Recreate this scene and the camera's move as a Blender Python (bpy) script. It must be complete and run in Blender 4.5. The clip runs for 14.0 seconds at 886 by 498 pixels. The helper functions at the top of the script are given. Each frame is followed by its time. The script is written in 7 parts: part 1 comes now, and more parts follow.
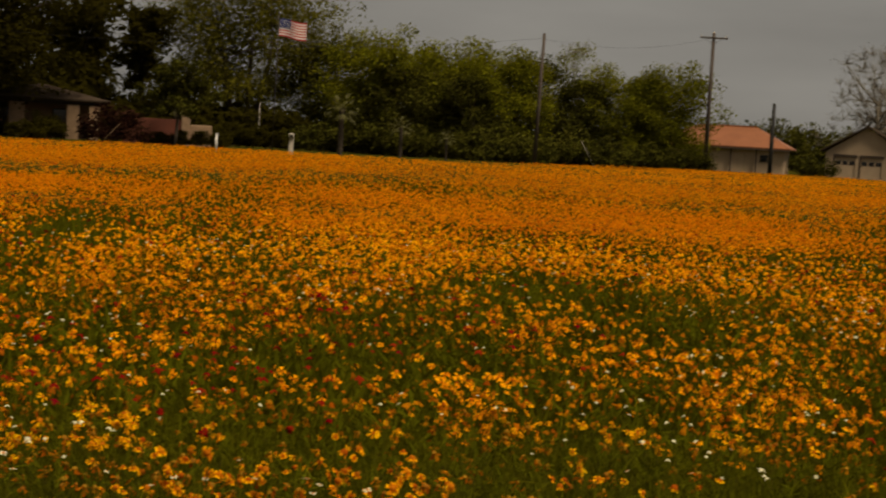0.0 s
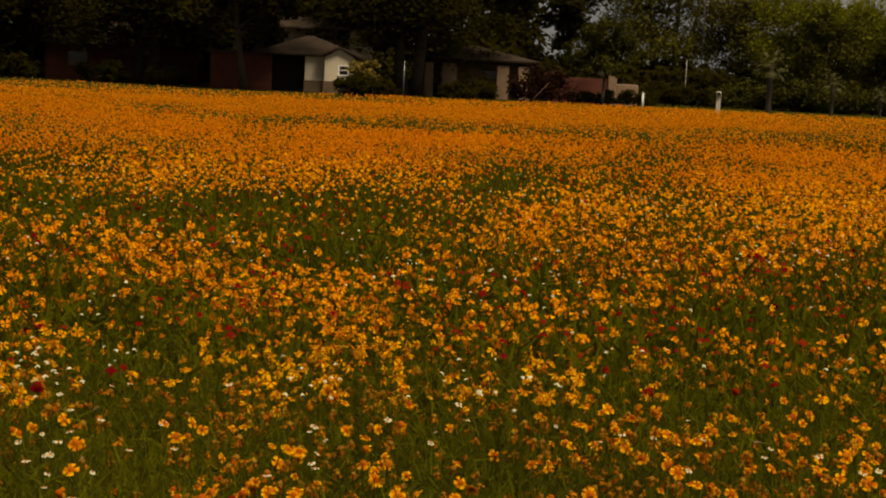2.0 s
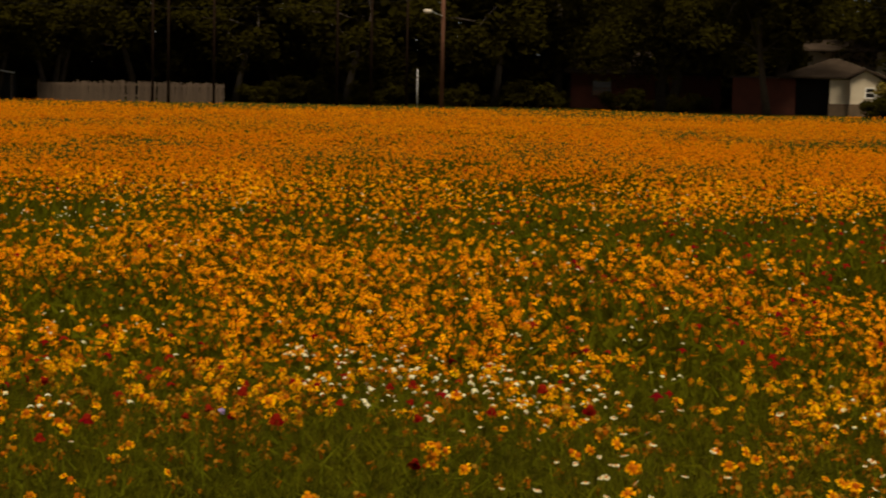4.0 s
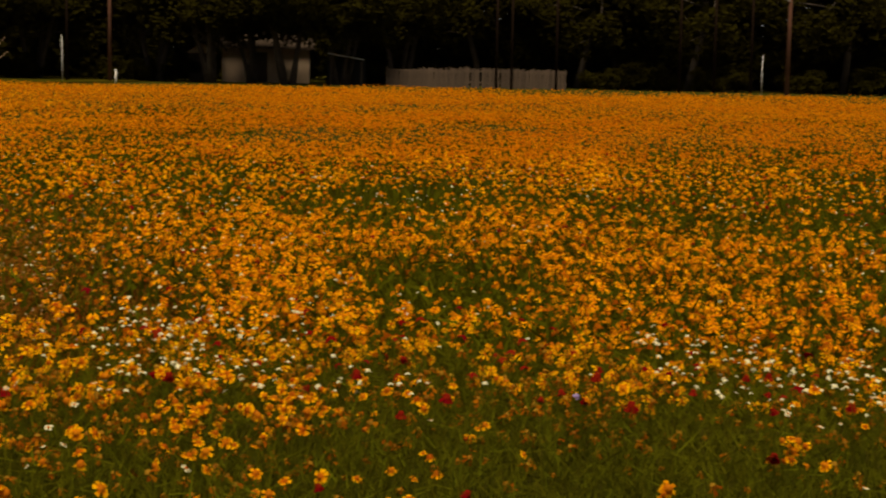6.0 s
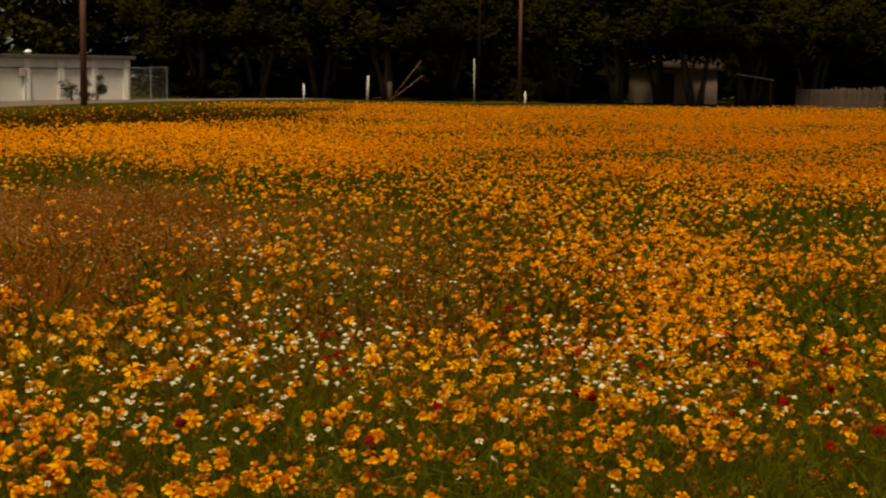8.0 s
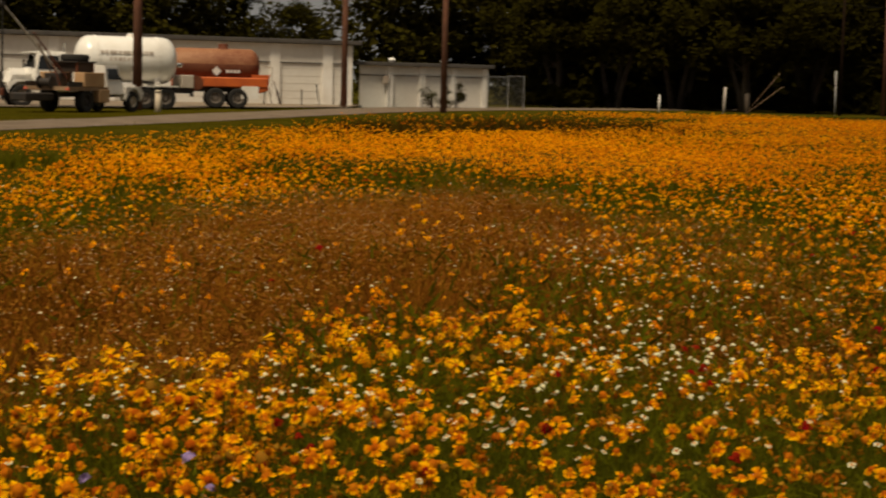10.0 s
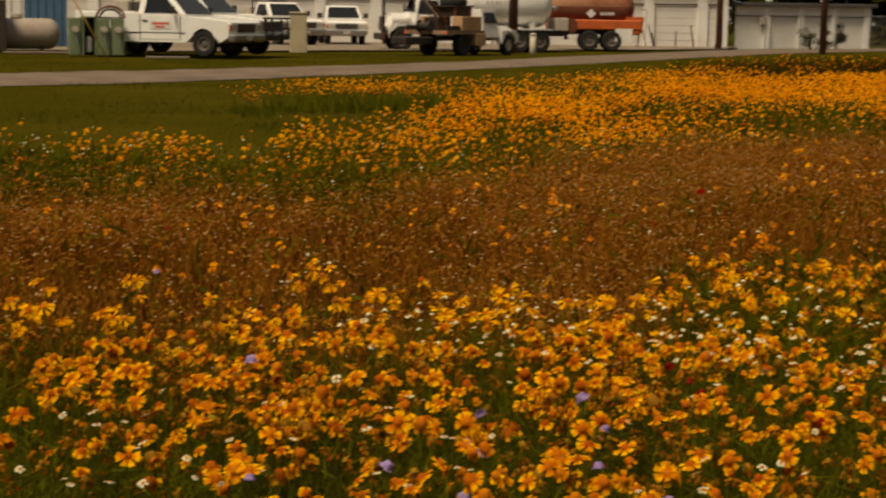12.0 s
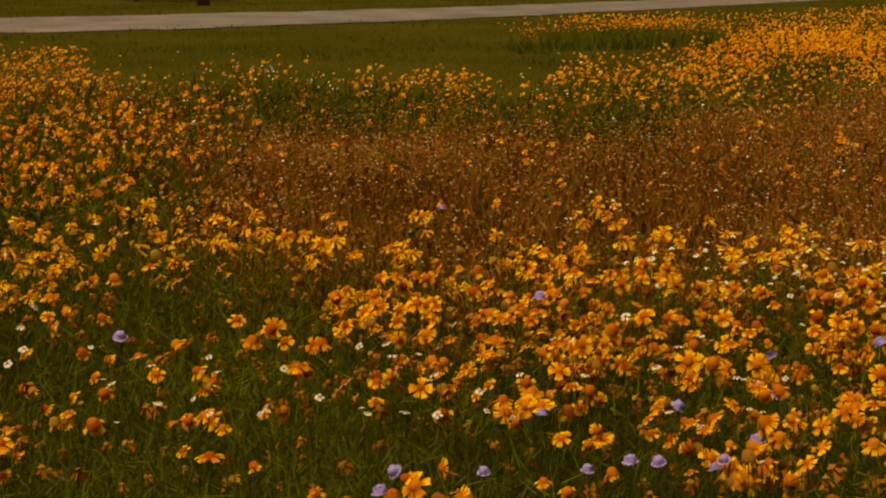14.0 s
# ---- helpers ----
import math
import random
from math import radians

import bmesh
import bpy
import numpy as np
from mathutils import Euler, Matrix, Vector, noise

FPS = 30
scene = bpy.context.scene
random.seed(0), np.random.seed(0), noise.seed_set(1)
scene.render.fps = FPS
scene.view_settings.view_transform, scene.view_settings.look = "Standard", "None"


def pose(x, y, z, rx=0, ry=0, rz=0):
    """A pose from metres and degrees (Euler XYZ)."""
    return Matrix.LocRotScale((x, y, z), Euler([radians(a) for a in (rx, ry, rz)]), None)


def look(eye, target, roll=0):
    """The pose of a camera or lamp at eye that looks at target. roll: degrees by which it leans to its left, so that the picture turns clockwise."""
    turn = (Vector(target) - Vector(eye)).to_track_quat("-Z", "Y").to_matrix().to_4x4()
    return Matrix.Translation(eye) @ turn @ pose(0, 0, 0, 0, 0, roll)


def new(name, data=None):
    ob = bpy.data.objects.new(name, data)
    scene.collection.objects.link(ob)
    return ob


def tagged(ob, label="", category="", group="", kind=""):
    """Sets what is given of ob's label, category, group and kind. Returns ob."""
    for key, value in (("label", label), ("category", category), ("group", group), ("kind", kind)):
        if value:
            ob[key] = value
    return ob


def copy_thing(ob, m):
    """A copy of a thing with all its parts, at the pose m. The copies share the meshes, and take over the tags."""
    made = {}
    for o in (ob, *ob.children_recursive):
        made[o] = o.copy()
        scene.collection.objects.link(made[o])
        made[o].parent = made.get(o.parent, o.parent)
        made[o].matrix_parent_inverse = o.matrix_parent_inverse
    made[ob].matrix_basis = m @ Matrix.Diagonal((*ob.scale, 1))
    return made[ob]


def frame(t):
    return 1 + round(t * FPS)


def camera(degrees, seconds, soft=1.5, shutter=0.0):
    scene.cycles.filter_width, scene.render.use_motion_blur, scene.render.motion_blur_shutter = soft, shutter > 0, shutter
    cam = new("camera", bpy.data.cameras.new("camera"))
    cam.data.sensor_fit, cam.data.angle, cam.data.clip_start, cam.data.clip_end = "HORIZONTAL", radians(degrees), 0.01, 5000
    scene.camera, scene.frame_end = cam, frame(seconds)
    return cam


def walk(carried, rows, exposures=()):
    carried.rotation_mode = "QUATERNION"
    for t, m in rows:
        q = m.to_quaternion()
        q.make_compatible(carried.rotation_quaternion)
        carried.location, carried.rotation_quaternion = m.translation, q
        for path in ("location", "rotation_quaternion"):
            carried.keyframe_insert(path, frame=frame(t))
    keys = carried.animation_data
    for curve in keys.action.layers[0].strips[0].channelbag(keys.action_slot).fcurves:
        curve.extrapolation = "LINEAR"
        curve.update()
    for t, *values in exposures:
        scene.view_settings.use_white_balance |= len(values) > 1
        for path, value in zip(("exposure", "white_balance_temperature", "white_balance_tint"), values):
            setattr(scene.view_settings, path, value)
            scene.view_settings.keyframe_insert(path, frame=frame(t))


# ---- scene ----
from math import sin, cos, pi, sqrt, hypot

# ---------------- camera ----------------
PIVOT, REACH = (0.0, 0.0, 1.4), 0.28      # the camera is held out from the body that turns
cam = camera(30.38, 14.0, soft=2.05, shutter=0.3)
TURNS = [(0, -77.50, -3.80, 3.39), (0.3, -74.80, -4.35, 2.95), (0.5, -72.01, -4.74, 2.78), (0.8, -69.72, -5.51, 2.28), (1, -68.03, -5.96, 1.31),
         (1.2, -68.14, -5.83, 1.14), (1.5, -66.96, -5.17, 0.92), (1.7, -65.72, -5.51, 1.80), (1.8, -63.38, -5.23, 2.83), (2, -62.74, -6.03, 2.72),
         (2.2, -62.67, -5.63, 3.66), (2.5, -61.92, -5.99, 2.25), (2.7, -61.43, -5.90, 2.41), (3, -58.38, -5.24, 2.21), (3.3, -54.38, -5.17, 1.92),
         (3.5, -50.96, -5.47, 1.52), (4, -44.53, -5.72, 1.18), (4.2, -43.50, -5.78, 1.21), (6.3, -30.62, -6.37, 1.35), (6.5, -29.31, -6.24, 1.40),
         (6.6, -28.70, -6.11, 1.26), (7, -25.68, -5.83, 1.52), (7.5, -21.86, -5.87, 1.85), (7.7, -20.37, -5.91, 1.31), (9.8, -8.22, -5.75, 1.56),
         (10, -6.23, -5.79, 1.43), (10.5, -2.84, -6.05, 1.35), (11, 0.69, -6.71, 1.00), (11.5, 3.35, -7.43, 1.23), (12, 6.73, -8.05, 0.87),
         (12.4, 10.11, -8.65, 0.68), (12.5, 10.64, -8.71, 0.53), (13, 14.46, -9.13, 0.46), (13.5, 15.87, -9.77, 0.22), (14, 16.33, -10.33, 0.08)]


def aim(yaw, pitch, roll):
    """The camera's pose: degrees to the left of +y, degrees up, and the lean."""
    y, p = radians(yaw), radians(pitch)
    eye = Vector(PIVOT) + Vector((-sin(y), cos(y), 0)) * REACH
    return look(eye, eye + Vector((-sin(y) * cos(p), cos(y) * cos(p), sin(p))), roll)


walk(cam, [(t, aim(y, p, r)) for t, y, p, r in TURNS], exposures=[(0, 0.0), (3, 0.0), (7, 0.0), (11, 0.0), (14, 0.06)])

# ---------------- light ----------------
SUN_TURN, SUN_HEIGHT = 147.0, 62.0      # compass-like angle from +y to the left, and elevation
world = bpy.data.worlds.new("world")
scene.world = world
world.use_nodes = True
wn, wl = world.node_tree.nodes, world.node_tree.links
wn.clear()
sky = wn.new("ShaderNodeTexSky")
sky.sky_type = "NISHITA"
sky.sun_disc = False
sky.sun_elevation = radians(SUN_HEIGHT)
sky.sun_rotation = radians(-SUN_TURN)
sky.air_density, sky.dust_density, sky.ozone_density = 1.0, 4.0, 1.0
grey = wn.new("ShaderNodeHueSaturation")
grey.inputs["Saturation"].default_value = 0.12
coord = wn.new("ShaderNodeTexCoord")
stretch = wn.new("ShaderNodeMapping")
stretch.inputs["Scale"].default_value = (2.0, 2.0, 9.0)
cloud = wn.new("ShaderNodeTexNoise")
cloud.inputs["Scale"].default_value, cloud.inputs["Detail"].default_value = 1.6, 5.0
ramp = wn.new("ShaderNodeMapRange")
ramp.inputs["From Min"].default_value, ramp.inputs["From Max"].default_value = 0.3, 0.7
ramp.inputs["To Min"].default_value, ramp.inputs["To Max"].default_value = 0.8, 1.12
mul = wn.new("ShaderNodeMix")
mul.data_type, mul.blend_type = "RGBA", "MULTIPLY"
mul.inputs["Factor"].default_value = 1.0
back = wn.new("ShaderNodeBackground")
back.inputs["Strength"].default_value = 0.060
out = wn.new("ShaderNodeOutputWorld")
wl.new(sky.outputs["Color"], grey.inputs["Color"])
wl.new(coord.outputs["Generated"], stretch.inputs["Vector"])
wl.new(stretch.outputs["Vector"], cloud.inputs["Vector"])
wl.new(cloud.outputs["Fac"], ramp.inputs["Value"])
wl.new(ramp.outputs["Result"], mul.inputs["B"])
veil = wn.new("ShaderNodeMix")
veil.data_type = "RGBA"
veil.inputs["Factor"].default_value = 0.88
veil.inputs["B"].default_value = (3.94, 3.68, 3.22, 1)
wl.new(grey.outputs["Color"], veil.inputs["A"])
wl.new(veil.outputs["Result"], mul.inputs["A"])
wl.new(mul.outputs["Result"], back.inputs["Color"])
wl.new(back.outputs["Background"], out.inputs["Surface"])

sun = new("sun", bpy.data.lights.new("sun", "SUN"))
sun.data.energy, sun.data.angle, sun.data.color = 4.0, radians(18), (1.0, 0.84, 0.60)
su, sh = radians(SUN_TURN), radians(SUN_HEIGHT)
sun.matrix_world = look((-sin(su) * cos(sh) * 50, cos(su) * cos(sh) * 50, sin(sh) * 50), (0, 0, 0))


# ---------------- materials ----------------
def mat(name, col, col2=None, rough=0.8, metal=0.0, scale=6.0, fine=60.0, var=0.25, bump=0.0, spec=0.3, island=0.0, through_light=0.0):
    """A surface of two mixed colours at a coarse and a fine scale, with relief; island: how much loose pieces differ in brightness."""
    m = bpy.data.materials.new(name)
    m.use_nodes = True
    n, l = m.node_tree.nodes, m.node_tree.links
    p = n["Principled BSDF"]
    p.inputs["Roughness"].default_value, p.inputs["Metallic"].default_value = rough, metal
    p.inputs["Specular IOR Level"].default_value = spec
    col2 = col2 or tuple(c * (1 - var) for c in col)
    co = n.new("ShaderNodeTexCoord")
    big = n.new("ShaderNodeTexNoise")
    big.inputs["Scale"].default_value, big.inputs["Detail"].default_value = scale, 4.0
    small = n.new("ShaderNodeTexNoise")
    small.inputs["Scale"].default_value, small.inputs["Detail"].default_value = fine, 3.0
    l.new(co.outputs["Object"], big.inputs["Vector"])
    l.new(co.outputs["Object"], small.inputs["Vector"])
    both = n.new("ShaderNodeMath")
    both.operation = "MULTIPLY_ADD"
    both.inputs[1].default_value = 0.45
    l.new(small.outputs["Fac"], both.inputs[0])
    l.new(big.outputs["Fac"], both.inputs[2])
    rng = n.new("ShaderNodeMapRange")
    rng.inputs["From Min"].default_value, rng.inputs["From Max"].default_value = 0.5, 0.95
    l.new(both.outputs[0], rng.inputs["Value"])
    mix = n.new("ShaderNodeMix")
    mix.data_type = "RGBA"
    mix.inputs["A"].default_value, mix.inputs["B"].default_value = (*col, 1), (*col2, 1)
    l.new(rng.outputs["Result"], mix.inputs["Factor"])
    last = mix.outputs["Result"]
    if island:
        geo, info, hsv = n.new("ShaderNodeNewGeometry"), n.new("ShaderNodeObjectInfo"), n.new("ShaderNodeHueSaturation")
        add, span = n.new("ShaderNodeMath"), n.new("ShaderNodeMapRange")
        add.operation = "ADD"
        l.new(geo.outputs["Random Per Island"], add.inputs[0])
        l.new(info.outputs["Random"], add.inputs[1])
        span.inputs["From Max"].default_value = 2.0
        span.inputs["To Min"].default_value, span.inputs["To Max"].default_value = 1 - island, 1 + island
        l.new(add.outputs[0], span.inputs["Value"])
        l.new(span.outputs["Result"], hsv.inputs["Value"])
        hue = n.new("ShaderNodeMapRange")
        hue.inputs["To Min"].default_value, hue.inputs["To Max"].default_value = 0.5 - 0.03 * island, 0.5 + 0.03 * island
        l.new(geo.outputs["Random Per Island"], hue.inputs["Value"])
        l.new(hue.outputs["Result"], hsv.inputs["Hue"])
        l.new(last, hsv.inputs["Color"])
        last = hsv.outputs["Color"]
    l.new(last, p.inputs["Base Color"])
    if bump:
        b = n.new("ShaderNodeBump")
        b.inputs["Strength"].default_value, b.inputs["Distance"].default_value = bump, 0.02
        l.new(both.outputs[0], b.inputs["Height"])
        l.new(b.outputs["Normal"], p.inputs["Normal"])
    if through_light:
        tr, ms = n.new("ShaderNodeBsdfTranslucent"), n.new("ShaderNodeMixShader")
        ms.inputs["Fac"].default_value = through_light
        l.new(last, tr.inputs["Color"])
        l.new(p.outputs["BSDF"], ms.inputs[1])
        l.new(tr.outputs["BSDF"], ms.inputs[2])
        l.new(ms.outputs["Shader"], n["Material Output"].inputs["Surface"])
    return m


def glass_mat():
    m = bpy.data.materials.new("dark_glass")
    m.use_nodes = True
    p = m.node_tree.nodes["Principled BSDF"]
    p.inputs["Base Color"].default_value = (0.012, 0.013, 0.014, 1)
    p.inputs["Roughness"].default_value = 0.06
    p.inputs["Specular IOR Level"].default_value = 0.5
    return m


M = {
    "ground": mat("meadow_soil", (0.040, 0.040, 0.004), (0.055, 0.044, 0.006), scale=0.35, fine=9, bump=0.6, spec=0.0),
    "verge": mat("verge_grass", (0.062, 0.047, 0.004), (0.034, 0.032, 0.002), scale=0.28, fine=7, bump=0.7, spec=0.0),
    "gravel": mat("gravel_road", (0.205, 0.152, 0.108), (0.098, 0.07, 0.045), scale=0.8, fine=30, bump=0.5, spec=0.15),
    "yard": mat("yard_gravel", (0.25, 0.195, 0.14), (0.17, 0.13, 0.09), scale=0.4, fine=20, bump=0.5, spec=0.15),
    "petal": mat("yellow_petal", (0.86, 0.415, 0.003), (0.78, 0.30, 0.002), scale=6.5, fine=60, rough=0.9, island=0.5, through_light=0.3, spec=0.0),
    "petal_base": mat("orange_petal_base", (0.74, 0.24, 0.002), (0.62, 0.16, 0.002), scale=6.5, fine=60, rough=0.9, island=0.4, through_light=0.3, spec=0.0),
    "petal_mid": mat("yellow_petal_mid", (0.87, 0.355, 0.003), (0.74, 0.225, 0.002), scale=4.0, fine=25, rough=0.9, island=0.5, through_light=0.4, spec=0.0),
    "petal_far": mat("yellow_petal_far", (0.82, 0.287, 0.003), (0.71, 0.195, 0.002), scale=0.5, fine=6, rough=0.9, island=0.2, through_light=0.6, spec=0.0),
    "petal_warm": mat("golden_petal_far", (0.78, 0.315, 0.003), (0.68, 0.215, 0.002), scale=0.7, fine=7, rough=0.9, island=0.35, through_light=0.5, spec=0.0),
    "ember": mat("deep_orange_head", (0.54, 0.165, 0.003), (0.36, 0.10, 0.003), scale=1.2, fine=9, rough=0.9, island=0.5, through_light=0.4, spec=0.0),
    "fading": mat("fading_orange_head", (0.46, 0.135, 0.003), (0.30, 0.085, 0.003), scale=1.5, fine=9, rough=0.9, island=0.4, through_light=0.4, spec=0.0),
    "disc": mat("orange_disc", (0.50, 0.135, 0.005), (0.36, 0.08, 0.004), scale=30, fine=400, rough=0.9, island=0.35, bump=0.5, spec=0.0),
    "spent": mat("spent_head", (0.22, 0.125, 0.010), (0.26, 0.09, 0.008), scale=20, fine=300, rough=0.9, island=0.35, spec=0.0),
    "red": mat("red_petal", (0.22, 0.010, 0.004), (0.15, 0.008, 0.004), scale=20, fine=200, rough=0.9, island=0.3, through_light=0.25, spec=0.0),
    "white": mat("white_petal", (0.74, 0.68, 0.44), (0.60, 0.54, 0.30), scale=20, fine=200, rough=0.9, island=0.15, through_light=0.25, spec=0.0),
    "purple": mat("lilac_petal", (0.45, 0.33, 0.58), (0.34, 0.22, 0.46), scale=30, fine=250, rough=0.9, island=0.2, through_light=0.25, spec=0.0),
    "stem": mat("green_stem", (0.092, 0.094, 0.006), (0.064, 0.068, 0.005), scale=5, fine=60, rough=0.9, island=0.4, through_light=0.2, spec=0.0),
    "midgrass": mat("green_growth", (0.106, 0.104, 0.004), (0.070, 0.072, 0.003), scale=0.6, fine=8, rough=0.9, island=0.3, through_light=0.35, spec=0.0),
    "weed": mat("brown_weed", (0.075, 0.042, 0.004), (0.045, 0.028, 0.003), scale=0.4, fine=6, rough=0.9, island=0.35, through_light=0.3, spec=0.0),
    "shortgrass": mat("short_grass", (0.098, 0.074, 0.004), (0.046, 0.046, 0.002), scale=0.28, fine=4, rough=0.9, island=0.35, through_light=0.3, spec=0.0),
    "dusk": mat("dusky_leaf", (0.040, 0.033, 0.004), (0.024, 0.021, 0.003), scale=0.4, fine=3, rough=0.9, island=0.3, through_light=0.2, spec=0.0),
    "blade": mat("grass_blade", (0.124, 0.118, 0.005), (0.074, 0.075, 0.0035), scale=2, fine=30, rough=0.9, island=0.55, through_light=0.3, spec=0.0),
    "straw": mat("dry_stalk", (0.20, 0.078, 0.008), (0.095, 0.030, 0.003), scale=2, fine=40, rough=0.9, island=0.5, spec=0.0),
    "seed": mat("brown_seed_head", (0.115, 0.036, 0.004), (0.165, 0.066, 0.009), scale=3, fine=60, rough=0.9, island=0.6, spec=0.0),
    "paleseed": mat("pale_seed_fluff", (0.38, 0.27, 0.13), (0.26, 0.16, 0.07), scale=8, fine=60, rough=0.9, island=0.4, spec=0.0),
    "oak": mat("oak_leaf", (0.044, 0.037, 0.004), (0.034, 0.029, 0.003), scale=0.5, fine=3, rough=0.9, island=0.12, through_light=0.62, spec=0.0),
    "elm": mat("spring_leaf", (0.178, 0.170, 0.008), (0.116, 0.114, 0.006), scale=0.4, fine=3, rough=0.9, island=0.4, through_light=0.38, spec=0.0),
    "olive": mat("olive_leaf", (0.068, 0.064, 0.008), (0.042, 0.040, 0.006), scale=0.4, fine=3, rough=0.9, island=0.5, through_light=0.2, spec=0.0),
    "tallelm": mat("tall_elm_leaf", (0.130, 0.115, 0.012), (0.088, 0.080, 0.009), scale=0.4, fine=3, rough=0.9, island=0.35, through_light=0.4, spec=0.0),
    "palmleaf": mat("palm_frond", (0.11, 0.10, 0.035), (0.07, 0.066, 0.02), scale=1, fine=8, rough=0.8, island=0.3, spec=0.1),
    "redleaf": mat("plum_leaf", (0.032, 0.013, 0.008), (0.022, 0.010, 0.006), scale=0.8, fine=4, rough=0.9, island=0.4, through_light=0.15, spec=0.0),
    "goldleaf": mat("golden_leaf", (0.22, 0.16, 0.03), (0.14, 0.11, 0.02), scale=0.8, fine=4, rough=0.9, island=0.4, through_light=0.25, spec=0.0),
    "bark": mat("bark", (0.075, 0.055, 0.038), (0.04, 0.03, 0.022), scale=3, fine=25, rough=0.95, bump=0.8),
    "paletwig": mat("pale_bark", (0.17, 0.14, 0.10), (0.11, 0.09, 0.065), scale=3, fine=25, rough=0.95, bump=0.6),
    # darker copy of the bark, the wood's shade put into its colour
    "shadebark": mat("shaded_bark", (0.026, 0.015, 0.009), (0.016, 0.010, 0.007), scale=2, fine=20, rough=0.95, bump=0.5, spec=0.0),
    "polewood": mat("creosote_pole", (0.17, 0.072, 0.040), (0.10, 0.044, 0.026), scale=1.5, fine=20, rough=0.9, bump=0.5),
    "steel": mat("galvanised_steel", (0.42, 0.41, 0.39), (0.30, 0.29, 0.27), scale=4, fine=50, rough=0.45, metal=0.7, spec=0.5),
    "darksteel": mat("dark_steel", (0.035, 0.032, 0.03), (0.06, 0.045, 0.035), scale=4, fine=40, rough=0.5, metal=0.3),
    "white_paint": mat("white_paint", (0.82, 0.79, 0.74), (0.68, 0.63, 0.56), scale=1.2, fine=14, rough=0.4, spec=0.5),
    "car_white": mat("white_car_paint", (0.84, 0.815, 0.77), (0.76, 0.72, 0.65), scale=1.0, fine=9, rough=0.25, spec=0.5),
    "white_wall": mat("white_metal_wall", (0.73, 0.695, 0.63), (0.61, 0.565, 0.50), scale=0.35, fine=4, rough=0.6, bump=0.15),
    "roof_dark": mat("dark_roof_edge", (0.05, 0.045, 0.042), (0.08, 0.07, 0.06), scale=1, fine=8, rough=0.7),
    "rust": mat("rust_tank", (0.10, 0.025, 0.010), (0.17, 0.055, 0.024), scale=0.9, fine=8, rough=0.65, bump=0.2),
    "palerust": mat("pale_tank_paint", (0.34, 0.165, 0.08), (0.17, 0.05, 0.018), scale=0.8, fine=9, rough=0.65, bump=0.2),
    "orange": mat("orange_paint", (0.54, 0.115, 0.02), (0.40, 0.08, 0.018), scale=1.5, fine=12, rough=0.5, bump=0.1),
    "rubber": mat("tyre_rubber", (0.013, 0.012, 0.011), (0.024, 0.021, 0.018), scale=4, fine=40, rough=0.85),
    "wheelrim": mat("dusty_steel_rim", (0.23, 0.20, 0.17), (0.14, 0.11, 0.09), scale=6, fine=40, rough=0.5, metal=0.4),
    "chrome": mat("dull_chrome", (0.55, 0.54, 0.52), (0.40, 0.38, 0.35), scale=4, fine=30, rough=0.25, metal=0.9, spec=0.5),
    "tan": mat("tan_enamel", (0.48, 0.40, 0.25), (0.38, 0.31, 0.19), scale=2, fine=20, rough=0.55),
    "green_box": mat("sage_green_enamel", (0.20, 0.24, 0.13), (0.14, 0.17, 0.09), scale=2, fine=20, rough=0.5),
    "blue": mat("blue_enamel", (0.075, 0.15, 0.24), (0.05, 0.10, 0.17), scale=1, fine=10, rough=0.5),
    "grey_tank": mat("grey_weathered_tank", (0.40, 0.35, 0.29), (0.27, 0.20, 0.15), scale=0.8, fine=9, rough=0.6, bump=0.15),
    "silver": mat("silver_tank_paint", (0.56, 0.50, 0.42), (0.40, 0.33, 0.26), scale=0.8, fine=9, rough=0.5),
    "yellow": mat("yellow_guard", (0.62, 0.38, 0.05), (0.5, 0.28, 0.04), scale=3, fine=20, rough=0.5),
    "wood": mat("weathered_wood", (0.30, 0.20, 0.12), (0.20, 0.125, 0.07), scale=2, fine=25, rough=0.85, bump=0.3),
    # brighter copy of the wood, with sunlight put into its colour
    "sunlitwood": mat("sunlit_plywood", (0.46, 0.29, 0.15), (0.36, 0.20, 0.09), scale=1.5, fine=18, rough=0.8, bump=0.2),
    "browntank": mat("brown_weathered_tank", (0.17, 0.095, 0.05), (0.36, 0.28, 0.21), scale=0.7, fine=8, rough=0.65, bump=0.2),
    "greypole": mat("grey_pole", (0.078, 0.058, 0.045), (0.05, 0.037, 0.029), scale=1.5, fine=20, rough=0.9, bump=0.5),
    "fence": mat("grey_fence_board", (0.092, 0.062, 0.042), (0.05, 0.034, 0.023), scale=1.2, fine=14, rough=0.9, bump=0.3, island=0.35),
    "brick": mat("red_brick", (0.125, 0.036, 0.02), (0.085, 0.026, 0.015), scale=1.5, fine=14, rough=0.9, bump=0.3),
    "fieldstone": mat("dark_fieldstone", (0.13, 0.085, 0.05), (0.09, 0.06, 0.036), scale=1.8, fine=10, rough=0.9, bump=0.4),
    "stone": mat("tan_stone", (0.31, 0.20, 0.12), (0.22, 0.14, 0.085), scale=1.8, fine=10, rough=0.9, bump=0.4, island=0.3),
    "stucco": mat("cream_stucco", (0.58, 0.50, 0.38), (0.50, 0.42, 0.31), scale=1.2, fine=15, rough=0.85, bump=0.1),
    "shingle": mat("brown_shingle", (0.060, 0.043, 0.031), (0.04, 0.029, 0.021), scale=1.5, fine=9, rough=0.95, bump=0.3, spec=0.0),
    "redroof": mat("orange_metal_roof", (0.25, 0.092, 0.038), (0.19, 0.068, 0.028), scale=0.6, fine=6, rough=0.5),
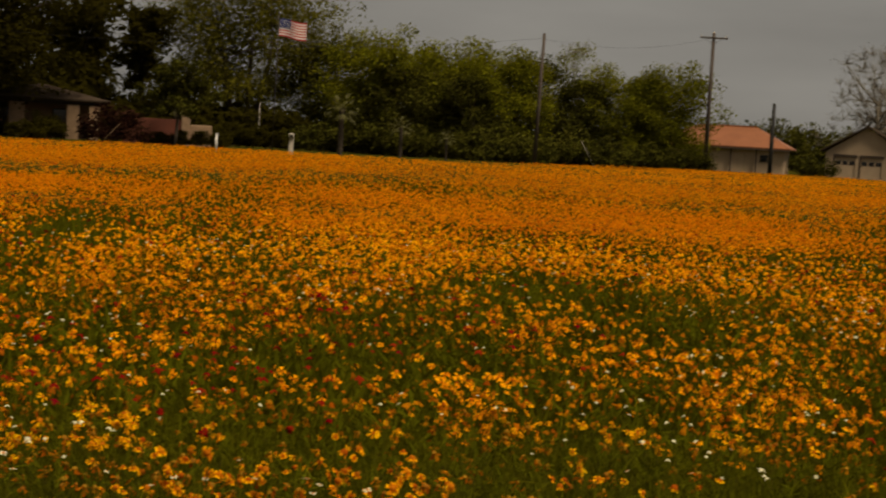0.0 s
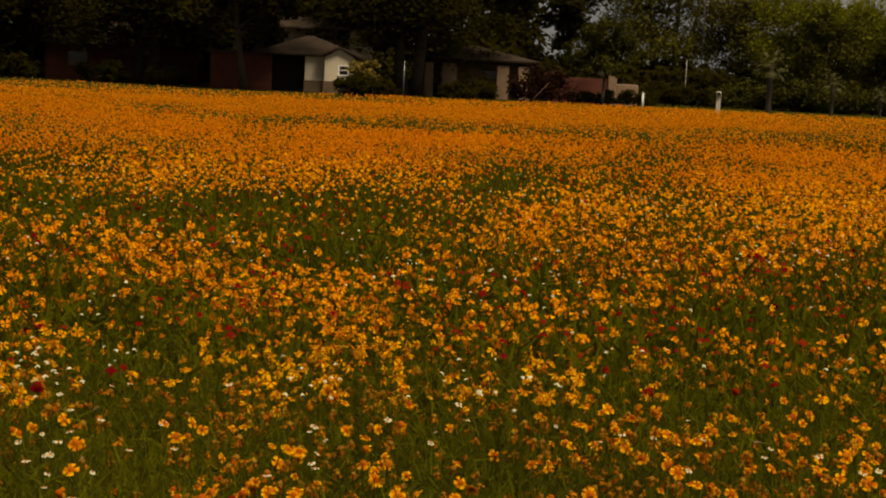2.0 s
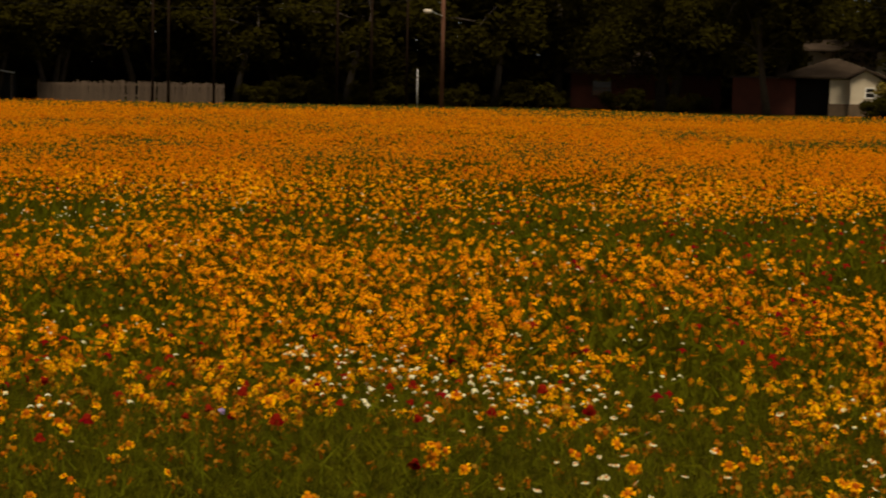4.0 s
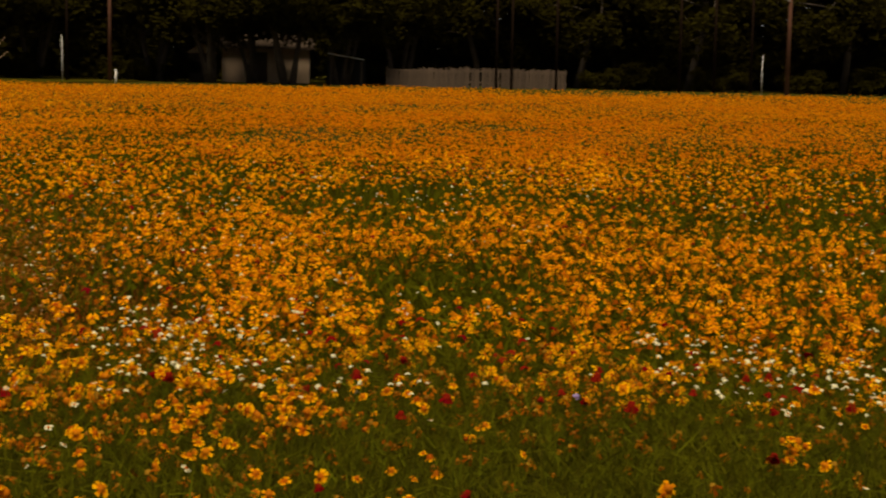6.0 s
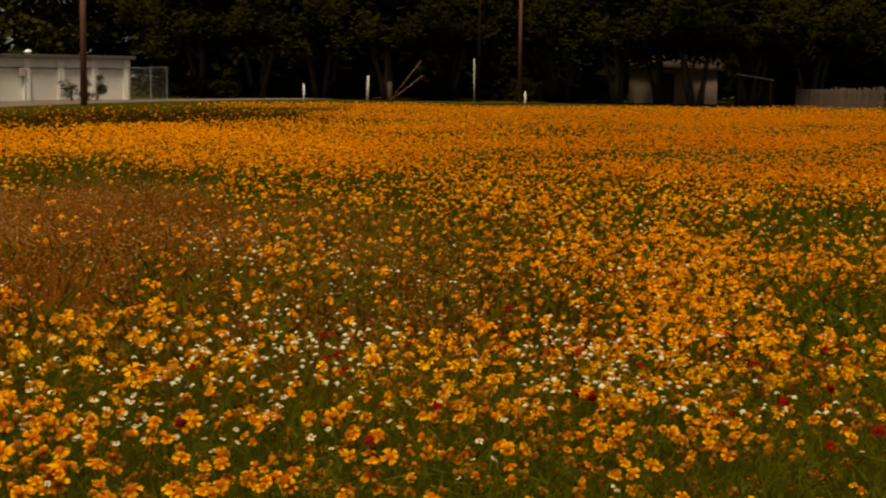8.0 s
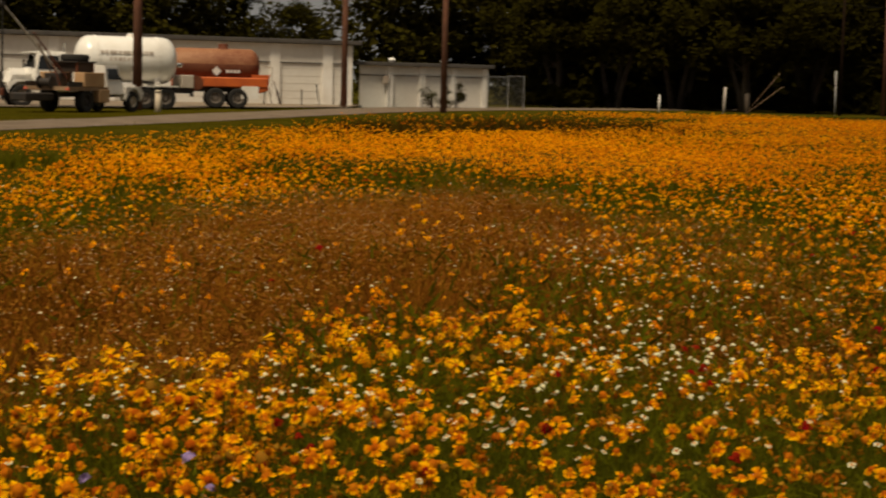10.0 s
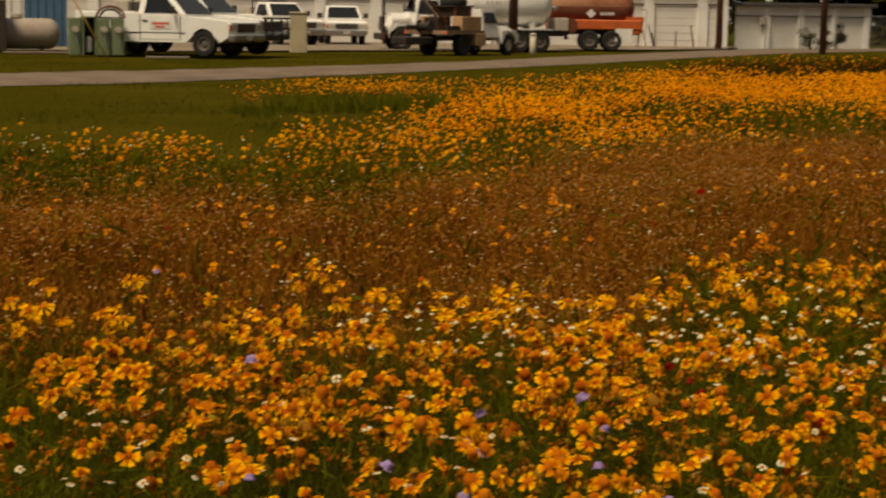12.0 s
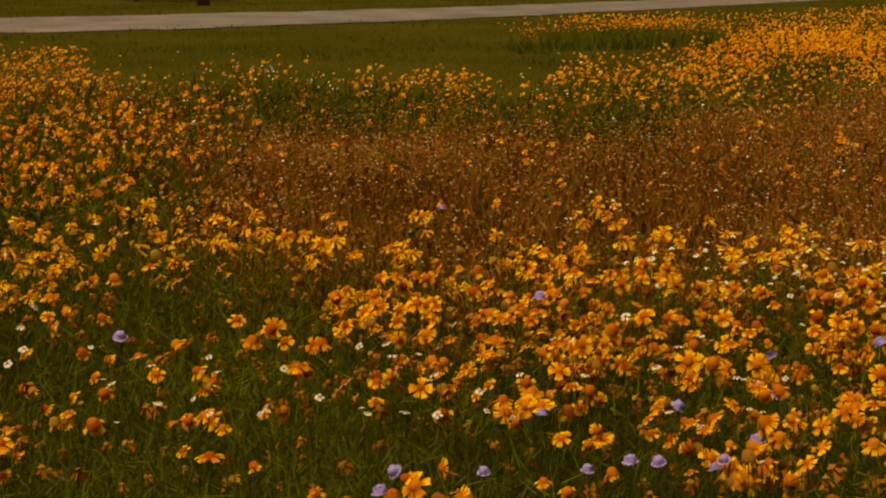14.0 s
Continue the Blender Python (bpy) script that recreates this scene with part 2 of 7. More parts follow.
    "tanwall": mat("tan_wall", (0.43, 0.315, 0.21), (0.35, 0.25, 0.165), scale=0.8, fine=8, rough=0.8),
    "darkwood": mat("dark_trim", (0.06, 0.038, 0.025), (0.04, 0.028, 0.02), scale=2, fine=20, rough=0.8),
    # near-black with unlit depth put into the colour; also door gaps and cables
    "dark": mat("near_black", (0.012, 0.011, 0.010), (0.02, 0.018, 0.015), scale=2, fine=20, rough=0.9),
    "flag_red": mat("flag_red", (0.50, 0.03, 0.03), (0.42, 0.025, 0.03), scale=4, fine=30, rough=0.8, through_light=0.2),
    "flag_white": mat("flag_white", (0.78, 0.74, 0.70), (0.7, 0.66, 0.62), scale=4, fine=30, rough=0.8, through_light=0.2),
    "flag_blue": mat("flag_blue", (0.03, 0.04, 0.16), (0.025, 0.03, 0.12), scale=4, fine=30, rough=0.8, through_light=0.2),
    "ink": mat("faded_print", (0.44, 0.36, 0.30), (0.56, 0.48, 0.41), scale=6, fine=30, rough=0.6),
    "red_sign": mat("red_sign", (0.55, 0.07, 0.04), (0.62, 0.16, 0.10), scale=6, fine=30, rough=0.5),
    "glass": glass_mat(),
    "lamp": mat("clear_lens", (0.55, 0.52, 0.46), (0.4, 0.36, 0.3), scale=20, fine=90, rough=0.15, spec=0.6),
    "amber": mat("amber_lens", (0.55, 0.16, 0.03), (0.4, 0.1, 0.02), scale=20, fine=90, rough=0.2, spec=0.6),
}


# ---------------- small builders ----------------
def mesh_of(name, bm, material, smooth=False):
    me = bpy.data.meshes.new(name)
    bmesh.ops.recalc_face_normals(bm, faces=bm.faces)
    bm.to_mesh(me)
    bm.free()
    me.materials.append(M[material])
    if smooth:
        for p in me.polygons:
            p.use_smooth = True
    return me


def part(name, bm, material, parent, label="", smooth=False, at=None):
    """One mesh object under a thing or under a part."""
    ob = new(name, mesh_of(name, bm, material, smooth))
    ob.parent = parent
    if at is not None:
        ob.matrix_basis = at
    if label:
        ob["label"] = label
    return ob


def thing(name, m, label, category, group=""):
    ob = new(name)
    ob.empty_display_size = 0.2
    ob.matrix_basis = m
    return tagged(ob, label, category, group)


def structure(name, bm, material, label, category):
    ob = new(name, mesh_of(name, bm, material))
    return tagged(ob, label, category, kind="structure")


def box(bm, x0, y0, z0, x1, y1, z1, bevel=0.0, m=None):
    made = bmesh.ops.create_cube(bm, size=1.0)["verts"]
    bmesh.ops.scale(bm, vec=(x1 - x0, y1 - y0, z1 - z0), verts=made)
    bmesh.ops.translate(bm, vec=((x0 + x1) / 2, (y0 + y1) / 2, (z0 + z1) / 2), verts=made)
    if bevel:
        edges = list({e for v in made for e in v.link_edges})
        made = list({v for f in bmesh.ops.bevel(bm, geom=edges, offset=bevel, segments=1, affect="EDGES")["faces"] for v in f.verts} | {v for v in made if v.is_valid})
    if m is not None:
        bmesh.ops.transform(bm, matrix=m, verts=made)
    return bm


def boxed(x0, y0, z0, x1, y1, z1, bevel=0.0, m=None):
    return box(bmesh.new(), x0, y0, z0, x1, y1, z1, bevel, m)


def tube(bm, a, b, r0, r1=None, seg=8, caps=True):
    """A tapered round bar from a to b."""
    a, b = Vector(a), Vector(b)
    r1 = r0 if r1 is None else r1
    q = (b - a).to_track_quat("Z", "Y").to_matrix()
    rings = [[bm.verts.new(c + q @ Vector((r * cos(2 * pi * i / seg), r * sin(2 * pi * i / seg), 0))) for i in range(seg)] for c, r in ((a, r0), (b, r1))]
    for i in range(seg):
        bm.faces.new((rings[0][i], rings[0][(i + 1) % seg], rings[1][(i + 1) % seg], rings[1][i]))
    if caps:
        bm.faces.new(rings[0][::-1])
        bm.faces.new(rings[1])
    return bm


def tubed(a, b, r0, r1=None, seg=8):
    return tube(bmesh.new(), a, b, r0, r1, seg)


def limb_of(knots, radii, n=7):
    """One bent, tapering limb through its knots."""
    bm = bmesh.new()
    rings = []
    for k, (p, r) in enumerate(zip(knots, radii)):
        way = (Vector(knots[min(k + 1, len(knots) - 1)]) - Vector(knots[max(k - 1, 0)])).normalized()
        u = way.orthogonal().normalized() if not rings else (u - way * u.dot(way)).normalized()
        w = way.cross(u)
        rings.append([bm.verts.new(Vector(p) + (u * cos(2 * pi * j / n) + w * sin(2 * pi * j / n)) * r) for j in range(n)])
    for a, b in zip(rings, rings[1:]):
        for j in range(n):
            bm.faces.new((a[j], a[(j + 1) % n], b[(j + 1) % n], b[j]))
    bm.faces.new(rings[0][::-1])
    bm.faces.new(rings[-1])
    return bm


def lathe(profile, seg=24, axis="Z"):
    """A turned body from (radius, height) pairs."""
    bm = bmesh.new()
    rings = []
    for r, h in profile:
        if r < 1e-5:
            rings.append([bm.verts.new((0, 0, h))])
        else:
            rings.append([bm.verts.new((r * cos(2 * pi * i / seg), r * sin(2 * pi * i / seg), h)) for i in range(seg)])
    for lo, hi in zip(rings, rings[1:]):
        for i in range(seg):
            j = (i + 1) % seg
            quad = [lo[i % len(lo)], lo[j % len(lo)], hi[j % len(hi)], hi[i % len(hi)]]
            quad = list(dict.fromkeys(quad))
            if len(quad) > 2:
                bm.faces.new(quad)
    if axis == "X":
        bmesh.ops.rotate(bm, verts=bm.verts, cent=(0, 0, 0), matrix=Matrix.Rotation(pi / 2, 3, "Y"))
    if axis == "Y":
        bmesh.ops.rotate(bm, verts=bm.verts, cent=(0, 0, 0), matrix=Matrix.Rotation(-pi / 2, 3, "X"))
    return bm


def slab(outline, z0, z1):
    """An upright prism over a plan outline."""
    bm = bmesh.new()
    lo, hi = [bm.verts.new((x, y, z0)) for x, y in outline], [bm.verts.new((x, y, z1)) for x, y in outline]
    bm.faces.new(lo[::-1])
    bm.faces.new(hi)
    for i in range(len(lo)):
        j = (i + 1) % len(lo)
        bm.faces.new((lo[i], lo[j], hi[j], hi[i]))
    return bm


def side_prism(outline, y0, y1, pinch=0.0, bevel=0.0):
    """A side view (x, z) drawn out from y0 to y1; the sides may be bevelled."""
    bm = bmesh.new()
    a, b = [bm.verts.new((x, y0, z)) for x, z in outline], [bm.verts.new((x, y1, z)) for x, z in outline]
    fa, fb = bm.faces.new(a), bm.faces.new(b[::-1])
    for i in range(len(a)):
        j = (i + 1) % len(a)
        bm.faces.new((a[i], b[i], b[j], a[j]))
    if bevel:
        bmesh.ops.bevel(bm, geom=list(fa.edges) + list(fb.edges), offset=bevel, segments=2, affect="EDGES")
    return bm


def spot(az, d, z=0.0):
    """A place by its bearing (degrees to the left of +y) and distance from the path."""
    return (-sin(radians(az)) * d, cos(radians(az)) * d, z)


def facing(az, d, turn=0.0, z=0.0, size=1.0):
    """A pose there whose -y side looks back at the path, turned further by some degrees."""
    x, y, _ = spot(az, d)
    return pose(x, y, z, 0, 0, az + turn) @ Matrix.Scale(size, 4)


def fast_mesh(name, verts, tris, mats, index=None):
    """A large triangle mesh straight from arrays."""
    me = bpy.data.meshes.new(name)
    me.vertices.add(len(verts))
    me.vertices.foreach_set("co", np.ascontiguousarray(verts, np.float32).ravel())
    me.loops.add(len(tris) * 3)
    me.loops.foreach_set("vertex_index", np.ascontiguousarray(tris, np.int32).ravel())
    me.polygons.add(len(tris))
    me.polygons.foreach_set("loop_start", np.arange(0, len(tris) * 3, 3, dtype=np.int32))
    for m in mats:
        me.materials.append(M[m])
    if index is not None:
        me.polygons.foreach_set("material_index", np.ascontiguousarray(index, np.int32))
    me.update(calc_edges=True)
    return me


# ---------------- ground, road and yard ----------------
def value_noise(x, y, size, seed):
    """Smooth noise from 0 to 1 over the plan, with features of about that size."""
    table = np.random.RandomState(seed).rand(256, 256)
    u, v = np.asarray(x) / size + 1000.5, np.asarray(y) / size + 1000.5
    i, j = np.floor(u).astype(int), np.floor(v).astype(int)
    a, b = u - i, v - j
    a, b = a * a * (3 - 2 * a), b * b * (3 - 2 * b)
    g = lambda p, q: table[p % 256, q % 256]
    return (g(i, j) * (1 - a) + g(i + 1, j) * a) * (1 - b) + (g(i, j + 1) * (1 - a) + g(i + 1, j + 1) * a) * b


def layered(x, y, size, seed):
    return 0.6 * value_noise(x, y, size, seed) + 0.28 * value_noise(x, y, size * 0.45, seed + 1) + 0.12 * value_noise(x, y, size * 0.2, seed + 2)


def inside(x, y, outline):
    """Which points of the plan lie in an outline."""
    hit = np.zeros(np.shape(x), bool)
    for (x0, y0), (x1, y1) in zip(outline, outline[1:] + outline[:1]):
        if y0 != y1:
            hit ^= ((y0 > y) != (y1 > y)) & (x < (x1 - x0) * (y - y0) / (y1 - y0) + x0)
    return hit


def ease(v, a, b):
    s = np.clip((v - a) / (b - a), 0, 1)
    return s * s * (3 - 2 * s)


bm = bmesh.new()
RINGS = [0, 3, 8, 16, 30, 50, 80, 120, 170, 240, 400, 700, 1200, 2500]
rows = [[bm.verts.new((r * cos(2 * pi * k / 72), r * sin(2 * pi * k / 72), 0.03 * (noise.noise((r * cos(2 * pi * k / 72) * 0.2, r * sin(2 * pi * k / 72) * 0.2, 3)) if 0 < r < 60 else 0) - 0.03)) for k in range(72)] for r in RINGS[1:]]
mid = bm.verts.new((0, 0, 0))
for k in range(72):
    bm.faces.new((mid, rows[0][k], rows[0][(k + 1) % 72]))
    for lo, hi in zip(rows, rows[1:]):
        bm.faces.new((lo[k], hi[k], hi[(k + 1) % 72], lo[(k + 1) % 72]))
structure("ground", bm, "ground", "dark soil and low green growth under the flower meadow", "ground")

ROAD_NEAR = [(-34, 2), (-24, 13.5), (-19, 20.2), (-14.6, 25.2), (-12.3, 27.9), (-10.1, 31.2), (-8.4, 34.8), (-6.6, 38.9), (-4.6, 44.2), (-1.8, 52), (3.8, 69), (8.7, 81), (18, 95), (32, 110)]
ROAD_FAR = [(-38, 6), (-27.5, 17.5), (-22.5, 25), (-17.7, 31.0), (-15.0, 34.4), (-12.4, 38), (-10.2, 42), (-8.0, 46.5), (-5.4, 53), (-1.8, 65), (4.5, 84), (10.4, 95), (22, 106), (35, 119)]


def between(pts, k):
    """A finer line through the points."""
    out = []
    for i in range(len(pts) - 1):
        p0, p1, p2, p3 = (Vector(pts[max(0, min(len(pts) - 1, i + j))]) for j in (-1, 0, 1, 2))
        for s in range(k):
            t = s / k
            out.append(0.5 * (2 * p1 + (p2 - p0) * t + (2 * p0 - 5 * p1 + 4 * p2 - p3) * t * t + (3 * p1 - p0 - 3 * p2 + p3) * t ** 3))
    return out + [Vector(pts[-1])]


def strip(name, near, far, z, material, label, category, ragged=0.25, across=6, swell=0.0):
    bm = bmesh.new()
    lines = []
    for n, (a, b) in enumerate(zip(between(near, 8), between(far, 8))):
        ra = ragged * (noise.noise((n * 0.45, 1.3, 0)) + 0.6 * noise.noise((n * 1.3, 7.3, 0)))
        rb = ragged * (noise.noise((n * 0.45, 9.3, 0)) + 0.6 * noise.noise((n * 1.3, 3.3, 0)))
        way = (b - a).normalized()
        a, b = a + way * ra, b + way * rb
        lines.append([bm.verts.new((*(a + (b - a) * k / across), z + swell * sin(pi * k / across) + 0.012 * noise.noise((n * 0.6, k * 1.7, 5)))) for k in range(across + 1)])
    for u, v in zip(lines, lines[1:]):
        for k in range(across):
            bm.faces.new((u[k], v[k], v[k + 1], u[k + 1]))
    return structure(name, bm, material, label, category)


# the bare middle of the road, where no grass grows
BARE = [tuple(Vector(a).lerp(Vector(b), 0.1)) for a, b in zip(ROAD_NEAR, ROAD_FAR)] + [tuple(Vector(a).lerp(Vector(b), 0.9)) for a, b in zip(ROAD_NEAR, ROAD_FAR)][::-1]
VERGE_NEAR = [(-30, 4), (-16, 13.5), (-9, 12.5), (-6, 11.2), (-3.2, 10.8), (-1.9, 14.0), (-1.4, 19), (-0.6, 25), (0.6, 31), (2.4, 38), (6.5, 48), (13, 60), (24, 80), (40, 98)]
VERGE_FAR = [(-60, 30), (-46, 36), (-40, 42), (-36, 48), (-30, 52), (-24, 56), (-16, 60), (-12, 66), (-6, 74), (0, 80), (6, 88), (16, 100), (26, 108), (46, 122)]
strip("verge", VERGE_NEAR, VERGE_FAR, 0.03, "verge", "short olive-green grass beside the gravel road", "grass", 0.5, 10)
strip("road", ROAD_NEAR, ROAD_FAR, 0.045, "gravel", "pale tan gravel farm road", "road", 0.5, 8, 0.03)
strip("yard", [(-46, 46), (-32, 51.5), (-22, 55.0), (-17, 57.5), (-13, 62), (-9, 66.5), (-5, 70.5), (0, 77), (4, 83)],
      [(-60, 96), (-50, 96), (-40, 96), (-30, 96), (-22, 96), (-14, 96), (-8, 96), (0, 96), (6, 96)], 0.10, "yard", "pale gravel yard where the trucks stand", "pavement", 0.5, 6)

# ---------------- the meadow ----------------
BROWN = [(-2.8, 6.6), (-2.3, 6.2), (-1.8, 5.7), (-1.2, 5.6), (-0.6, 5.75), (0.0, 6.3), (0.4, 6.9), (0.8, 7.6), (1.3, 8.5), (1.7, 9.4), (2.2, 10.4), (2.7, 12.5), (2.9, 14.8), (2.5, 17.0), (1.8, 16.8), (0.5, 15.9), (-0.4, 13.9), (-1.0, 12.6), (-1.4, 11.6), (-1.9, 10.7), (-2.7, 10.4), (-3.5, 10.4), (-3.8, 9.5), (-3.4, 8.0)]
# where the bloom is only beginning to wither: outline and share
FADED = [([(0.6, 6.6), (1.4, 6.4), (2.2, 6.6), (2.8, 7.2), (3.2, 8.4), (3.4, 10.5), (3.5, 13), (3.1, 15.5), (2.4, 17), (1.6, 12), (1.0, 8.5)], 0.62),
         ([(2.2, 7.0), (3.0, 7.4), (4.0, 8.8), (4.4, 11), (4.3, 13.6), (3.4, 15.5), (3.0, 11), (2.8, 8.5)], 0.34),
         ([(-2.6, 6.2), (-3.1, 6.6), (-4.0, 7.8), (-4.9, 9.2), (-5.6, 11), (-4.6, 11.4), (-3.4, 10.4), (-3.6, 9), (-3.2, 7.8)], 0.55),
         ([(-5.0, 9.6), (-6.2, 10.8), (-8.4, 12.8), (-8.8, 14.2), (-7.0, 13.2), (-5.6, 11.6)], 0.6),
         ([(-3.6, 10.6), (-1.9, 10.6), (-0.6, 13.2), (0.6, 15.8), (2.6, 16.8), (2.4, 18.4), (0.4, 17.4), (-1.2, 14.6), (-2.2, 12.0), (-3.6, 11.6)], 0.4)]
FIELD_LEFT = [(-9.4, 15.0), (-7.9, 14.4), (-6.6, 12.7), (-5.8, 13.9), (-4.4, 11.8), (-3.8, 13.0), (-3.0, 11.6), (-3.3, 16.2), (-2.6, 17.6), (-2.3, 20), (-2.4, 25.5), (-1.3, 30.3), (0.8, 38), (3, 41), (7, 56), (13, 64)]
VERGE_ZONE = FIELD_LEFT + [(14, 90), (-60, 90), (-60, 10), (-14, 10)]
TUFTS = [(-6.0, 22.4), (-5.2, 22.0), (-4.2, 24.2), (-2.6, 24.6), (-2.4, 26.6), (-4.4, 26.4), (-5.4, 24.4)]
WEEDS = [(0.6, 42), (2.6, 33.5), (5.6, 37), (7.9, 37.5), (11, 44), (15.5, 56), (10.8, 60), (6.4, 57), (2.4, 50)]
# thin places in the bloom: bearing, distance, half width, half depth
THIN = [(-64.3, 15.8, 0.6, 1.7), (-77.6, 33.0, 2.9, 4.2), (-90.8, 26.2, 1.1, 2.3), (-81.4, 12.3, 0.7, 1.0), (-88.0, 10.2, 1.0, 1.0), (-69.7, 24.9, 0.6, 1.6), (-57.3, 14.1, 0.6, 1.5), (-49.2, 25.2, 1.1, 2.5),
        (-58.8, 10.0, 0.6, 0.7), (-56.6, 26.3, 0.6, 2.3), (-58.7, 13.6, 0.8, 1.2), (-44.6, 26.1, 0.6, 2.3), (-18.3, 29.0, 1.9, 2.8), (-38.0, 25.6, 2.6, 2.8), (-31.6, 8.7, 0.7, 0.5), (-26.7, 21.9, 0.5, 1.4),
        (-34.1, 27.7, 1.2, 3.0), (-39.6, 22.6, 1.0, 1.7), (-33.2, 7.9, 0.6, 0.5), (-34.6, 6.6, 0.3, 0.3), (-37.5, 4.0, 0.3, 0.45), (-32.6, 4.3, 0.3, 0.4), (-0.6, 18.4, 0.8, 1.1), (-4.2, 18.6, 0.9, 1.0), (-7.8, 18.2, 1.0, 1.2)]
EDGE_AZ = [-110, -92, -86, -80.5, -79, -72, -65, -57, -47, -30, -16, -10, -6, 0, 60]
EDGE_D = [116, 116, 108, 90, 80, 79, 76, 69, 73, 69, 66, 64, 62, 60, 60]


def zones(x, y):
    """Shares of yellow bloom, brown seed heads and short verge grass at places of the plan."""
    d, az = np.hypot(x, y) - REACH, np.degrees(np.arctan2(-x, y))
    wx, wy = x + 0.9 * (value_noise(x, y, 1.1, 5) - 0.5), y + 1.6 * (value_noise(x, y, 1.1, 6) - 0.5)
    edge = np.interp(az, EDGE_AZ, EDGE_D) + 5 * (layered(x, y, 7, 31) - 0.5)
    patch = layered(x, y, 2.3, 11)
    broad = layered(x * 0.6, y, 7.0, 17)
    turn = np.radians(az)
    streak = layered(turn * 4.2, np.log(d + 0.5) * 3.4, 1.0, 13)
    clump = layered(x, y, 1.25, 15)
    yellow = 0.07 + 0.06 * ease(-az, 25, 50) + 0.9 * ease(0.28 * patch + 0.30 * clump + 0.14 * broad + 0.28 * streak, 0.42, 0.545)
    yellow = np.minimum(1, yellow + 0.12 * (1 - ease(d, 4.5, 7)) + 0.22 * ease(az, 15, 20) * (1 - ease(d, 3.4, 4.4)) + 0.45 * ease(az, -12, -2) * (1 - ease(az, 12, 20)) * (1 - ease(d, 4.4, 5.6)) + 0.35 * (1 - ease(az, 7, 12)) * ease(az, -12, -4) * (1 - ease(d, 3.9, 4.6))) * (1 - 0.3 * ease(az, 17, 22) * ease(d, 4, 5) * (1 - ease(d, 10, 11.5)))
    yellow = yellow * (1 - 0.5 * ease(az, -24, -17) * (1 - ease(az, -7, -3)) * ease(d, 6, 7.5) * (1 - ease(d, 10.5, 13)))
    yellow = yellow * (1 - 0.4 * ease(az, -14, -9) * (1 - ease(az, 8, 13)) * ease(d, 4.9, 5.8) * (1 - ease(d, 7, 8)))
    yellow = yellow * (1 - (0.5 - 0.32 * ease(-az, 35, 50)) * ease(-az, 12, 22) * (1 - ease(d, 3.9, 5.4))) * np.where(inside(wx, wy, SHADE_GAP), 0.27, 1.0)
    yellow = np.where(d < 9, yellow * (0.42 + 0.75 * ease(layered(x, y, 0.5, 19), 0.40, 0.54)) * (1 + 0.4 * ease(az, -9, -5) * (1 - ease(az, 6, 9)) * (1 - ease(d, 4.0, 4.8))), yellow)
    far = ease(d, 12, 30)
    yellow = yellow * (1 - far) + far * (0.3 + 0.7 * ease(0.3 * patch + 0.4 * broad + 0.3 * streak, 0.38, 0.49))
    mottle = 0.6 * ease(layered(x * 0.8, y * 0.8, 1.5, 33), 0.42, 0.51) + 0.4 * ease(layered(x, y, 4.0, 34), 0.40, 0.53)
    yellow = yellow * (1 - ease(d, 11, 15) * (1 - 0.5 * ease(d, 38, 60)) * 0.66 * (1 - mottle))
    band = layered(turn * 9.0, np.log(d + 0.5) * 7.5, 1.0, 37)
    yellow = yellow * (1 - 0.62 * ease(d, 8, 12) * (1 - ease(d, 40, 60)) * (1 - ease(band, 0.40, 0.50)))
    for az0, d0, half_w, half_d in THIN:
        u = (az - az0) * np.pi / 180 * d0 / half_w + 1.1 * (value_noise(x, y, 0.9 + d0 / 25, 8) - 0.5)
        w = (d - d0) / half_d + 1.1 * (value_noise(x, y, 0.9 + d0 / 25, 9) - 0.5)
        yellow = yellow * (1 - (0.94 - 0.4 * min(1, max(0, d0 - 14) / 14)) * (1 - ease(u * u + w * w, 0.3, 1.7)))
    yellow = yellow * (1 - 0.2 * ease(-az, 77, 87) * (1 - ease(d, 14, 30)))
    brown = inside(wx, wy, BROWN).astype(float)
    sx, sy = x + 1.5 * (layered(x, y, 1.3, 25) - 0.5), y + 2.4 * (layered(x, y, 1.3, 26) - 0.5)
    for outline, share in FADED:
        brown = np.maximum(brown, share * inside(sx, sy, outline))
    brown = np.where(inside(wx, wy, VERGE_ZONE), 0.0, brown)
    verge = inside(wx, wy, VERGE_ZONE) & ~inside(wx, wy, TUFTS)
    weeds = inside(wx, wy, WEEDS)
    yellow = yellow * (1 - brown) ** 1.15 + brown * (0.012 + 0.2 * ease(value_noise(x, y, 0.8, 23), 0.78, 0.9))
    yellow = np.where(verge, 0.0012 * (d < 16), yellow)
    yellow = np.where(weeds, 0.012, yellow)
    yellow = np.where(d > edge, 0, yellow)
    return yellow, brown, verge, weeds, d < edge


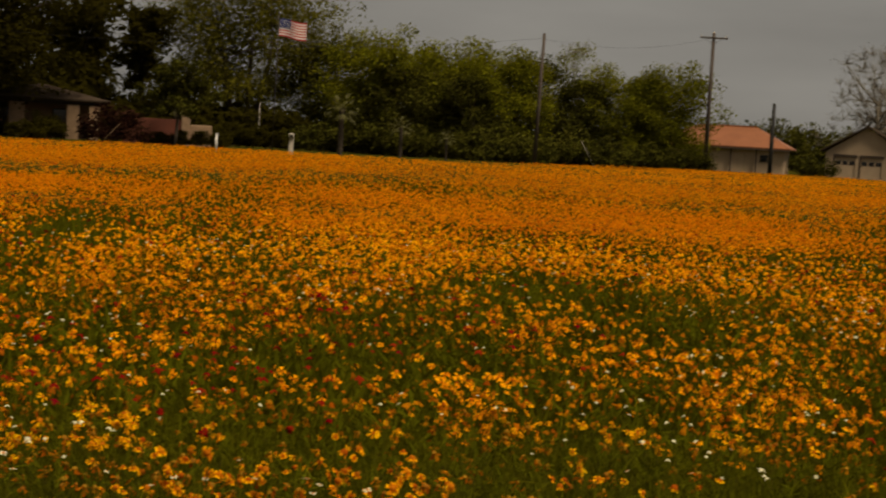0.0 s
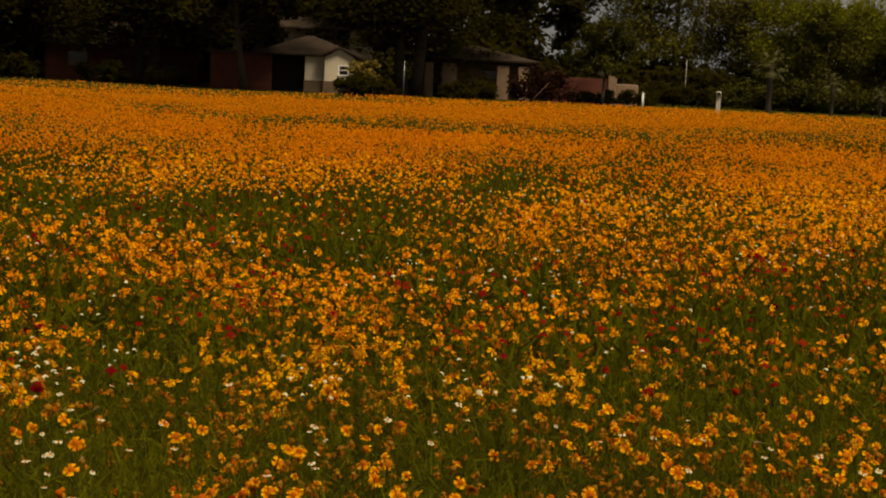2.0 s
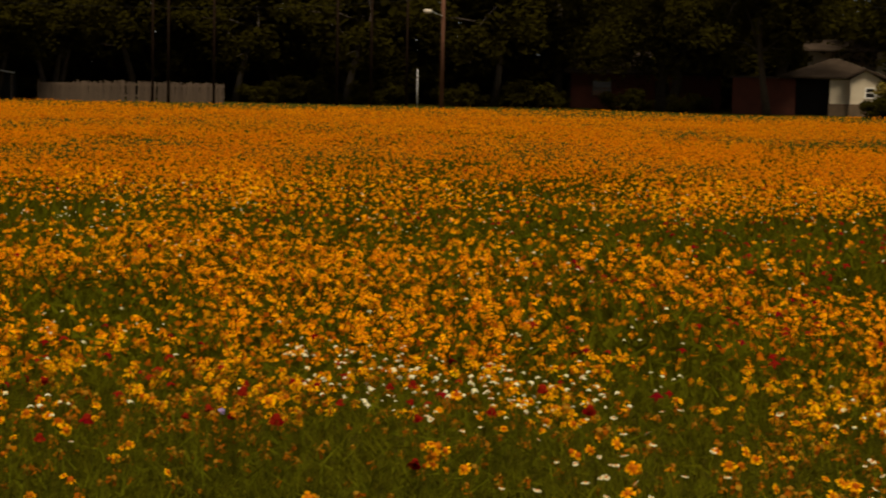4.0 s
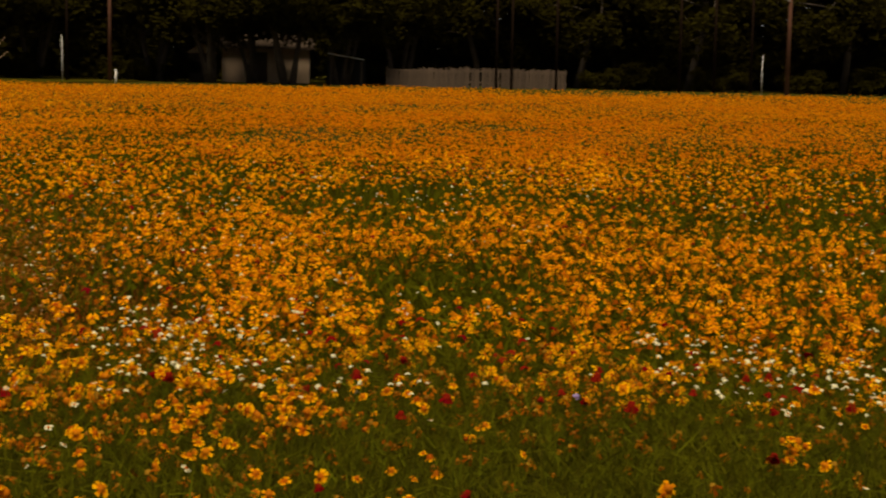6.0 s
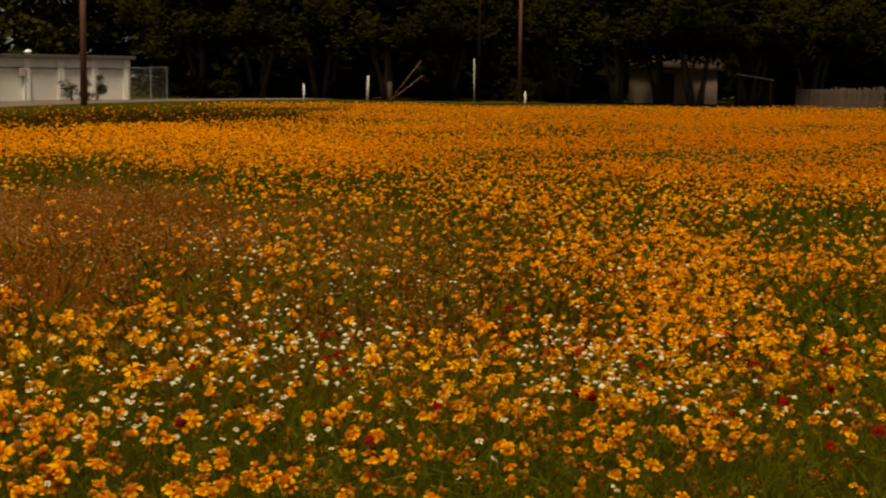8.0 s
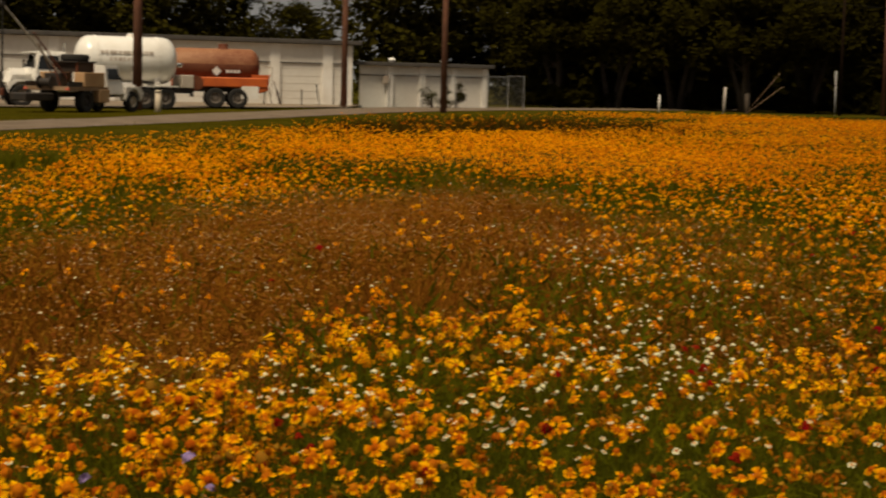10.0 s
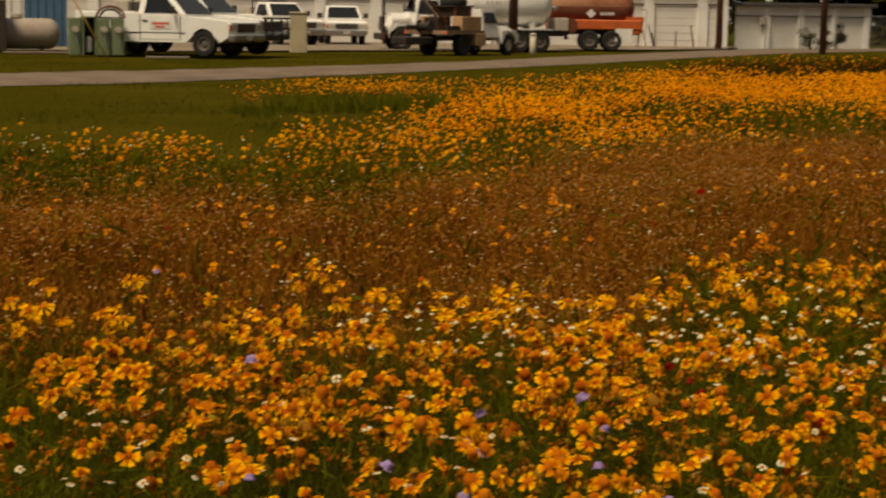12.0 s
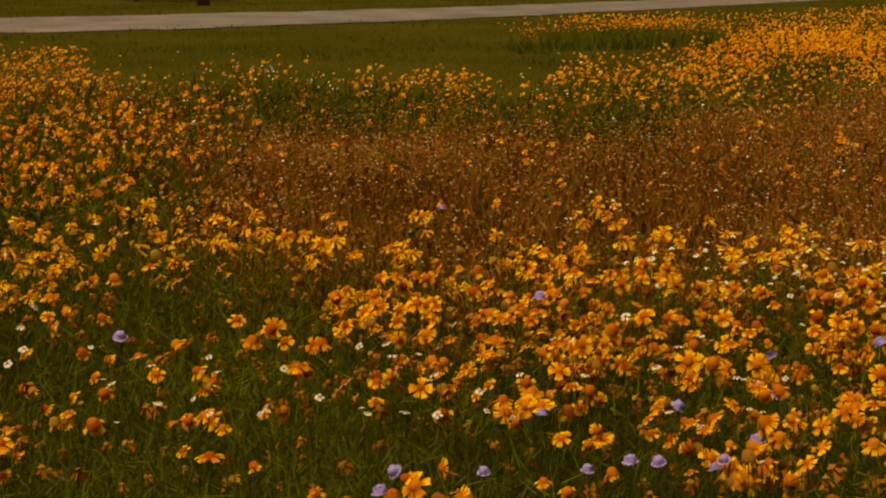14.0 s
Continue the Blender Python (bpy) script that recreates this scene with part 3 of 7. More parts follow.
# clusters of white daisies, and a gap of dark leaves close by
WHITES = [[(-0.1, 5.4), (0.0, 5.8), (0.5, 6.1), (0.5, 5.0), (0.3, 4.4), (-0.05, 4.6)], [(-0.9, 5.3), (-0.4, 5.6), (-0.3, 4.7), (-0.7, 4.6)], [(-5.3, 11.5), (-5.1, 12.3), (-3.8, 11.0), (-3.4, 10.6), (-3.8, 10.0)],
          [(2.0, 4.9), (2.5, 6.2), (3.0, 5.9), (3.0, 5.0), (2.4, 4.1), (2.0, 4.4)], [(1.7, 9.4), (2.6, 9.7), (2.2, 7.3), (1.3, 6.9)], [(1.1, 5.8), (1.7, 6.8), (2.0, 6.1), (1.6, 5.1), (1.2, 5.0)],
          [(0.5, 6.0), (1.1, 6.6), (1.9, 6.3), (1.4, 4.4), (0.6, 4.5)], [(1.7, 10.3), (2.5, 11.2), (2.3, 9.2), (1.6, 8.6)], [(4.2, 4.5), (4.8, 3.9), (4.0, 3.3), (3.4, 3.6)],
          [(4.7, 3.1), (5.1, 3.0), (3.8, 2.0), (3.6, 2.4)], [(4.2, 5.1), (4.9, 4.5), (3.9, 3.5), (3.5, 3.8)]]
SHADE_GAP = [(-2.9, 5.0), (-2.2, 5.1), (-1.7, 4.3), (-1.15, 4.0), (-0.85, 3.9), (-0.4, 3.7), (-0.2, 2.9), (-0.5, 2.2), (-1.4, 2.2), (-2.4, 3.1)]

rnd = np.random.RandomState(7)
SUNWARD = math.atan2(cos(radians(SUN_TURN)), -sin(radians(SUN_TURN)))     # the blooms lean to the light


def strew(per_m2, d0, d1, az0=-104.0, az1=46.0):
    """Random places in the part of the meadow between two distances from the path."""
    span = radians(az1 - az0)
    n = int(per_m2 * 0.5 * span * (d1 * d1 - d0 * d0))
    d = np.sqrt(rnd.rand(n) * (d1 * d1 - d0 * d0) + d0 * d0)
    a = np.radians(az0) + rnd.rand(n) * span
    return -np.sin(a) * d, np.cos(a) * d


def turns(yaw, tilt, way):
    """Rotation matrices: a spin, then a tilt towards a direction of the plan."""
    c, s = np.cos(yaw), np.sin(yaw)
    z, o = np.zeros_like(c), np.ones_like(c)
    spin = np.stack([np.stack([c, -s, z], -1), np.stack([s, c, z], -1), np.stack([z, z, o], -1)], -2)
    ax, ay, ct, st = -np.sin(way), np.cos(way), np.cos(tilt), np.sin(tilt)
    k = 1 - ct
    lean = np.stack([np.stack([ct + ax * ax * k, ax * ay * k, ay * st], -1), np.stack([ax * ay * k, ct + ay * ay * k, -ax * st], -1), np.stack([-ay * st, ax * st, ct], -1)], -2)
    return lean @ spin


def strewn(template, place, rot, size):
    """Copies of a template (verts, triangles, material numbers) as plain arrays."""
    v, f, m = template
    verts = np.einsum("nij,vj->nvi", rot, v) * np.asarray(size)[:, None, None] + place[:, None, :]
    tris = f[None] + (np.arange(len(place)) * len(v))[:, None, None]
    return verts.reshape(-1, 3), tris.reshape(-1, 3), np.tile(m, len(place))


def joined(parts):
    base, vs, fs, ms = 0, [], [], []
    for v, f, m in parts:
        vs.append(v)
        fs.append(f + base)
        ms.append(m)
        base += len(v)
    return np.concatenate(vs), np.concatenate(fs), np.concatenate(ms)


def stuff(name, arrays, mats, label, category):
    v, f, m = arrays
    ob = new(name, fast_mesh(name, v, f, mats, m))
    return tagged(ob, label, category, kind="stuff")


def ray_petals(count, droop, disc_r, dome, wide, notch=0.08, curl=0.0, rows=8, base=0):
    """A daisy-like head of unit radius: rays as material 0, the domed disc as material 1."""
    v, f, m = [], [], []
    for i in range(count):
        a = 2 * pi * i / count + 0.25 * sin(i * 2.7)
        reach = 1 - 0.12 * (i * 37 % 5) / 5
        drop = droop * (1 + 0.35 * sin(i * 1.9))
        pts = [(disc_r * 0.7, -0.1 * wide), (disc_r * 0.7, 0.1 * wide), (0.62 * reach, -0.22 * wide), (0.62 * reach, 0.22 * wide),
               (0.94 * reach, -0.25 * wide), ((1 - notch) * reach, 0.0), (0.97 * reach, 0.24 * wide)]
        b = len(v)
        for r, w in pts:
            rr = disc_r * 0.7 + (r - disc_r * 0.7) * cos(drop)
            z = -(r - disc_r * 0.7) * sin(drop) - curl * max(0, r - 0.5) ** 2 + 0.03 * sin(i * 3.3)
            v.append((rr * cos(a) - w * sin(a), rr * sin(a) + w * cos(a), z))
        f += [(b, b + 2, b + 3), (b, b + 3, b + 1), (b + 2, b + 5, b + 3), (b + 2, b + 4, b + 5), (b + 3, b + 5, b + 6)]
        m += [base] * 2 + [0] * 3
    b = len(v)
    for r, z in ((disc_r, -0.06), (disc_r * 0.72, dome * 0.75)):
        for k in range(rows):
            v.append((r * cos(2 * pi * k / rows), r * sin(2 * pi * k / rows), z))
    v.append((0, 0, dome))
    for k in range(rows):
        j = (k + 1) % rows
        f += [(b + k, b + j, b + rows + j), (b + k, b + rows + j, b + rows + k), (b + rows + k, b + rows + j, b + 2 * rows)]
        m += [1] * 3
    return np.array(v), np.array(f), np.array(m)


def simple_head(count, droop, disc, wide=0.55):
    """A lighter head: one blunt wedge per ray and a low cone."""
    v, f, m = [], [], []
    for i in range(count):
        a, b, reach = 2 * pi * i / count + 0.3 * sin(i * 2.7), len(v), 1 - 0.16 * (i * 37 % 5) / 5
        drop = droop * (1 + 0.5 * sin(i * 1.9))
        v += [(0.1 * cos(a), 0.1 * sin(a), 0.02), (reach * cos(a - wide), reach * sin(a - wide), -drop), (reach * cos(a + wide), reach * sin(a + wide), -0.85 * drop)]
        f.append((b, b + 1, b + 2))
        m.append(0)
    b = len(v)
    v += [(disc * cos(2 * pi * k / 4), disc * sin(2 * pi * k / 4), 0.02) for k in range(4)] + [(0, 0, disc * 0.8)]
    f += [(b + k, b + (k + 1) % 4, b + 4) for k in range(4)]
    m += [1] * 4
    return np.array(v), np.array(f), np.array(m)


def ball_head(rings, seg, squash):
    """A knobbly pincushion head."""
    v, f = [(0, 0, squash)], []
    for r in range(1, rings):
        for k in range(seg):
            t, a = pi * 0.62 * r / (rings - 1), 2 * pi * (k + 0.5 * (r % 2)) / seg
            q = 1 + 0.22 * sin(k * 2.4 + r * 1.7)
            v.append((sin(t) * cos(a) * q, sin(t) * sin(a) * q, squash * cos(t) * q))
    for k in range(seg):
        f.append((0, 1 + k, 1 + (k + 1) % seg))
    for r in range(rings - 2):
        for k in range(seg):
            p, q2 = 1 + r * seg + k, 1 + r * seg + (k + 1) % seg
            f += [(p, p + seg, q2 + seg), (p, q2 + seg, q2)]
    return np.array(v, float), np.array(f), np.zeros(len(f), int)


def stalk(seg=2, bend=0.03, w=0.0018, kink=1.0):
    """A bent stem of unit height, three-sided."""
    v, f = [], []
    for s in range(seg + 1):
        h = s / seg
        off = bend * (h - h * h) * 4 * kink
        for k in range(3):
            v.append((w * (1 - 0.4 * h) * cos(2.1 * k) + off, w * (1 - 0.4 * h) * sin(2.1 * k), h))
    for s in range(seg):
        for k in range(3):
            a, b = s * 3 + k, s * 3 + (k + 1) % 3
            f += [(a, b, b + 3), (a, b + 3, a + 3)]
    return np.array(v), np.array(f), np.zeros(len(f), int)


def blade(w, bend):
    """A grass blade of unit height."""
    v = [(-w, 0, 0), (w, 0, 0), (-w * 0.8, bend * 0.25, 0.5), (w * 0.8, bend * 0.25, 0.5), (0, bend, 0.97)]
    return np.array(v), np.array([(0, 1, 3), (0, 3, 2), (2, 3, 4)]), np.zeros(3, int)


def spike(w, bend):
    return np.array([(-w, 0, 0), (w, 0, 0), (0, bend, 1.0)]), np.array([(0, 1, 2)]), np.zeros(1, int)


def upright(n):
    return turns(rnd.rand(n) * 2 * pi, rnd.rand(n) * 0.25, rnd.rand(n) * 2 * pi)


def height_of(x, y):
    return 0.36 + 0.16 * layered(x, y, 3.0, 41)


# yellow heads close by: open, half drooping and spent
OPEN = [ray_petals(10, 0.25, 0.40, 0.28, 0.88, base=2), ray_petals(11, 0.6, 0.44, 0.38, 0.8, base=2), ray_petals(9, 1.0, 0.50, 0.5, 0.74, base=2), ray_petals(8, 0.05, 0.36, 0.22, 0.95, base=2)]
SPENT = [ray_petals(8, 1.4, 0.50, 0.58, 0.4)]
NEAR_D = 6.5
cx, cy = strew(62, 1.5, NEAR_D)
many = rnd.choice((1, 2, 3, 4, 5, 6), len(cx), p=(0.2, 0.2, 0.2, 0.18, 0.12, 0.1))
whose = np.repeat(np.arange(len(cx)), many)
x, y = cx[whose] + rnd.normal(0, 0.045, len(whose)), cy[whose] + rnd.normal(0, 0.045, len(whose))
lift = (0.74 + 0.36 * rnd.rand(len(cx)))[whose]
yel, bro, ver, wee, ok = zones(x, y)
keep = rnd.rand(len(cx))[whose] < yel * (1.15 - 0.42 * ease(-np.degrees(np.arctan2(-x, y)), 8, 25))
x, y, lift = x[keep], y[keep], lift[keep]
order = np.argsort(np.hypot(x, y))
x, y, lift = x[order], y[order], lift[order]
n = len(x)
az = np.degrees(np.arctan2(-x, y))
kinds = rnd.choice(5, n, p=[0.30, 0.28, 0.20, 0.12, 0.10])
kinds = np.where((az < -10) & (kinds == 4), 0, kinds)
size = (0.0195 + 0.0095 * ease(az, -32, 8)) * (0.62 + 0.62 * rnd.rand(n))
z = height_of(x, y) * lift * (0.9 + 0.2 * rnd.rand(n))
yaw, tilt, way = rnd.rand(n) * 2 * pi, np.abs(rnd.normal(0.74, 0.36, n)), SUNWARD + rnd.normal(0, 0.85, n)
rot = turns(yaw, tilt, way)
FIRST = int(np.searchsorted(np.hypot(x, y), 2.75))
LONE = slice(FIRST, FIRST + 280)
mask = np.ones(n, bool)
mask[LONE] = False
heads = []
LIGHT = [simple_head(9, 0.22, 0.36, 0.25), simple_head(9, 0.5, 0.42, 0.25), simple_head(8, 0.8, 0.48, 0.27), simple_head(8, 0.08, 0.34, 0.28), simple_head(6, 1.3, 0.6, 0.2)]
beyond = np.hypot(x, y) > 5.3
for k in range(10):
    tpl = (OPEN + SPENT + LIGHT)[k]
    pick = mask & (kinds == k % 5) & (beyond == (k > 4))
    k = k % 5
    v, f, m = strewn(tpl, np.stack([x, y, z], -1)[pick], rot[pick], size[pick])
    heads.append((v, f, m if k < 4 else np.where(m == 1, 3, m)))
stuff("yellow_flower_heads", joined(heads), ["petal", "disc", "petal_base", "spent"], "dense golden-yellow daisy-like blooms with orange domed centres", "flowers")
STALK = stalk()
v, f, m = STALK
pl = np.stack([x, y, np.zeros(n)], -1)[mask]
st = strewn((v, f, m), np.zeros((mask.sum(), 3)), turns(yaw[mask], 0 * yaw[mask], way[mask]), np.ones(mask.sum()))
sv = st[0].reshape(-1, len(v), 3) * np.stack([np.ones(mask.sum()), np.ones(mask.sum()), z[mask]], -1)[:, None, :] + pl[:, None, :]
stuff("flower_stems", (sv.reshape(-1, 3), st[1], st[2]), ["stem"], "thin green stems under the yellow blooms", "stems")


def split(template, number):
    """The triangles of one material of a template, as a small mesh of its own."""
    v, f, m = template
    used = f[m == number]
    ids, back_ids = np.unique(used, return_inverse=True)
    return v[ids], back_ids.reshape(-1, 3)


def rays_of(v, f, m):
    """The rays of a head, their inner thirds of the deeper orange."""
    ids, back_ids = np.unique(f[m != 1], return_inverse=True)
    return fast_mesh("petals", v[ids], back_ids.reshape(-1, 3), ["petal", "petal_base"], (m[m != 1] > 0).astype(int))


RAYS = [rays_of(*t) for t in OPEN + SPENT]
DISCS = [fast_mesh("disc", *split(t, 1), ["disc" if k < 4 else "spent"]) for k, t in enumerate(OPEN + SPENT)]
STEM_MESH = fast_mesh("stem", v, f, ["stem"])
WORDS = ["open golden-yellow daisy bloom with orange centre", "golden-yellow bloom with half drooping rays", "drooping golden-yellow bloom with large orange dome", "flat wide open golden-yellow bloom", "spent brown seed head with withered rays"]
for i in range(*LONE.indices(n)):
    k = int(kinds[i])
    root = thing("yellow_flower" if k < 4 else "spent_flower", pose(x[i], y[i], 0), WORDS[k] + " on a green stem", "flower", "yellow flowers in the meadow")
    stem = new("stem", STEM_MESH)
    stem.parent, stem.matrix_basis = root, Matrix.Rotation(yaw[i], 4, "Z") @ Matrix.Diagonal((1, 1, z[i], 1))
    head = Matrix.Translation((0, 0, z[i])) @ Matrix(rot[i].tolist()).to_4x4() @ Matrix.Scale(size[i], 4)
    for name, me in (("petals", RAYS[k]), ("disc", DISCS[k])):
        ob = new(name, me)
        ob.parent, ob.matrix_basis = root, head

# yellow heads further out
FAR5 = [(1, 0, -0.3), (0.31, 0.95, -0.4), (-0.81, 0.59, -0.3), (-0.81, -0.59, -0.45), (0.31, -0.95, -0.3), (0, 0, 0.3)]
CROSS = (np.array([(1, 0, -0.35), (0.35, 0.35, 0), (0, 1, -0.45), (-0.35, 0.35, 0), (-1, 0, -0.35), (-0.35, -0.35, 0), (0, -1, -0.4), (0.35, -0.35, 0), (0, 0, 0.28)]), np.array([(k, (k + 1) % 8, 8) for k in range(8)]), np.zeros(8, int))


def carpet(name, per_m2, d0, d1, templates, mats, scale, label, low=0.66, top=1.14, az0=-104, az1=34, fade=1.0, west=0):
    """The bloom between two distances, as one sheet of light heads."""
    x, y = strew(per_m2, d0, d1, az0, az1)
    share = ease(np.degrees(np.arctan2(-x, y)), -26, -6)
    share = share if west > 0 else 1 - share if west < 0 else 1.0
    yel, bro = zones(x, y)[:2]
    keep = rnd.rand(len(x)) < yel ** fade * share * (1 if fade == 1.0 else (1 - bro) ** 2)
    x, y = x[keep], y[keep]
    n = len(x)
    pick = rnd.randint(0, len(templates), n)
    rot, size = turns(rnd.rand(n) * 6.28, np.abs(rnd.normal(0.66, 0.38, n)), SUNWARD + rnd.normal(0, 0.9, n)), scale * (0.5 + 0.75 * rnd.rand(n))
    place = np.stack([x, y, height_of(x, y) * (low + (top - low) * rnd.rand(n))], -1)
    stuff(name, joined([strewn(t, place[pick == k], rot[pick == k], size[pick == k]) for k, t in enumerate(templates)]), mats, label, "flowers")


FIVE = (np.array(FAR5), np.array([(k, (k + 1) % 5, 5) for k in range(5)]), np.zeros(5, int))
THREE = (np.array([(1, 0, -0.45), (-0.5, 0.87, -0.45), (-0.5, -0.87, -0.45), (0, 0, 0.4)]), np.array([(0, 1, 3), (1, 2, 3), (2, 0, 3)]), np.zeros(3, int))
TWO = (np.array([(1, 0, -0.3), (0, 0.9, -0.3), (-1, 0.1, -0.3), (0, -0.9, -0.2)]), np.array([(0, 1, 2), (0, 2, 3)]), np.zeros(2, int))
carpet("yellow_flower_carpet", 310, NEAR_D, 12, [simple_head(6, 0.3, 0.34, 0.4), simple_head(5, 0.7, 0.44, 0.45), simple_head(7, 0.15, 0.3, 0.36)], ["petal_mid", "disc"], 0.0225, "carpet of golden-orange blooms across the meadow", 0.5)
carpet("yellow_flower_expanse", 235, 12, 18, [CROSS], ["petal_mid"], 0.0235, "broad expanse of golden-orange blooms", 0.45)
for az0, az1, hue, west in ((-104, -6, "petal_far", -1), (-26, 34, "petal_warm", 1)):
    carpet("yellow_flower_sweep", 165, 18, 30, [THREE], [hue], 0.0245, "sweep of golden-orange blooms over the middle of the meadow", 0.7, 1.14, az0, az1, 1.0, west)
    carpet("yellow_flower_distance", 90, 30, 50, [TWO], [hue], 0.029, "far golden-orange bloom of the meadow", 0.8, 1.14, az0, az1, 1.0, west)
    carpet("yellow_flower_horizon", 22, 50, 124, [TWO], [hue], 0.044, "golden-orange bloom at the far edge of the meadow", 0.8, 1.14, az0, az1, 1.0, west)
carpet("fading_flower_heads", 240, 1.8, 6.5, [simple_head(5, 0.8, 0.5, 0.34)], ["fading", "spent"], 0.0185, "fading deep orange heads low between the open blooms", 0.42, 0.92, -98, 36, 1.0)
carpet("fading_flower_carpet", 170, 6.5, 13, [THREE], ["fading"], 0.019, "fading deep orange heads under the bloom", 0.42, 0.9, -98, 36, 0.7)
carpet("orange_flower_carpet", 120, 6.5, 13, [THREE], ["ember"], 0.019, "deep orange half-open heads under the bloom", 0.5, 0.95, -98, 36, 0.8)
carpet("orange_flower_distance", 42, 30, 62, [TWO], ["ember"], 0.034, "deep orange half-open heads in the far bloom", 0.7, 1.0, -98, 20, 0.6)
carpet("orange_flower_sweep", 120, 13, 30, [THREE], ["ember"], 0.021, "deep orange half-open heads under the far bloom", 0.55, 0.98, -98, 36, 0.9)

# other flowers
WHITE = ray_petals(9, 0.2, 0.36, 0.2, 0.85, rows=6)
RED = ray_petals(9, 0.95, 0.46, 0.45, 1.25, rows=6)
def tuft():
    """A pincushion head: two rings of small frilled rays over a low dome."""
    v1, f1, m1 = ray_petals(12, 0.15, 0.34, 0.34, 1.15, 0.14, rows=6)
    v2, f2, m2 = ray_petals(9, -0.45, 0.3, 0.5, 1.15, 0.16, rows=6)
    v3, f3, m3 = ball_head(5, 9, 0.62)
    v, f, m = joined([(v1, f1, m1 * 0), (v2 * 0.66 + (0, 0, 0.2), f2, m2 * 0), (v3 * 0.7 + (0, 0, 0.05), f3, m3)])
    return v * (1, 1, 1.35), f, m


LILAC = tuft()


def minor(name, template, mats, per_m2, d0, d1, share, size, label, lone, loose):
    """A rarer flower: the closest ones as things, the rest as one sheet."""
    x, y = strew(per_m2, d0, d1)
    yel, bro, ver, wee, ok = zones(x, y)
    az, d = np.degrees(np.arctan2(-x, y)), np.hypot(x, y)
    keep = ok & (rnd.rand(len(x)) < share(x, y, az, d, bro, ver))
    x, y = x[keep], y[keep]
    order = np.argsort(np.hypot(x, y))
    x, y = x[order], y[order]
    n = len(x)
    z = height_of(x, y) * (0.9 + 0.28 * rnd.rand(n))
    rot = turns(rnd.rand(n) * 6.28, np.abs(rnd.normal(0.35, 0.3, n)), SUNWARD + rnd.normal(0, 1.3, n))
    s = size * (0.7 + 0.6 * rnd.rand(n))
    first = int(np.searchsorted(np.hypot(x, y), 2.75))
    mask = np.ones(n, bool)
    mask[first:first + lone] = False
    close = mask & (np.hypot(x, y) < 5.0)
    away = mask & ~close
    spots = np.stack([x, y, z], -1)
    stuff(name + "_heads", joined([strewn(template, spots[close], rot[close], s[close]), strewn(CROSS, spots[away], rot[away], s[away])]), mats, loose, "flowers")
    mask = close
    st = strewn(STALK, np.zeros((n, 3)), turns(rnd.rand(n) * 6.28, np.zeros(n), np.zeros(n)), np.ones(n))
    sv = st[0].reshape(n, -1, 3) * np.stack([np.ones(n), np.ones(n), z], -1)[:, None, :] + np.stack([x, y, 0 * x], -1)[:, None, :]
    k3 = len(STALK[1])
    sv3, sf3 = sv[mask], STALK[1][None] + (np.arange(mask.sum()) * len(STALK[0]))[:, None, None]
    stuff(name + "_stems", (sv3.reshape(-1, 3), sf3.reshape(-1, 3), np.zeros(mask.sum() * k3, int)), ["stem"], "thin green stems among the meadow flowers", "stems")
    pieces = [("petals", fast_mesh("petals", *split(template, 0), mats[:1]))] + ([("disc", fast_mesh("disc", *split(template, 1), mats[1:2]))] if template[2].max() else [])
    for i in range(first, min(n, first + lone)):
        root = thing(name, pose(x[i], y[i], 0), label, "flower", name.replace("_", " ") + "s in the meadow")
        stem = new("stem", STEM_MESH)
        stem.parent, stem.matrix_basis = root, Matrix.Diagonal((1, 1, z[i], 1))
        for nm, me in pieces:
            ob = new(nm, me)
            ob.parent, ob.matrix_basis = root, Matrix.Translation((0, 0, z[i])) @ Matrix(rot[i].tolist()).to_4x4() @ Matrix.Scale(s[i], 4)


minor("white_daisy", WHITE, ["white", "disc"], 190, 1.6, 16, lambda x, y, az, d, bro, ver: np.where(ver, 0.004, (0.012 + 0.5 * ease(layered(x, y, 0.8, 51), 0.55, 0.66) * np.exp(-d / 6.0)) * (1 - 0.8 * bro)) + 0.52 * sum(inside(x + 0.5 * (value_noise(x, y, 0.4, 52) - 0.5), y + 0.8 * (value_noise(x, y, 0.4, 53) - 0.5), w) for w in WHITES) * (0.25 + ease(layered(x, y, 0.5, 54), 0.4, 0.6)) * ease(d, 2.4, 4.0) * (1 - 0.72 * ease(d, 6, 8.5)) + 0.2 * inside(x, y, [(-6, 19.5), (-2.2, 20), (-2.2, 25), (-4.5, 25)]), 0.0108,
      "small white daisy with a yellow centre", 60, "scattered small white daisies between the yellow blooms")
minor("red_flower", RED, ["red", "red"], 30, 1.6, 20, lambda x, y, az, d, bro, ver: np.where(ver | (bro > 0.5), 0.01, 0.46 * ease(layered(x, y, 1.6, 61), 0.37, 0.58)) * np.where(az > 2, 0.09, 1.0) * ease(d, 3.2, 6.0) * np.exp(-d / 13) * (1 + 0.9 * ease(-az, 18, 45)), 0.0235,
      "dark red blanket flower with cupped rays", 50, "scattered dark red blooms between the yellow ones")
minor("lilac_flower", LILAC, ["purple"], 50, 1.6, 7, lambda x, y, az, d, bro, ver: 0.62 * ease(layered(x, y, 0.45, 71), 0.40, 0.56) * ease(az, -6, 4) * (1 - ease(az, 17, 22)) * ease(4.7 - d, 0, 1.0) + 0.0015, 0.0165,
      "pale lilac pincushion flower", 50, "scattered lilac pincushion blooms")

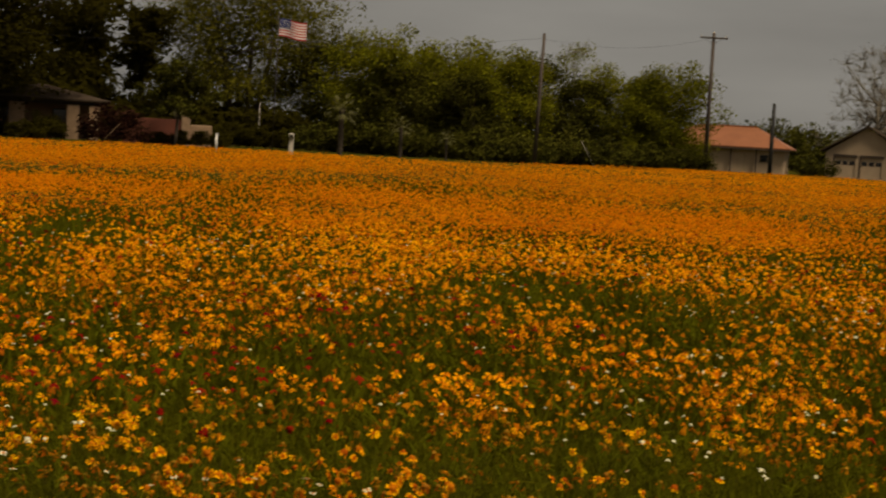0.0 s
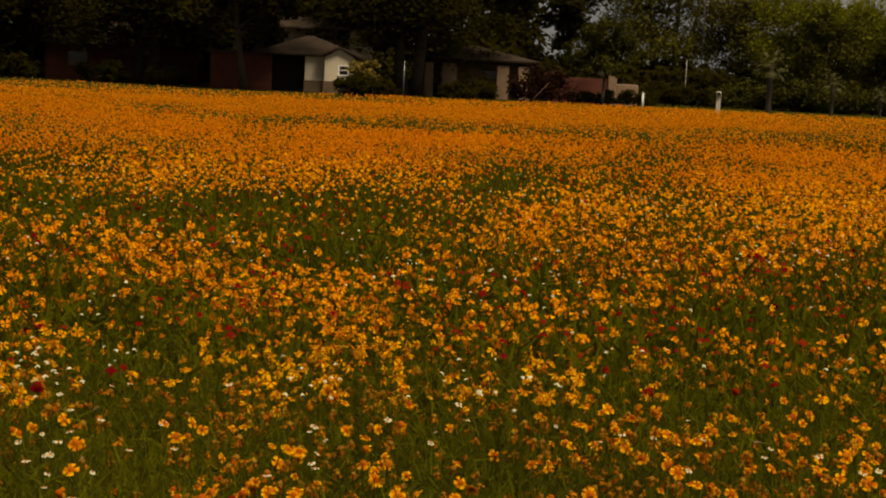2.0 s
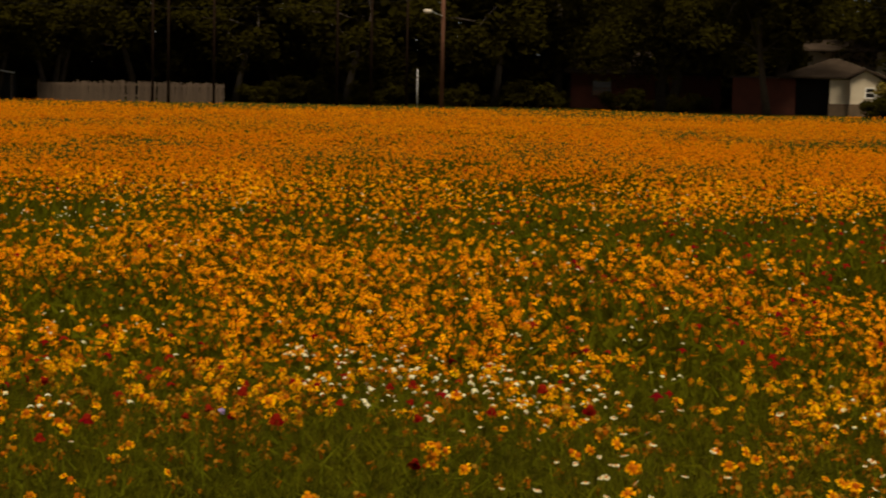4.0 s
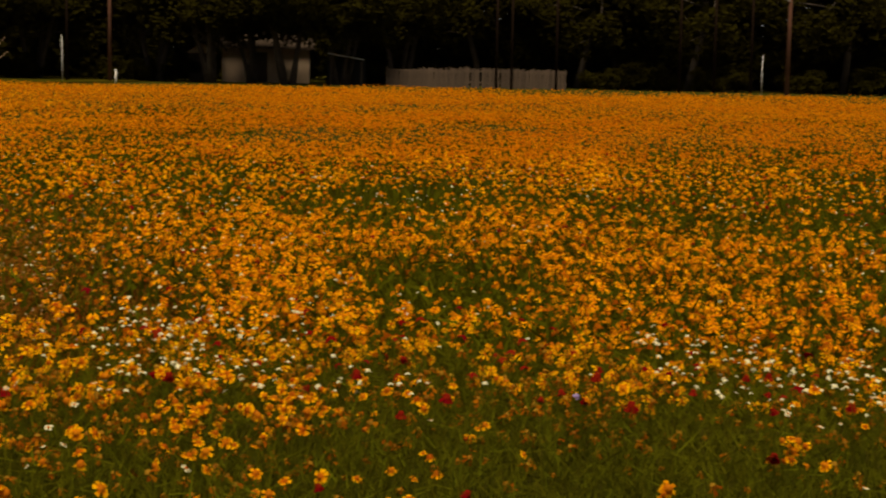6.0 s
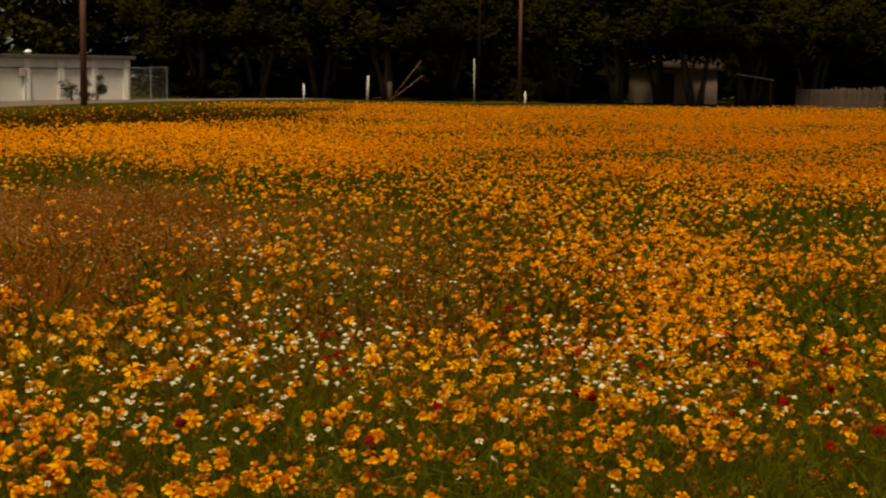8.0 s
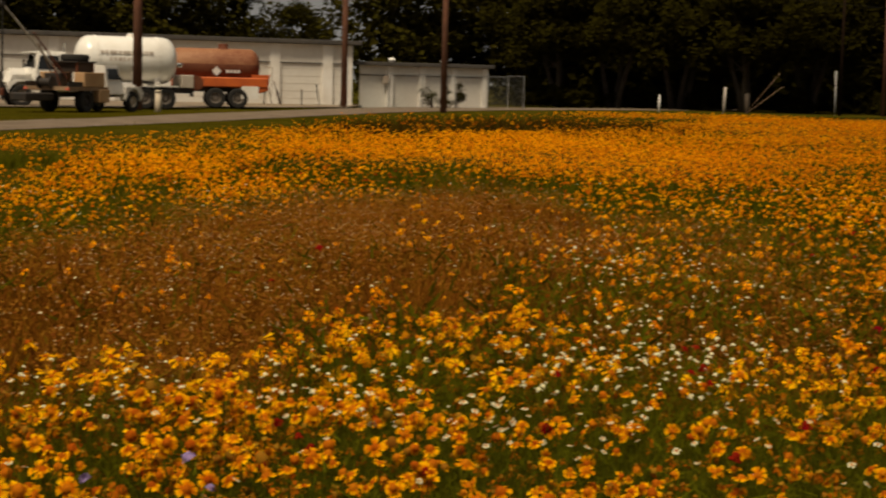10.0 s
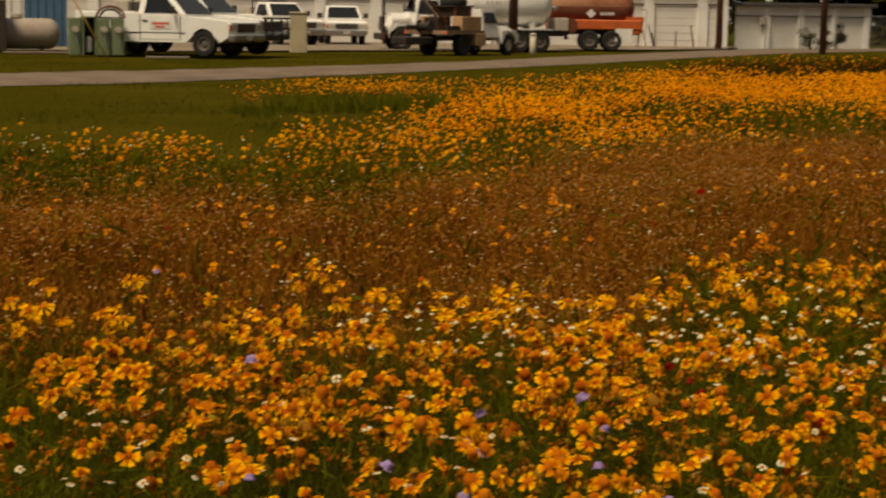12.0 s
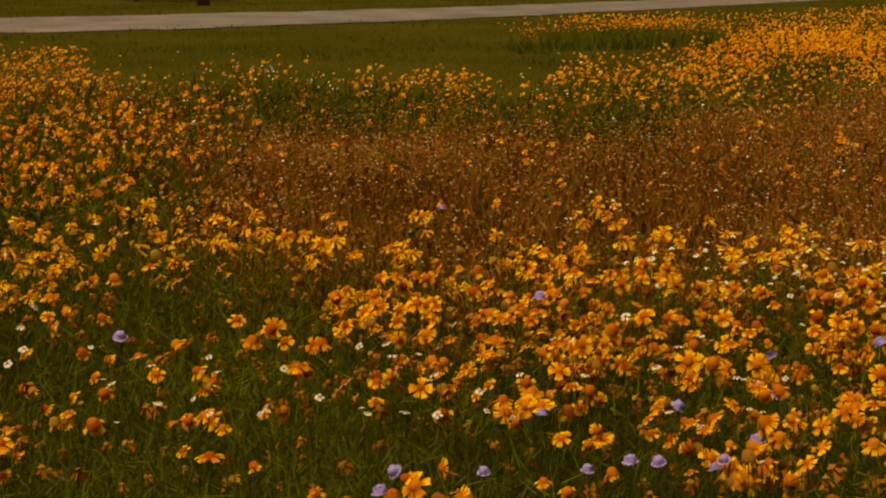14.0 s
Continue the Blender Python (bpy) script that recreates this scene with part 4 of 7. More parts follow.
# brown seed heads
x, y = strew(980, 5.2, 19, -32, 36)
bro = zones(x, y)[1]
keep = rnd.rand(len(x)) < bro * (0.3 + 0.7 * ease(layered(x, y, 0.9, 81), 0.35, 0.6))
x, y = x[keep], y[keep]
n = len(x)
z = (0.26 + 0.18 * layered(x, y, 2, 83)) * (0.6 + 0.55 * rnd.rand(n))
knobs = strewn(THREE, np.stack([x, y, z], -1), upright(n), 0.0072 * (0.4 + 1.2 * rnd.rand(n)))
st = strewn(spike(0.0035, 0.16), np.zeros((n, 3)), turns(rnd.rand(n) * 6.28, np.abs(rnd.normal(0, 0.22, n)), rnd.rand(n) * 6.28), np.ones(n))
sv = st[0].reshape(n, -1, 3) * np.stack([np.ones(n), np.ones(n), z], -1)[:, None, :] + np.stack([x, y, 0 * x], -1)[:, None, :]
stuff("dry_seed_heads", joined([knobs, (sv.reshape(-1, 3), st[1], st[2] + 1)]), ["seed", "straw"], "withered rust-brown seed heads on dry stalks", "dry flowers")

pick = rnd.rand(n) < 0.11
pale = strewn(THREE, np.stack([x, y, z * 1.06], -1)[pick] + (0.03, 0.02, 0), upright(int(pick.sum())), np.full(int(pick.sum()), 0.0075))
stuff("pale_seed_heads", pale, ["paleseed"], "small pale fluffy seed heads over the withered ones", "dry flowers")


# grass and leaves
def grass(name, template, per_m2, d0, d1, tall, material, label, share, spread=0.4):
    x, y = strew(per_m2, d0, d1)
    keep = rnd.rand(len(x)) < share(x, y, zones(x, y))
    x, y = x[keep], y[keep]
    n = len(x)
    h = tall * (0.45 + 0.75 * rnd.rand(n)) * (0.6 + 0.7 * layered(x, y, 1.6, 91))
    rot = turns(rnd.rand(n) * 6.28, np.abs(rnd.normal(0, spread, n)), rnd.rand(n) * 6.28)
    stuff(name, strewn(template, np.stack([x, y, 0 * x], -1), rot, h), [material], label, "grass")


def feathers(name, per_m2, d0, d1, long, wide, material, top, share, label):
    """Fine leaflets that stand out from the stems at every height."""
    x, y = strew(per_m2, d0, d1, -98, 38)
    yel, bro, ver, wee, ok = zones(x, y)
    keep = rnd.rand(len(x)) < np.where(ver, 0.0, 1 - share * bro)
    x, y = x[keep], y[keep]
    n = len(x)
    z = height_of(x, y) * top * rnd.rand(n) ** 0.8
    rot = turns(rnd.rand(n) * 6.28, np.abs(rnd.normal(0.75, 0.45, n)), rnd.rand(n) * 6.28)
    stuff(name, strewn(spike(wide, 0.3), np.stack([x, y, z], -1), rot, long * (0.5 + rnd.rand(n))), [material], label, "leaves")


lush = lambda x, y, z: np.where(z[2], 0.0, 1 - 0.85 * z[1])
grass("meadow_leaves", spike(0.035, 0.5), 1100, 1.6, 6, 0.12, "blade", "dense green grass and feathery leaves under the flowers", lush, 0.6)
feathers("feathery_leaves", 3900, 1.7, 6.5, 0.07, 0.026, "blade", 0.84, 0.9, "fine feathery leaves on the flower stems")
feathers("feathery_growth", 900, 6.5, 13, 0.095, 0.07, "midgrass", 0.86, 0.95, "fine feathery growth between the blooms")
grass("meadow_grass", spike(0.045, 0.4), 190, 6, 26, 0.22, "midgrass", "green grass between the blooms", lush, 0.6)
grass("far_meadow_grass", spike(0.15, 0.3), 4, 26, 118, 0.11, "midgrass", "green growth between far blooms", lambda x, y, z: np.where(z[4], np.where(z[2], 0.0, 1 - 0.75 * ease(z[0], 0.3, 0.6)), 0.25))
grass("green_tussock_grass", spike(0.022, 0.4), 260, 5.5, 9, 0.36, "midgrass", "fine tall green grass where the bloom is thin", lambda x, y, z: np.where((z[1] < 0.1) & ~z[2], 1 - ease(z[0], 0.12, 0.42), 0.0), 0.6)
grass("green_patch_grass", spike(0.045, 0.35), 130, 9, 50, 0.3, "midgrass", "tall green grass where the bloom is thin", lambda x, y, z: np.where(z[4] & ~z[2] & (z[1] < 0.1) & ~z[3], 1 - ease(z[0], 0.12, 0.42), 0.0), 0.6)
grass("brown_weeds", spike(0.07, 0.4), 26, 30, 62, 0.4, "weed", "dark brown-olive dried weeds at the field edge", lambda x, y, z: np.where(z[3], 0.9, 0.0), 0.6)
grass("dry_grass", spike(0.018, 0.5), 1700, 5.2, 19, 0.25, "straw", "dry straw-brown grass among withered heads", lambda x, y, z: z[1] * 0.9, 0.9)
grass("verge_grass", spike(0.07, 0.5), 420, 10, 24, 0.085, "shortgrass", "short mown grass beside the road", lambda x, y, z: np.where(z[2] & ~inside(x, y, BARE), 1.0, 0.0), 1.1)
grass("far_verge_grass", spike(0.11, 0.4), 75, 24, 62, 0.095, "shortgrass", "short grass along the road and yard", lambda x, y, z: np.where((z[2] | (np.hypot(x, y) > 50)) & ~inside(x, y, BARE) & inside(x, y, VERGE_NEAR + VERGE_FAR[::-1]), 0.8, 0.0), 1.0)

# the rest of the meadow, beside and behind the path's field of view
for name, per_m2, d0, d1, hue, size in (("yellow_flower_surround", 42, 1.6, 10, "petal_mid", 0.026), ("yellow_flower_outfield", 7, 10, 40, "petal_far", 0.045)):
    x, y = strew(per_m2, d0, d1, 46, 256)
    keep = rnd.rand(len(x)) < 0.25 + 0.75 * ease(layered(x, y, 2.3, 11), 0.38, 0.58)
    x, y = x[keep], y[keep]
    k = len(x)
    place = np.stack([x, y, height_of(x, y) * (0.7 + 0.4 * rnd.rand(k))], -1)
    stuff(name, strewn(FIVE if d0 < 5 else THREE, place, turns(rnd.rand(k) * 6.28, np.abs(rnd.normal(0.3, 0.3, k)), SUNWARD + rnd.normal(0, 1, k)), size * (0.6 + 0.7 * rnd.rand(k))), [hue], "golden-yellow blooms of the surrounding meadow", "flowers")
for name, per_m2, d0, d1, az0, az1, tall, wide in (("surround_grass", 160, 1.6, 9, 46, 256, 0.24, 0.05), ("outfield_grass", 7, 9, 40, 46, 256, 0.3, 0.16), ("trodden_grass", 420, 0.25, 1.6, -180, 180, 0.1, 0.05)):
    x, y = strew(per_m2, d0, d1, az0, az1)
    k = len(x)
    stuff(name, strewn(spike(wide, 0.4), np.stack([x, y, 0 * x], -1), turns(rnd.rand(k) * 6.28, np.abs(rnd.normal(0, 0.5, k)), rnd.rand(k) * 6.28), tall * (0.5 + 0.7 * rnd.rand(k))), ["blade"], "green grass of the surrounding meadow", "grass")


# ---------------- trees and shrubs ----------------
def leaf_cloud(seed, clumps, per, leaf, spread, flat=0.75):
    """Many small folded leaves gathered in uneven clumps: centres come as (x, y, z, radius)."""
    r = np.random.RandomState(seed)
    pts, rad = [], []
    for cx, cy, cz, cr in clumps:
        k = max(6, int(per * (0.6 + 0.8 * r.rand())))
        v = r.normal(size=(k, 3))
        v /= np.linalg.norm(v, axis=1)[:, None]
        v *= (r.rand(k, 1) ** 0.45) * cr * spread
        v[:, 2] *= flat
        pts.append(v + (cx, cy, cz))
    p = np.concatenate(pts)
    n = len(p)
    tpl = (np.array([(0, -0.5, 0), (0.32, 0, 0.1), (0, 0.55, -0.05), (-0.32, 0, 0.1)]), np.array([(0, 1, 2), (0, 2, 3)]), np.zeros(2, int))
    rot = turns(r.rand(n) * 2 * pi, r.rand(n) * 1.3, r.rand(n) * 2 * pi)
    return strewn(tpl, p, rot, leaf * (0.6 + 0.8 * r.rand(n)))


def make_tree(name, m, label, height, radius, bottom, seed, leaf=0.3, clumps=55, per=80, leaves="oak", bark="bark", trunk=0.3, forks=1, shell=0.55, group="", rugged=0.35, spread=1.0, crook=0.25, limbs=12, core=16, twigs=0):
    """A trunk with limbs and a crown of clumped leaves between bottom and height."""
    r = random.Random(seed)
    root = thing(name, m, label, "tree", group)
    centres = []
    mid_z, half = (bottom + height) / 2, (height - bottom) / 2
    while len(centres) < clumps:
        u, a = r.uniform(-1, 1), r.uniform(0, 2 * pi)
        q = shell + (1 - shell) * r.random()
        wob = 1 + rugged * noise.noise((1.7 * cos(a) + seed, 1.7 * sin(a), 1.9 * u)) * 1.4
        s = sqrt(max(0.0, 1 - u * u)) if u > 0 else sqrt(max(0.0, 1 - 0.55 * u * u))
        if noise.noise((2.4 * cos(a) + 7 * seed, 2.4 * sin(a), 2.6 * u)) < -0.42:
            continue
        centres.append((radius * s * q * wob * cos(a), radius * s * q * wob * sin(a), mid_z + half * u * (0.86 + 0.14 * q) * wob, radius * r.uniform(0.17, 0.32)))
    for k in range(forks):
        lean = r.uniform(0, 2 * pi)
        off = 0.0 if forks == 1 else trunk * 1.6
        a = Vector((off * cos(lean), off * sin(lean), -0.15))
        top = Vector((crook * radius * cos(lean), crook * radius * sin(lean), bottom + (height - bottom) * 0.45))
        knots = [a.lerp(top, s / 4) + Vector((r.uniform(-1, 1), r.uniform(-1, 1), 0)) * trunk * 0.5 * (s % 4 > 0) for s in range(5)]
        part("trunk", limb_of(knots, [trunk * q for q in (1.3, 0.92, 0.76, 0.6, 0.36)], 8), bark, root, smooth=True)
        for c in r.sample(centres, min(len(centres), limbs // forks + 2)):
            start = knots[r.choice((2, 3, 4))]
            bend = (start + Vector(c[:3])) / 2 + Vector((r.uniform(-1, 1), r.uniform(-1, 1), 0.4)) * radius * 0.08
            part("limb", limb_of([start, bend, c[:3]], [trunk * 0.36, trunk * 0.22, trunk * 0.06], 6), bark, root, smooth=True)
    inner = [(radius * 0.45 * r.random() * cos(a), radius * 0.45 * r.random() * sin(a), mid_z + half * r.uniform(-0.6, 0.55), radius * 0.36) for a in range(core)]
    clouds = [leaf_cloud(seed, centres, per, leaf, spread)] + ([leaf_cloud(seed + 1, inner, 34, leaf * 2.1, 1.0)] if core else [])
    v, f, i = joined(clouds)
    if twigs:
        bm = bmesh.new()
        for c in centres:
            for _ in range(twigs):
                a, e, ln = r.uniform(0, 2 * pi), r.uniform(-0.2, 1.4), radius * r.uniform(0.12, 0.28)
                tube(bm, c[:3], (c[0] + ln * cos(a) * cos(e), c[1] + ln * sin(a) * cos(e), c[2] + ln * sin(e)), 0.03, 0.01, 3, False)
        tagged(part("twig_spray", bm, bark, root), kind="stuff")
    crown = new("crown", fast_mesh("crown", v, f, [leaves], i))
    crown.parent = root
    return root


def make_shrub(name, m, label, height, radius, seed, leaf=0.2, clumps=26, per=70, leaves="olive", group=""):
    r = random.Random(seed)
    root = thing(name, m, label, "shrub", group)
    centres = []
    for _ in range(clumps):
        a, q, u = r.uniform(0, 2 * pi), sqrt(r.random()), r.random()
        centres.append((radius * q * cos(a), radius * q * sin(a), height * (0.12 + 0.75 * u * (1 - 0.5 * q * q)), radius * r.uniform(0.25, 0.4)))
    for c in centres[:6]:
        part("branch", limb_of([(c[0] * 0.15, c[1] * 0.15, -0.1), (c[0] * 0.5, c[1] * 0.5, c[2] * 0.6), c[:3]], [0.035, 0.025, 0.012], 5), "bark", root)
    v, f, i = leaf_cloud(seed, centres, per, leaf, 1.0)
    ob = new("foliage", fast_mesh("foliage", v, f, [leaves], i))
    ob.parent = root
    return root


def make_palm(m, height, radius, seed):
    """A short fan palm: a rough trunk and a head of pleated fan leaves."""
    r = random.Random(seed)
    root = thing("fan_palm", m, "short fan palm with drooping grey-green fronds", "palm tree", "fan palms")
    bm = bmesh.new()
    for s in range(8):
        z0, z1 = height * 0.72 * s / 8, height * 0.72 * (s + 1) / 8
        tube(bm, (0, 0, z0 - 0.05), (0, 0, z1), 0.16, 0.22, 8, True)
    part("trunk", bm, "bark", root)
    for k in range(17):
        a, e = 2.4 * k, -0.75 + 1.9 * (k / 17.0)
        bm = bmesh.new()
        tip = Vector((radius * 0.5 * cos(e), 0, radius * 0.5 * sin(e)))
        tube(bm, (0, 0, 0), tip, 0.02, 0.012, 4, False)
        for j in range(11):
            w = (j - 5) / 5.0
            out_dir = Vector((cos(w * 1.25) * cos(e), sin(w * 1.25), cos(w * 1.25) * sin(e) - 0.25 * abs(w)))
            side = Vector((-sin(w * 1.25), cos(w * 1.25), 0)) * 0.035
            end = tip + out_dir * radius * 0.55 + Vector((0, 0, -0.12 * radius))
            vs = [bm.verts.new(p) for p in (tip, tip + out_dir * radius * 0.3 + side, end, tip + out_dir * radius * 0.3 - side)]
            bm.faces.new(vs)
        part("frond", bm, "palmleaf", root, at=Matrix.Translation((0, 0, height * 0.74)) @ Matrix.Rotation(a, 4, "Z"))
    return root


def spread_of(first, places, group_turn=True):
    """Copies of a tree at bearings, distances and sizes."""
    for n, (az, d, s) in enumerate(places):
        copy_thing(first, facing(az, d, 0, 0, s) @ Matrix.Rotation(2.1 * n + 0.7, 4, "Z"))


# the dense dark wood behind the meadow
WOOD = "trees of the dark wood"
oak_a = make_tree("live_oak", facing(-61.4, 114), "broad dark live oak with low spreading limbs beside the houses", 13.5, 8.6, 2.6, 3, leaf=0.36, clumps=120, per=155, trunk=0.42, forks=3, group=WOOD, crook=0.3, shell=0.35)
spread_of(oak_a, [(-55.4, 121, 1.05), (-52.0, 114, 0.9), (-54.5, 138, 1.1), (-48.5, 124, 1.0)])
make_tree("shade_oak", facing(-55.6, 103.5), "dark high-crowned oak shading the house front", 12.5, 5.3, 4.0, 4, leaf=0.42, clumps=70, per=110, trunk=0.22, group=WOOD, shell=0.3)
oak_b = make_tree("wood_oak", facing(-46.2, 116), "tall dark oak at the edge of the wood", 14.0, 6.6, 2.2, 5, leaf=0.46, clumps=75, per=92, trunk=0.26, group=WOOD, shell=0.3)
spread_of(oak_b, [(-41.0, 114, 1.0), (-43.2, 127, 1.1), (-38.6, 122, 1.0), (-37.2, 116, 0.92), (-36.0, 131, 1.1), (-33.8, 121, 1.0), (-31.6, 128, 1.1), (-29.3, 118, 0.9), (-50.5, 132, 1.1)])
oak_c = make_tree("low_oak", facing(-27.2, 106), "low dark oak with several crooked trunks", 8.5, 5.2, 3.3, 8, leaf=0.4, clumps=72, per=100, trunk=0.2, forks=3, group=WOOD, shell=0.3, crook=0.35)
spread_of(oak_c, [(-24.6, 107, 0.95), (-29.0, 108, 0.9), (-22.6, 112, 1.1), (-26.0, 109, 0.85), (-31.0, 112, 1.0), (-18.6, 112, 1.0), (-16.6, 108, 0.95), (-14.2, 112, 1.05), (-12.0, 112, 1.0), (-10.2, 113, 0.95)])
oak_d = make_tree("thicket_tree", facing(-20.4, 124), "dense dark thicket tree leafy to the ground", 12.0, 6.5, 0.3, 11, leaf=0.62, clumps=80, per=62, limbs=4, trunk=0.25, group=WOOD, shell=0.25)
spread_of(oak_d, [(-17.5, 128, 1.0), (-14.4, 124, 1.0), (-11.6, 128, 1.1), (-23.8, 130, 1.1), (-27.2, 134, 1.1), (-31.5, 146, 1.3),
                      (-36.5, 146, 1.35), (-41.4, 146, 1.35), (-46.2, 146, 1.35), (-50.4, 150, 1.25), (-55.4, 152, 1.25), (-60.0, 150, 1.2), (-64.6, 158, 1.1), (-20.5, 146, 1.25), (-15.5, 148, 1.3), (-10.0, 148, 1.3)])

oak_e = make_tree("dusky_oak", facing(-6.6, 123), "dusky olive-brown oak behind the long warehouse", 11.5, 6.3, 0.3, 12, leaf=0.5, clumps=90, per=80, leaves="dusk", limbs=4, trunk=0.25, group=WOOD, shell=0.3, rugged=0.2)
spread_of(oak_e, [(-9.2, 126, 1.05), (-4.2, 118, 0.92), (-1.2, 130, 0.62), (1.4, 121, 0.74), (3.6, 118, 0.86), (6.0, 116, 0.95), (8.4, 114, 1.0), (10.8, 112, 1.0), (13.4, 110, 1.0), (16.0, 107, 1.0), (18.8, 104, 1.0), (22.0, 102, 1.05), (-11.5, 130, 1.1)])

# lighter trees towards the houses in the east
elm_a = make_tree("cedar_elm", facing(-74.9, 140), "rounded spring-green elm in a thick row", 10.3, 5.0, 0.5, 21, leaf=0.25, clumps=110, per=185, leaves="elm", trunk=0.18, group="elms in the row", shell=0.45, rugged=0.2, spread=1.25, limbs=8)
spread_of(elm_a, [(-77.2, 143, 0.96), (-79.2, 140, 0.93), (-83.1, 150, 0.84), (-85.0, 150, 0.9), (-76.2, 150, 0.9), (-78.6, 152, 0.9)])
elm_b = make_tree("olive_elm", facing(-73.2, 146), "dark olive elm standing in the row", 9.2, 4.6, 0.3, 22, leaf=0.26, clumps=95, per=165, leaves="olive", trunk=0.18, group="elms in the row", shell=0.45, rugged=0.2, spread=1.25, limbs=8)
spread_of(elm_b, [(-80.4, 146, 0.95), (-75.8, 138, 0.8), (-84.2, 156, 0.85), (-78.0, 136, 0.72), (-82.0, 148, 0.8)])
make_tree("tall_elm", facing(-70.3, 150), "tall airy olive-green elm behind a flagpole", 16.8, 8.2, 3.4, 25, leaf=0.28, clumps=190, per=210, leaves="tallelm", trunk=0.3, forks=3, shell=0.35, rugged=0.3, crook=0.3, spread=1.3)
make_tree("slim_oak", facing(-66.9, 140), "slender dark tree behind the brick wall", 11.8, 3.6, 4.0, 27, leaf=0.36, clumps=56, per=90, leaves="oak", trunk=0.16, shell=0.2, rugged=0.6)
make_tree("pale_elm", facing(-81.6, 178), "pale thinly leaved tree behind the row", 12.0, 5.0, 3.5, 29, leaf=0.2, clumps=60, per=80, leaves="elm", bark="paletwig", trunk=0.2, shell=0.5, core=0, twigs=4)
make_tree("bare_pecan", facing(-92.1, 190), "nearly bare pale-grey pecan with a few new leaves", 14.2, 6.2, 3.0, 33, leaf=0.13, clumps=130, per=26, leaves="palmleaf", bark="paletwig", trunk=0.32, forks=2, shell=0.45, core=0, limbs=44, twigs=10)
far_a = make_tree("distant_oak", facing(-89.3, 250), "distant rounded green tree on the horizon", 7.0, 6.0, 0.3, 35, leaf=0.4, clumps=45, per=60, leaves="olive", trunk=0.2, group="distant trees")
spread_of(far_a, [(-90.2, 265, 1.0), (-88.2, 280, 1.1), (-87.2, 300, 1.0), (-91.4, 280, 1.0), (-92.8, 270, 1.2), (-94.5, 280, 1.3), (-86.0, 290, 1.1)])

make_tree("yard_tree", facing(-68.0, 110.5), "small olive-green yard tree before the brick wall", 5.6, 2.6, 2.4, 37, leaf=0.17, clumps=60, per=150, leaves="olive", trunk=0.12, shell=0.3, limbs=8)
# shrubs, hedges and palms at the edge
sh = make_shrub("hedge_shrub", facing(-59.4, 99), "dark green clipped shrub before the house", 1.7, 1.3, 41, group="dark shrubs at the wood edge", leaves="oak")
spread_of(sh, [(-60.2, 99, 0.9), (-63.6, 106, 1.05), (-62.9, 107, 0.8), (-50.8, 110, 1.2), (-53.0, 108, 1.0), (-47.6, 112, 1.5), (-45.0, 113, 1.3), (-42.2, 113, 1.4), (-39.6, 113, 1.5), (-38.2, 112, 1.2),
               (-29.6, 112, 1.4), (-21.6, 111, 1.3), (-18.0, 112, 1.4), (-15.0, 113, 1.6), (-12.6, 114, 1.6), (-10.8, 112, 1.3), (-69.8, 126, 1.5), (-71.2, 128, 1.3), (-68.0, 112, 0.85), (-67.3, 111, 0.7), (-69.2, 113, 0.9), (-68.9, 124, 1.2), (-23.2, 113, 1.5), (-9.6, 114, 1.5)])
sh = make_shrub("scrub", facing(-74.4, 128), "tangled olive-green scrub under the trees", 2.6, 2.6, 43, clumps=46, per=70, group="scrub under the trees", leaves="olive", leaf=0.27)
spread_of(sh, [(-76.3, 127, 0.9), (-78.4, 128, 1.0), (-80.0, 129, 0.9), (-81.4, 136, 1.0), (-83.0, 138, 0.8), (-84.6, 140, 0.9), (-85.8, 142, 0.8), (-72.8, 130, 0.9), (-90.0, 175, 0.9), (-75.4, 131, 1.2), (-79.2, 132, 1.2), (-82.2, 140, 1.2)])
make_shrub("plum_bush", facing(-65.85, 107), "dark purple-red plum bush beside the brick wall", 2.8, 2.0, 45, clumps=46, leaves="redleaf", leaf=0.22)
make_shrub("dark_shrub", facing(-59.6, 99.4), "dark green low shrub before the golden bush", 1.35, 1.15, 48, leaves="oak", leaf=0.14, clumps=18, per=60)
make_shrub("dark_shrub", facing(-63.65, 113.2), "dark green shrub between the porch piers", 2.3, 1.15, 49, leaves="oak", leaf=0.16, clumps=22, per=60)
make_shrub("golden_bush", facing(-59.8, 101), "golden-yellow leaved bush beside the cream house", 3.0, 1.05, 47, clumps=22, leaves="goldleaf", leaf=0.2)
make_shrub("golden_bush", facing(-62.2, 118), "small golden bush under the oak", 3.4, 1.0, 48, clumps=16, per=40, leaves="goldleaf", leaf=0.2)
palm = make_palm(facing(-73.7, 116), 4.4, 1.5, 51)
spread_of(palm, [(-75.8, 117, 0.68), (-77.4, 118, 0.5), (-68.0, 118, 0.95)])

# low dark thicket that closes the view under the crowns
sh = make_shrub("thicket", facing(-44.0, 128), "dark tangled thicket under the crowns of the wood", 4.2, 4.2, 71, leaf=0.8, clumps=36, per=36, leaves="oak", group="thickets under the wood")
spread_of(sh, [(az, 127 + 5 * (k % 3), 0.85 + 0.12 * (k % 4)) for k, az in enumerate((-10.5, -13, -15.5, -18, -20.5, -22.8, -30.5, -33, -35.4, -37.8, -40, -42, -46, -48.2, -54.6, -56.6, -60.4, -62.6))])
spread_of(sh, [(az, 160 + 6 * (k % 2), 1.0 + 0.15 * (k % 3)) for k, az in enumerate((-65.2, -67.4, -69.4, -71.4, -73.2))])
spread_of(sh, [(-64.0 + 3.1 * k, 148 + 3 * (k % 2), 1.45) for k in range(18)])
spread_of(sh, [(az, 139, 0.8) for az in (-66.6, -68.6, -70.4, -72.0)])


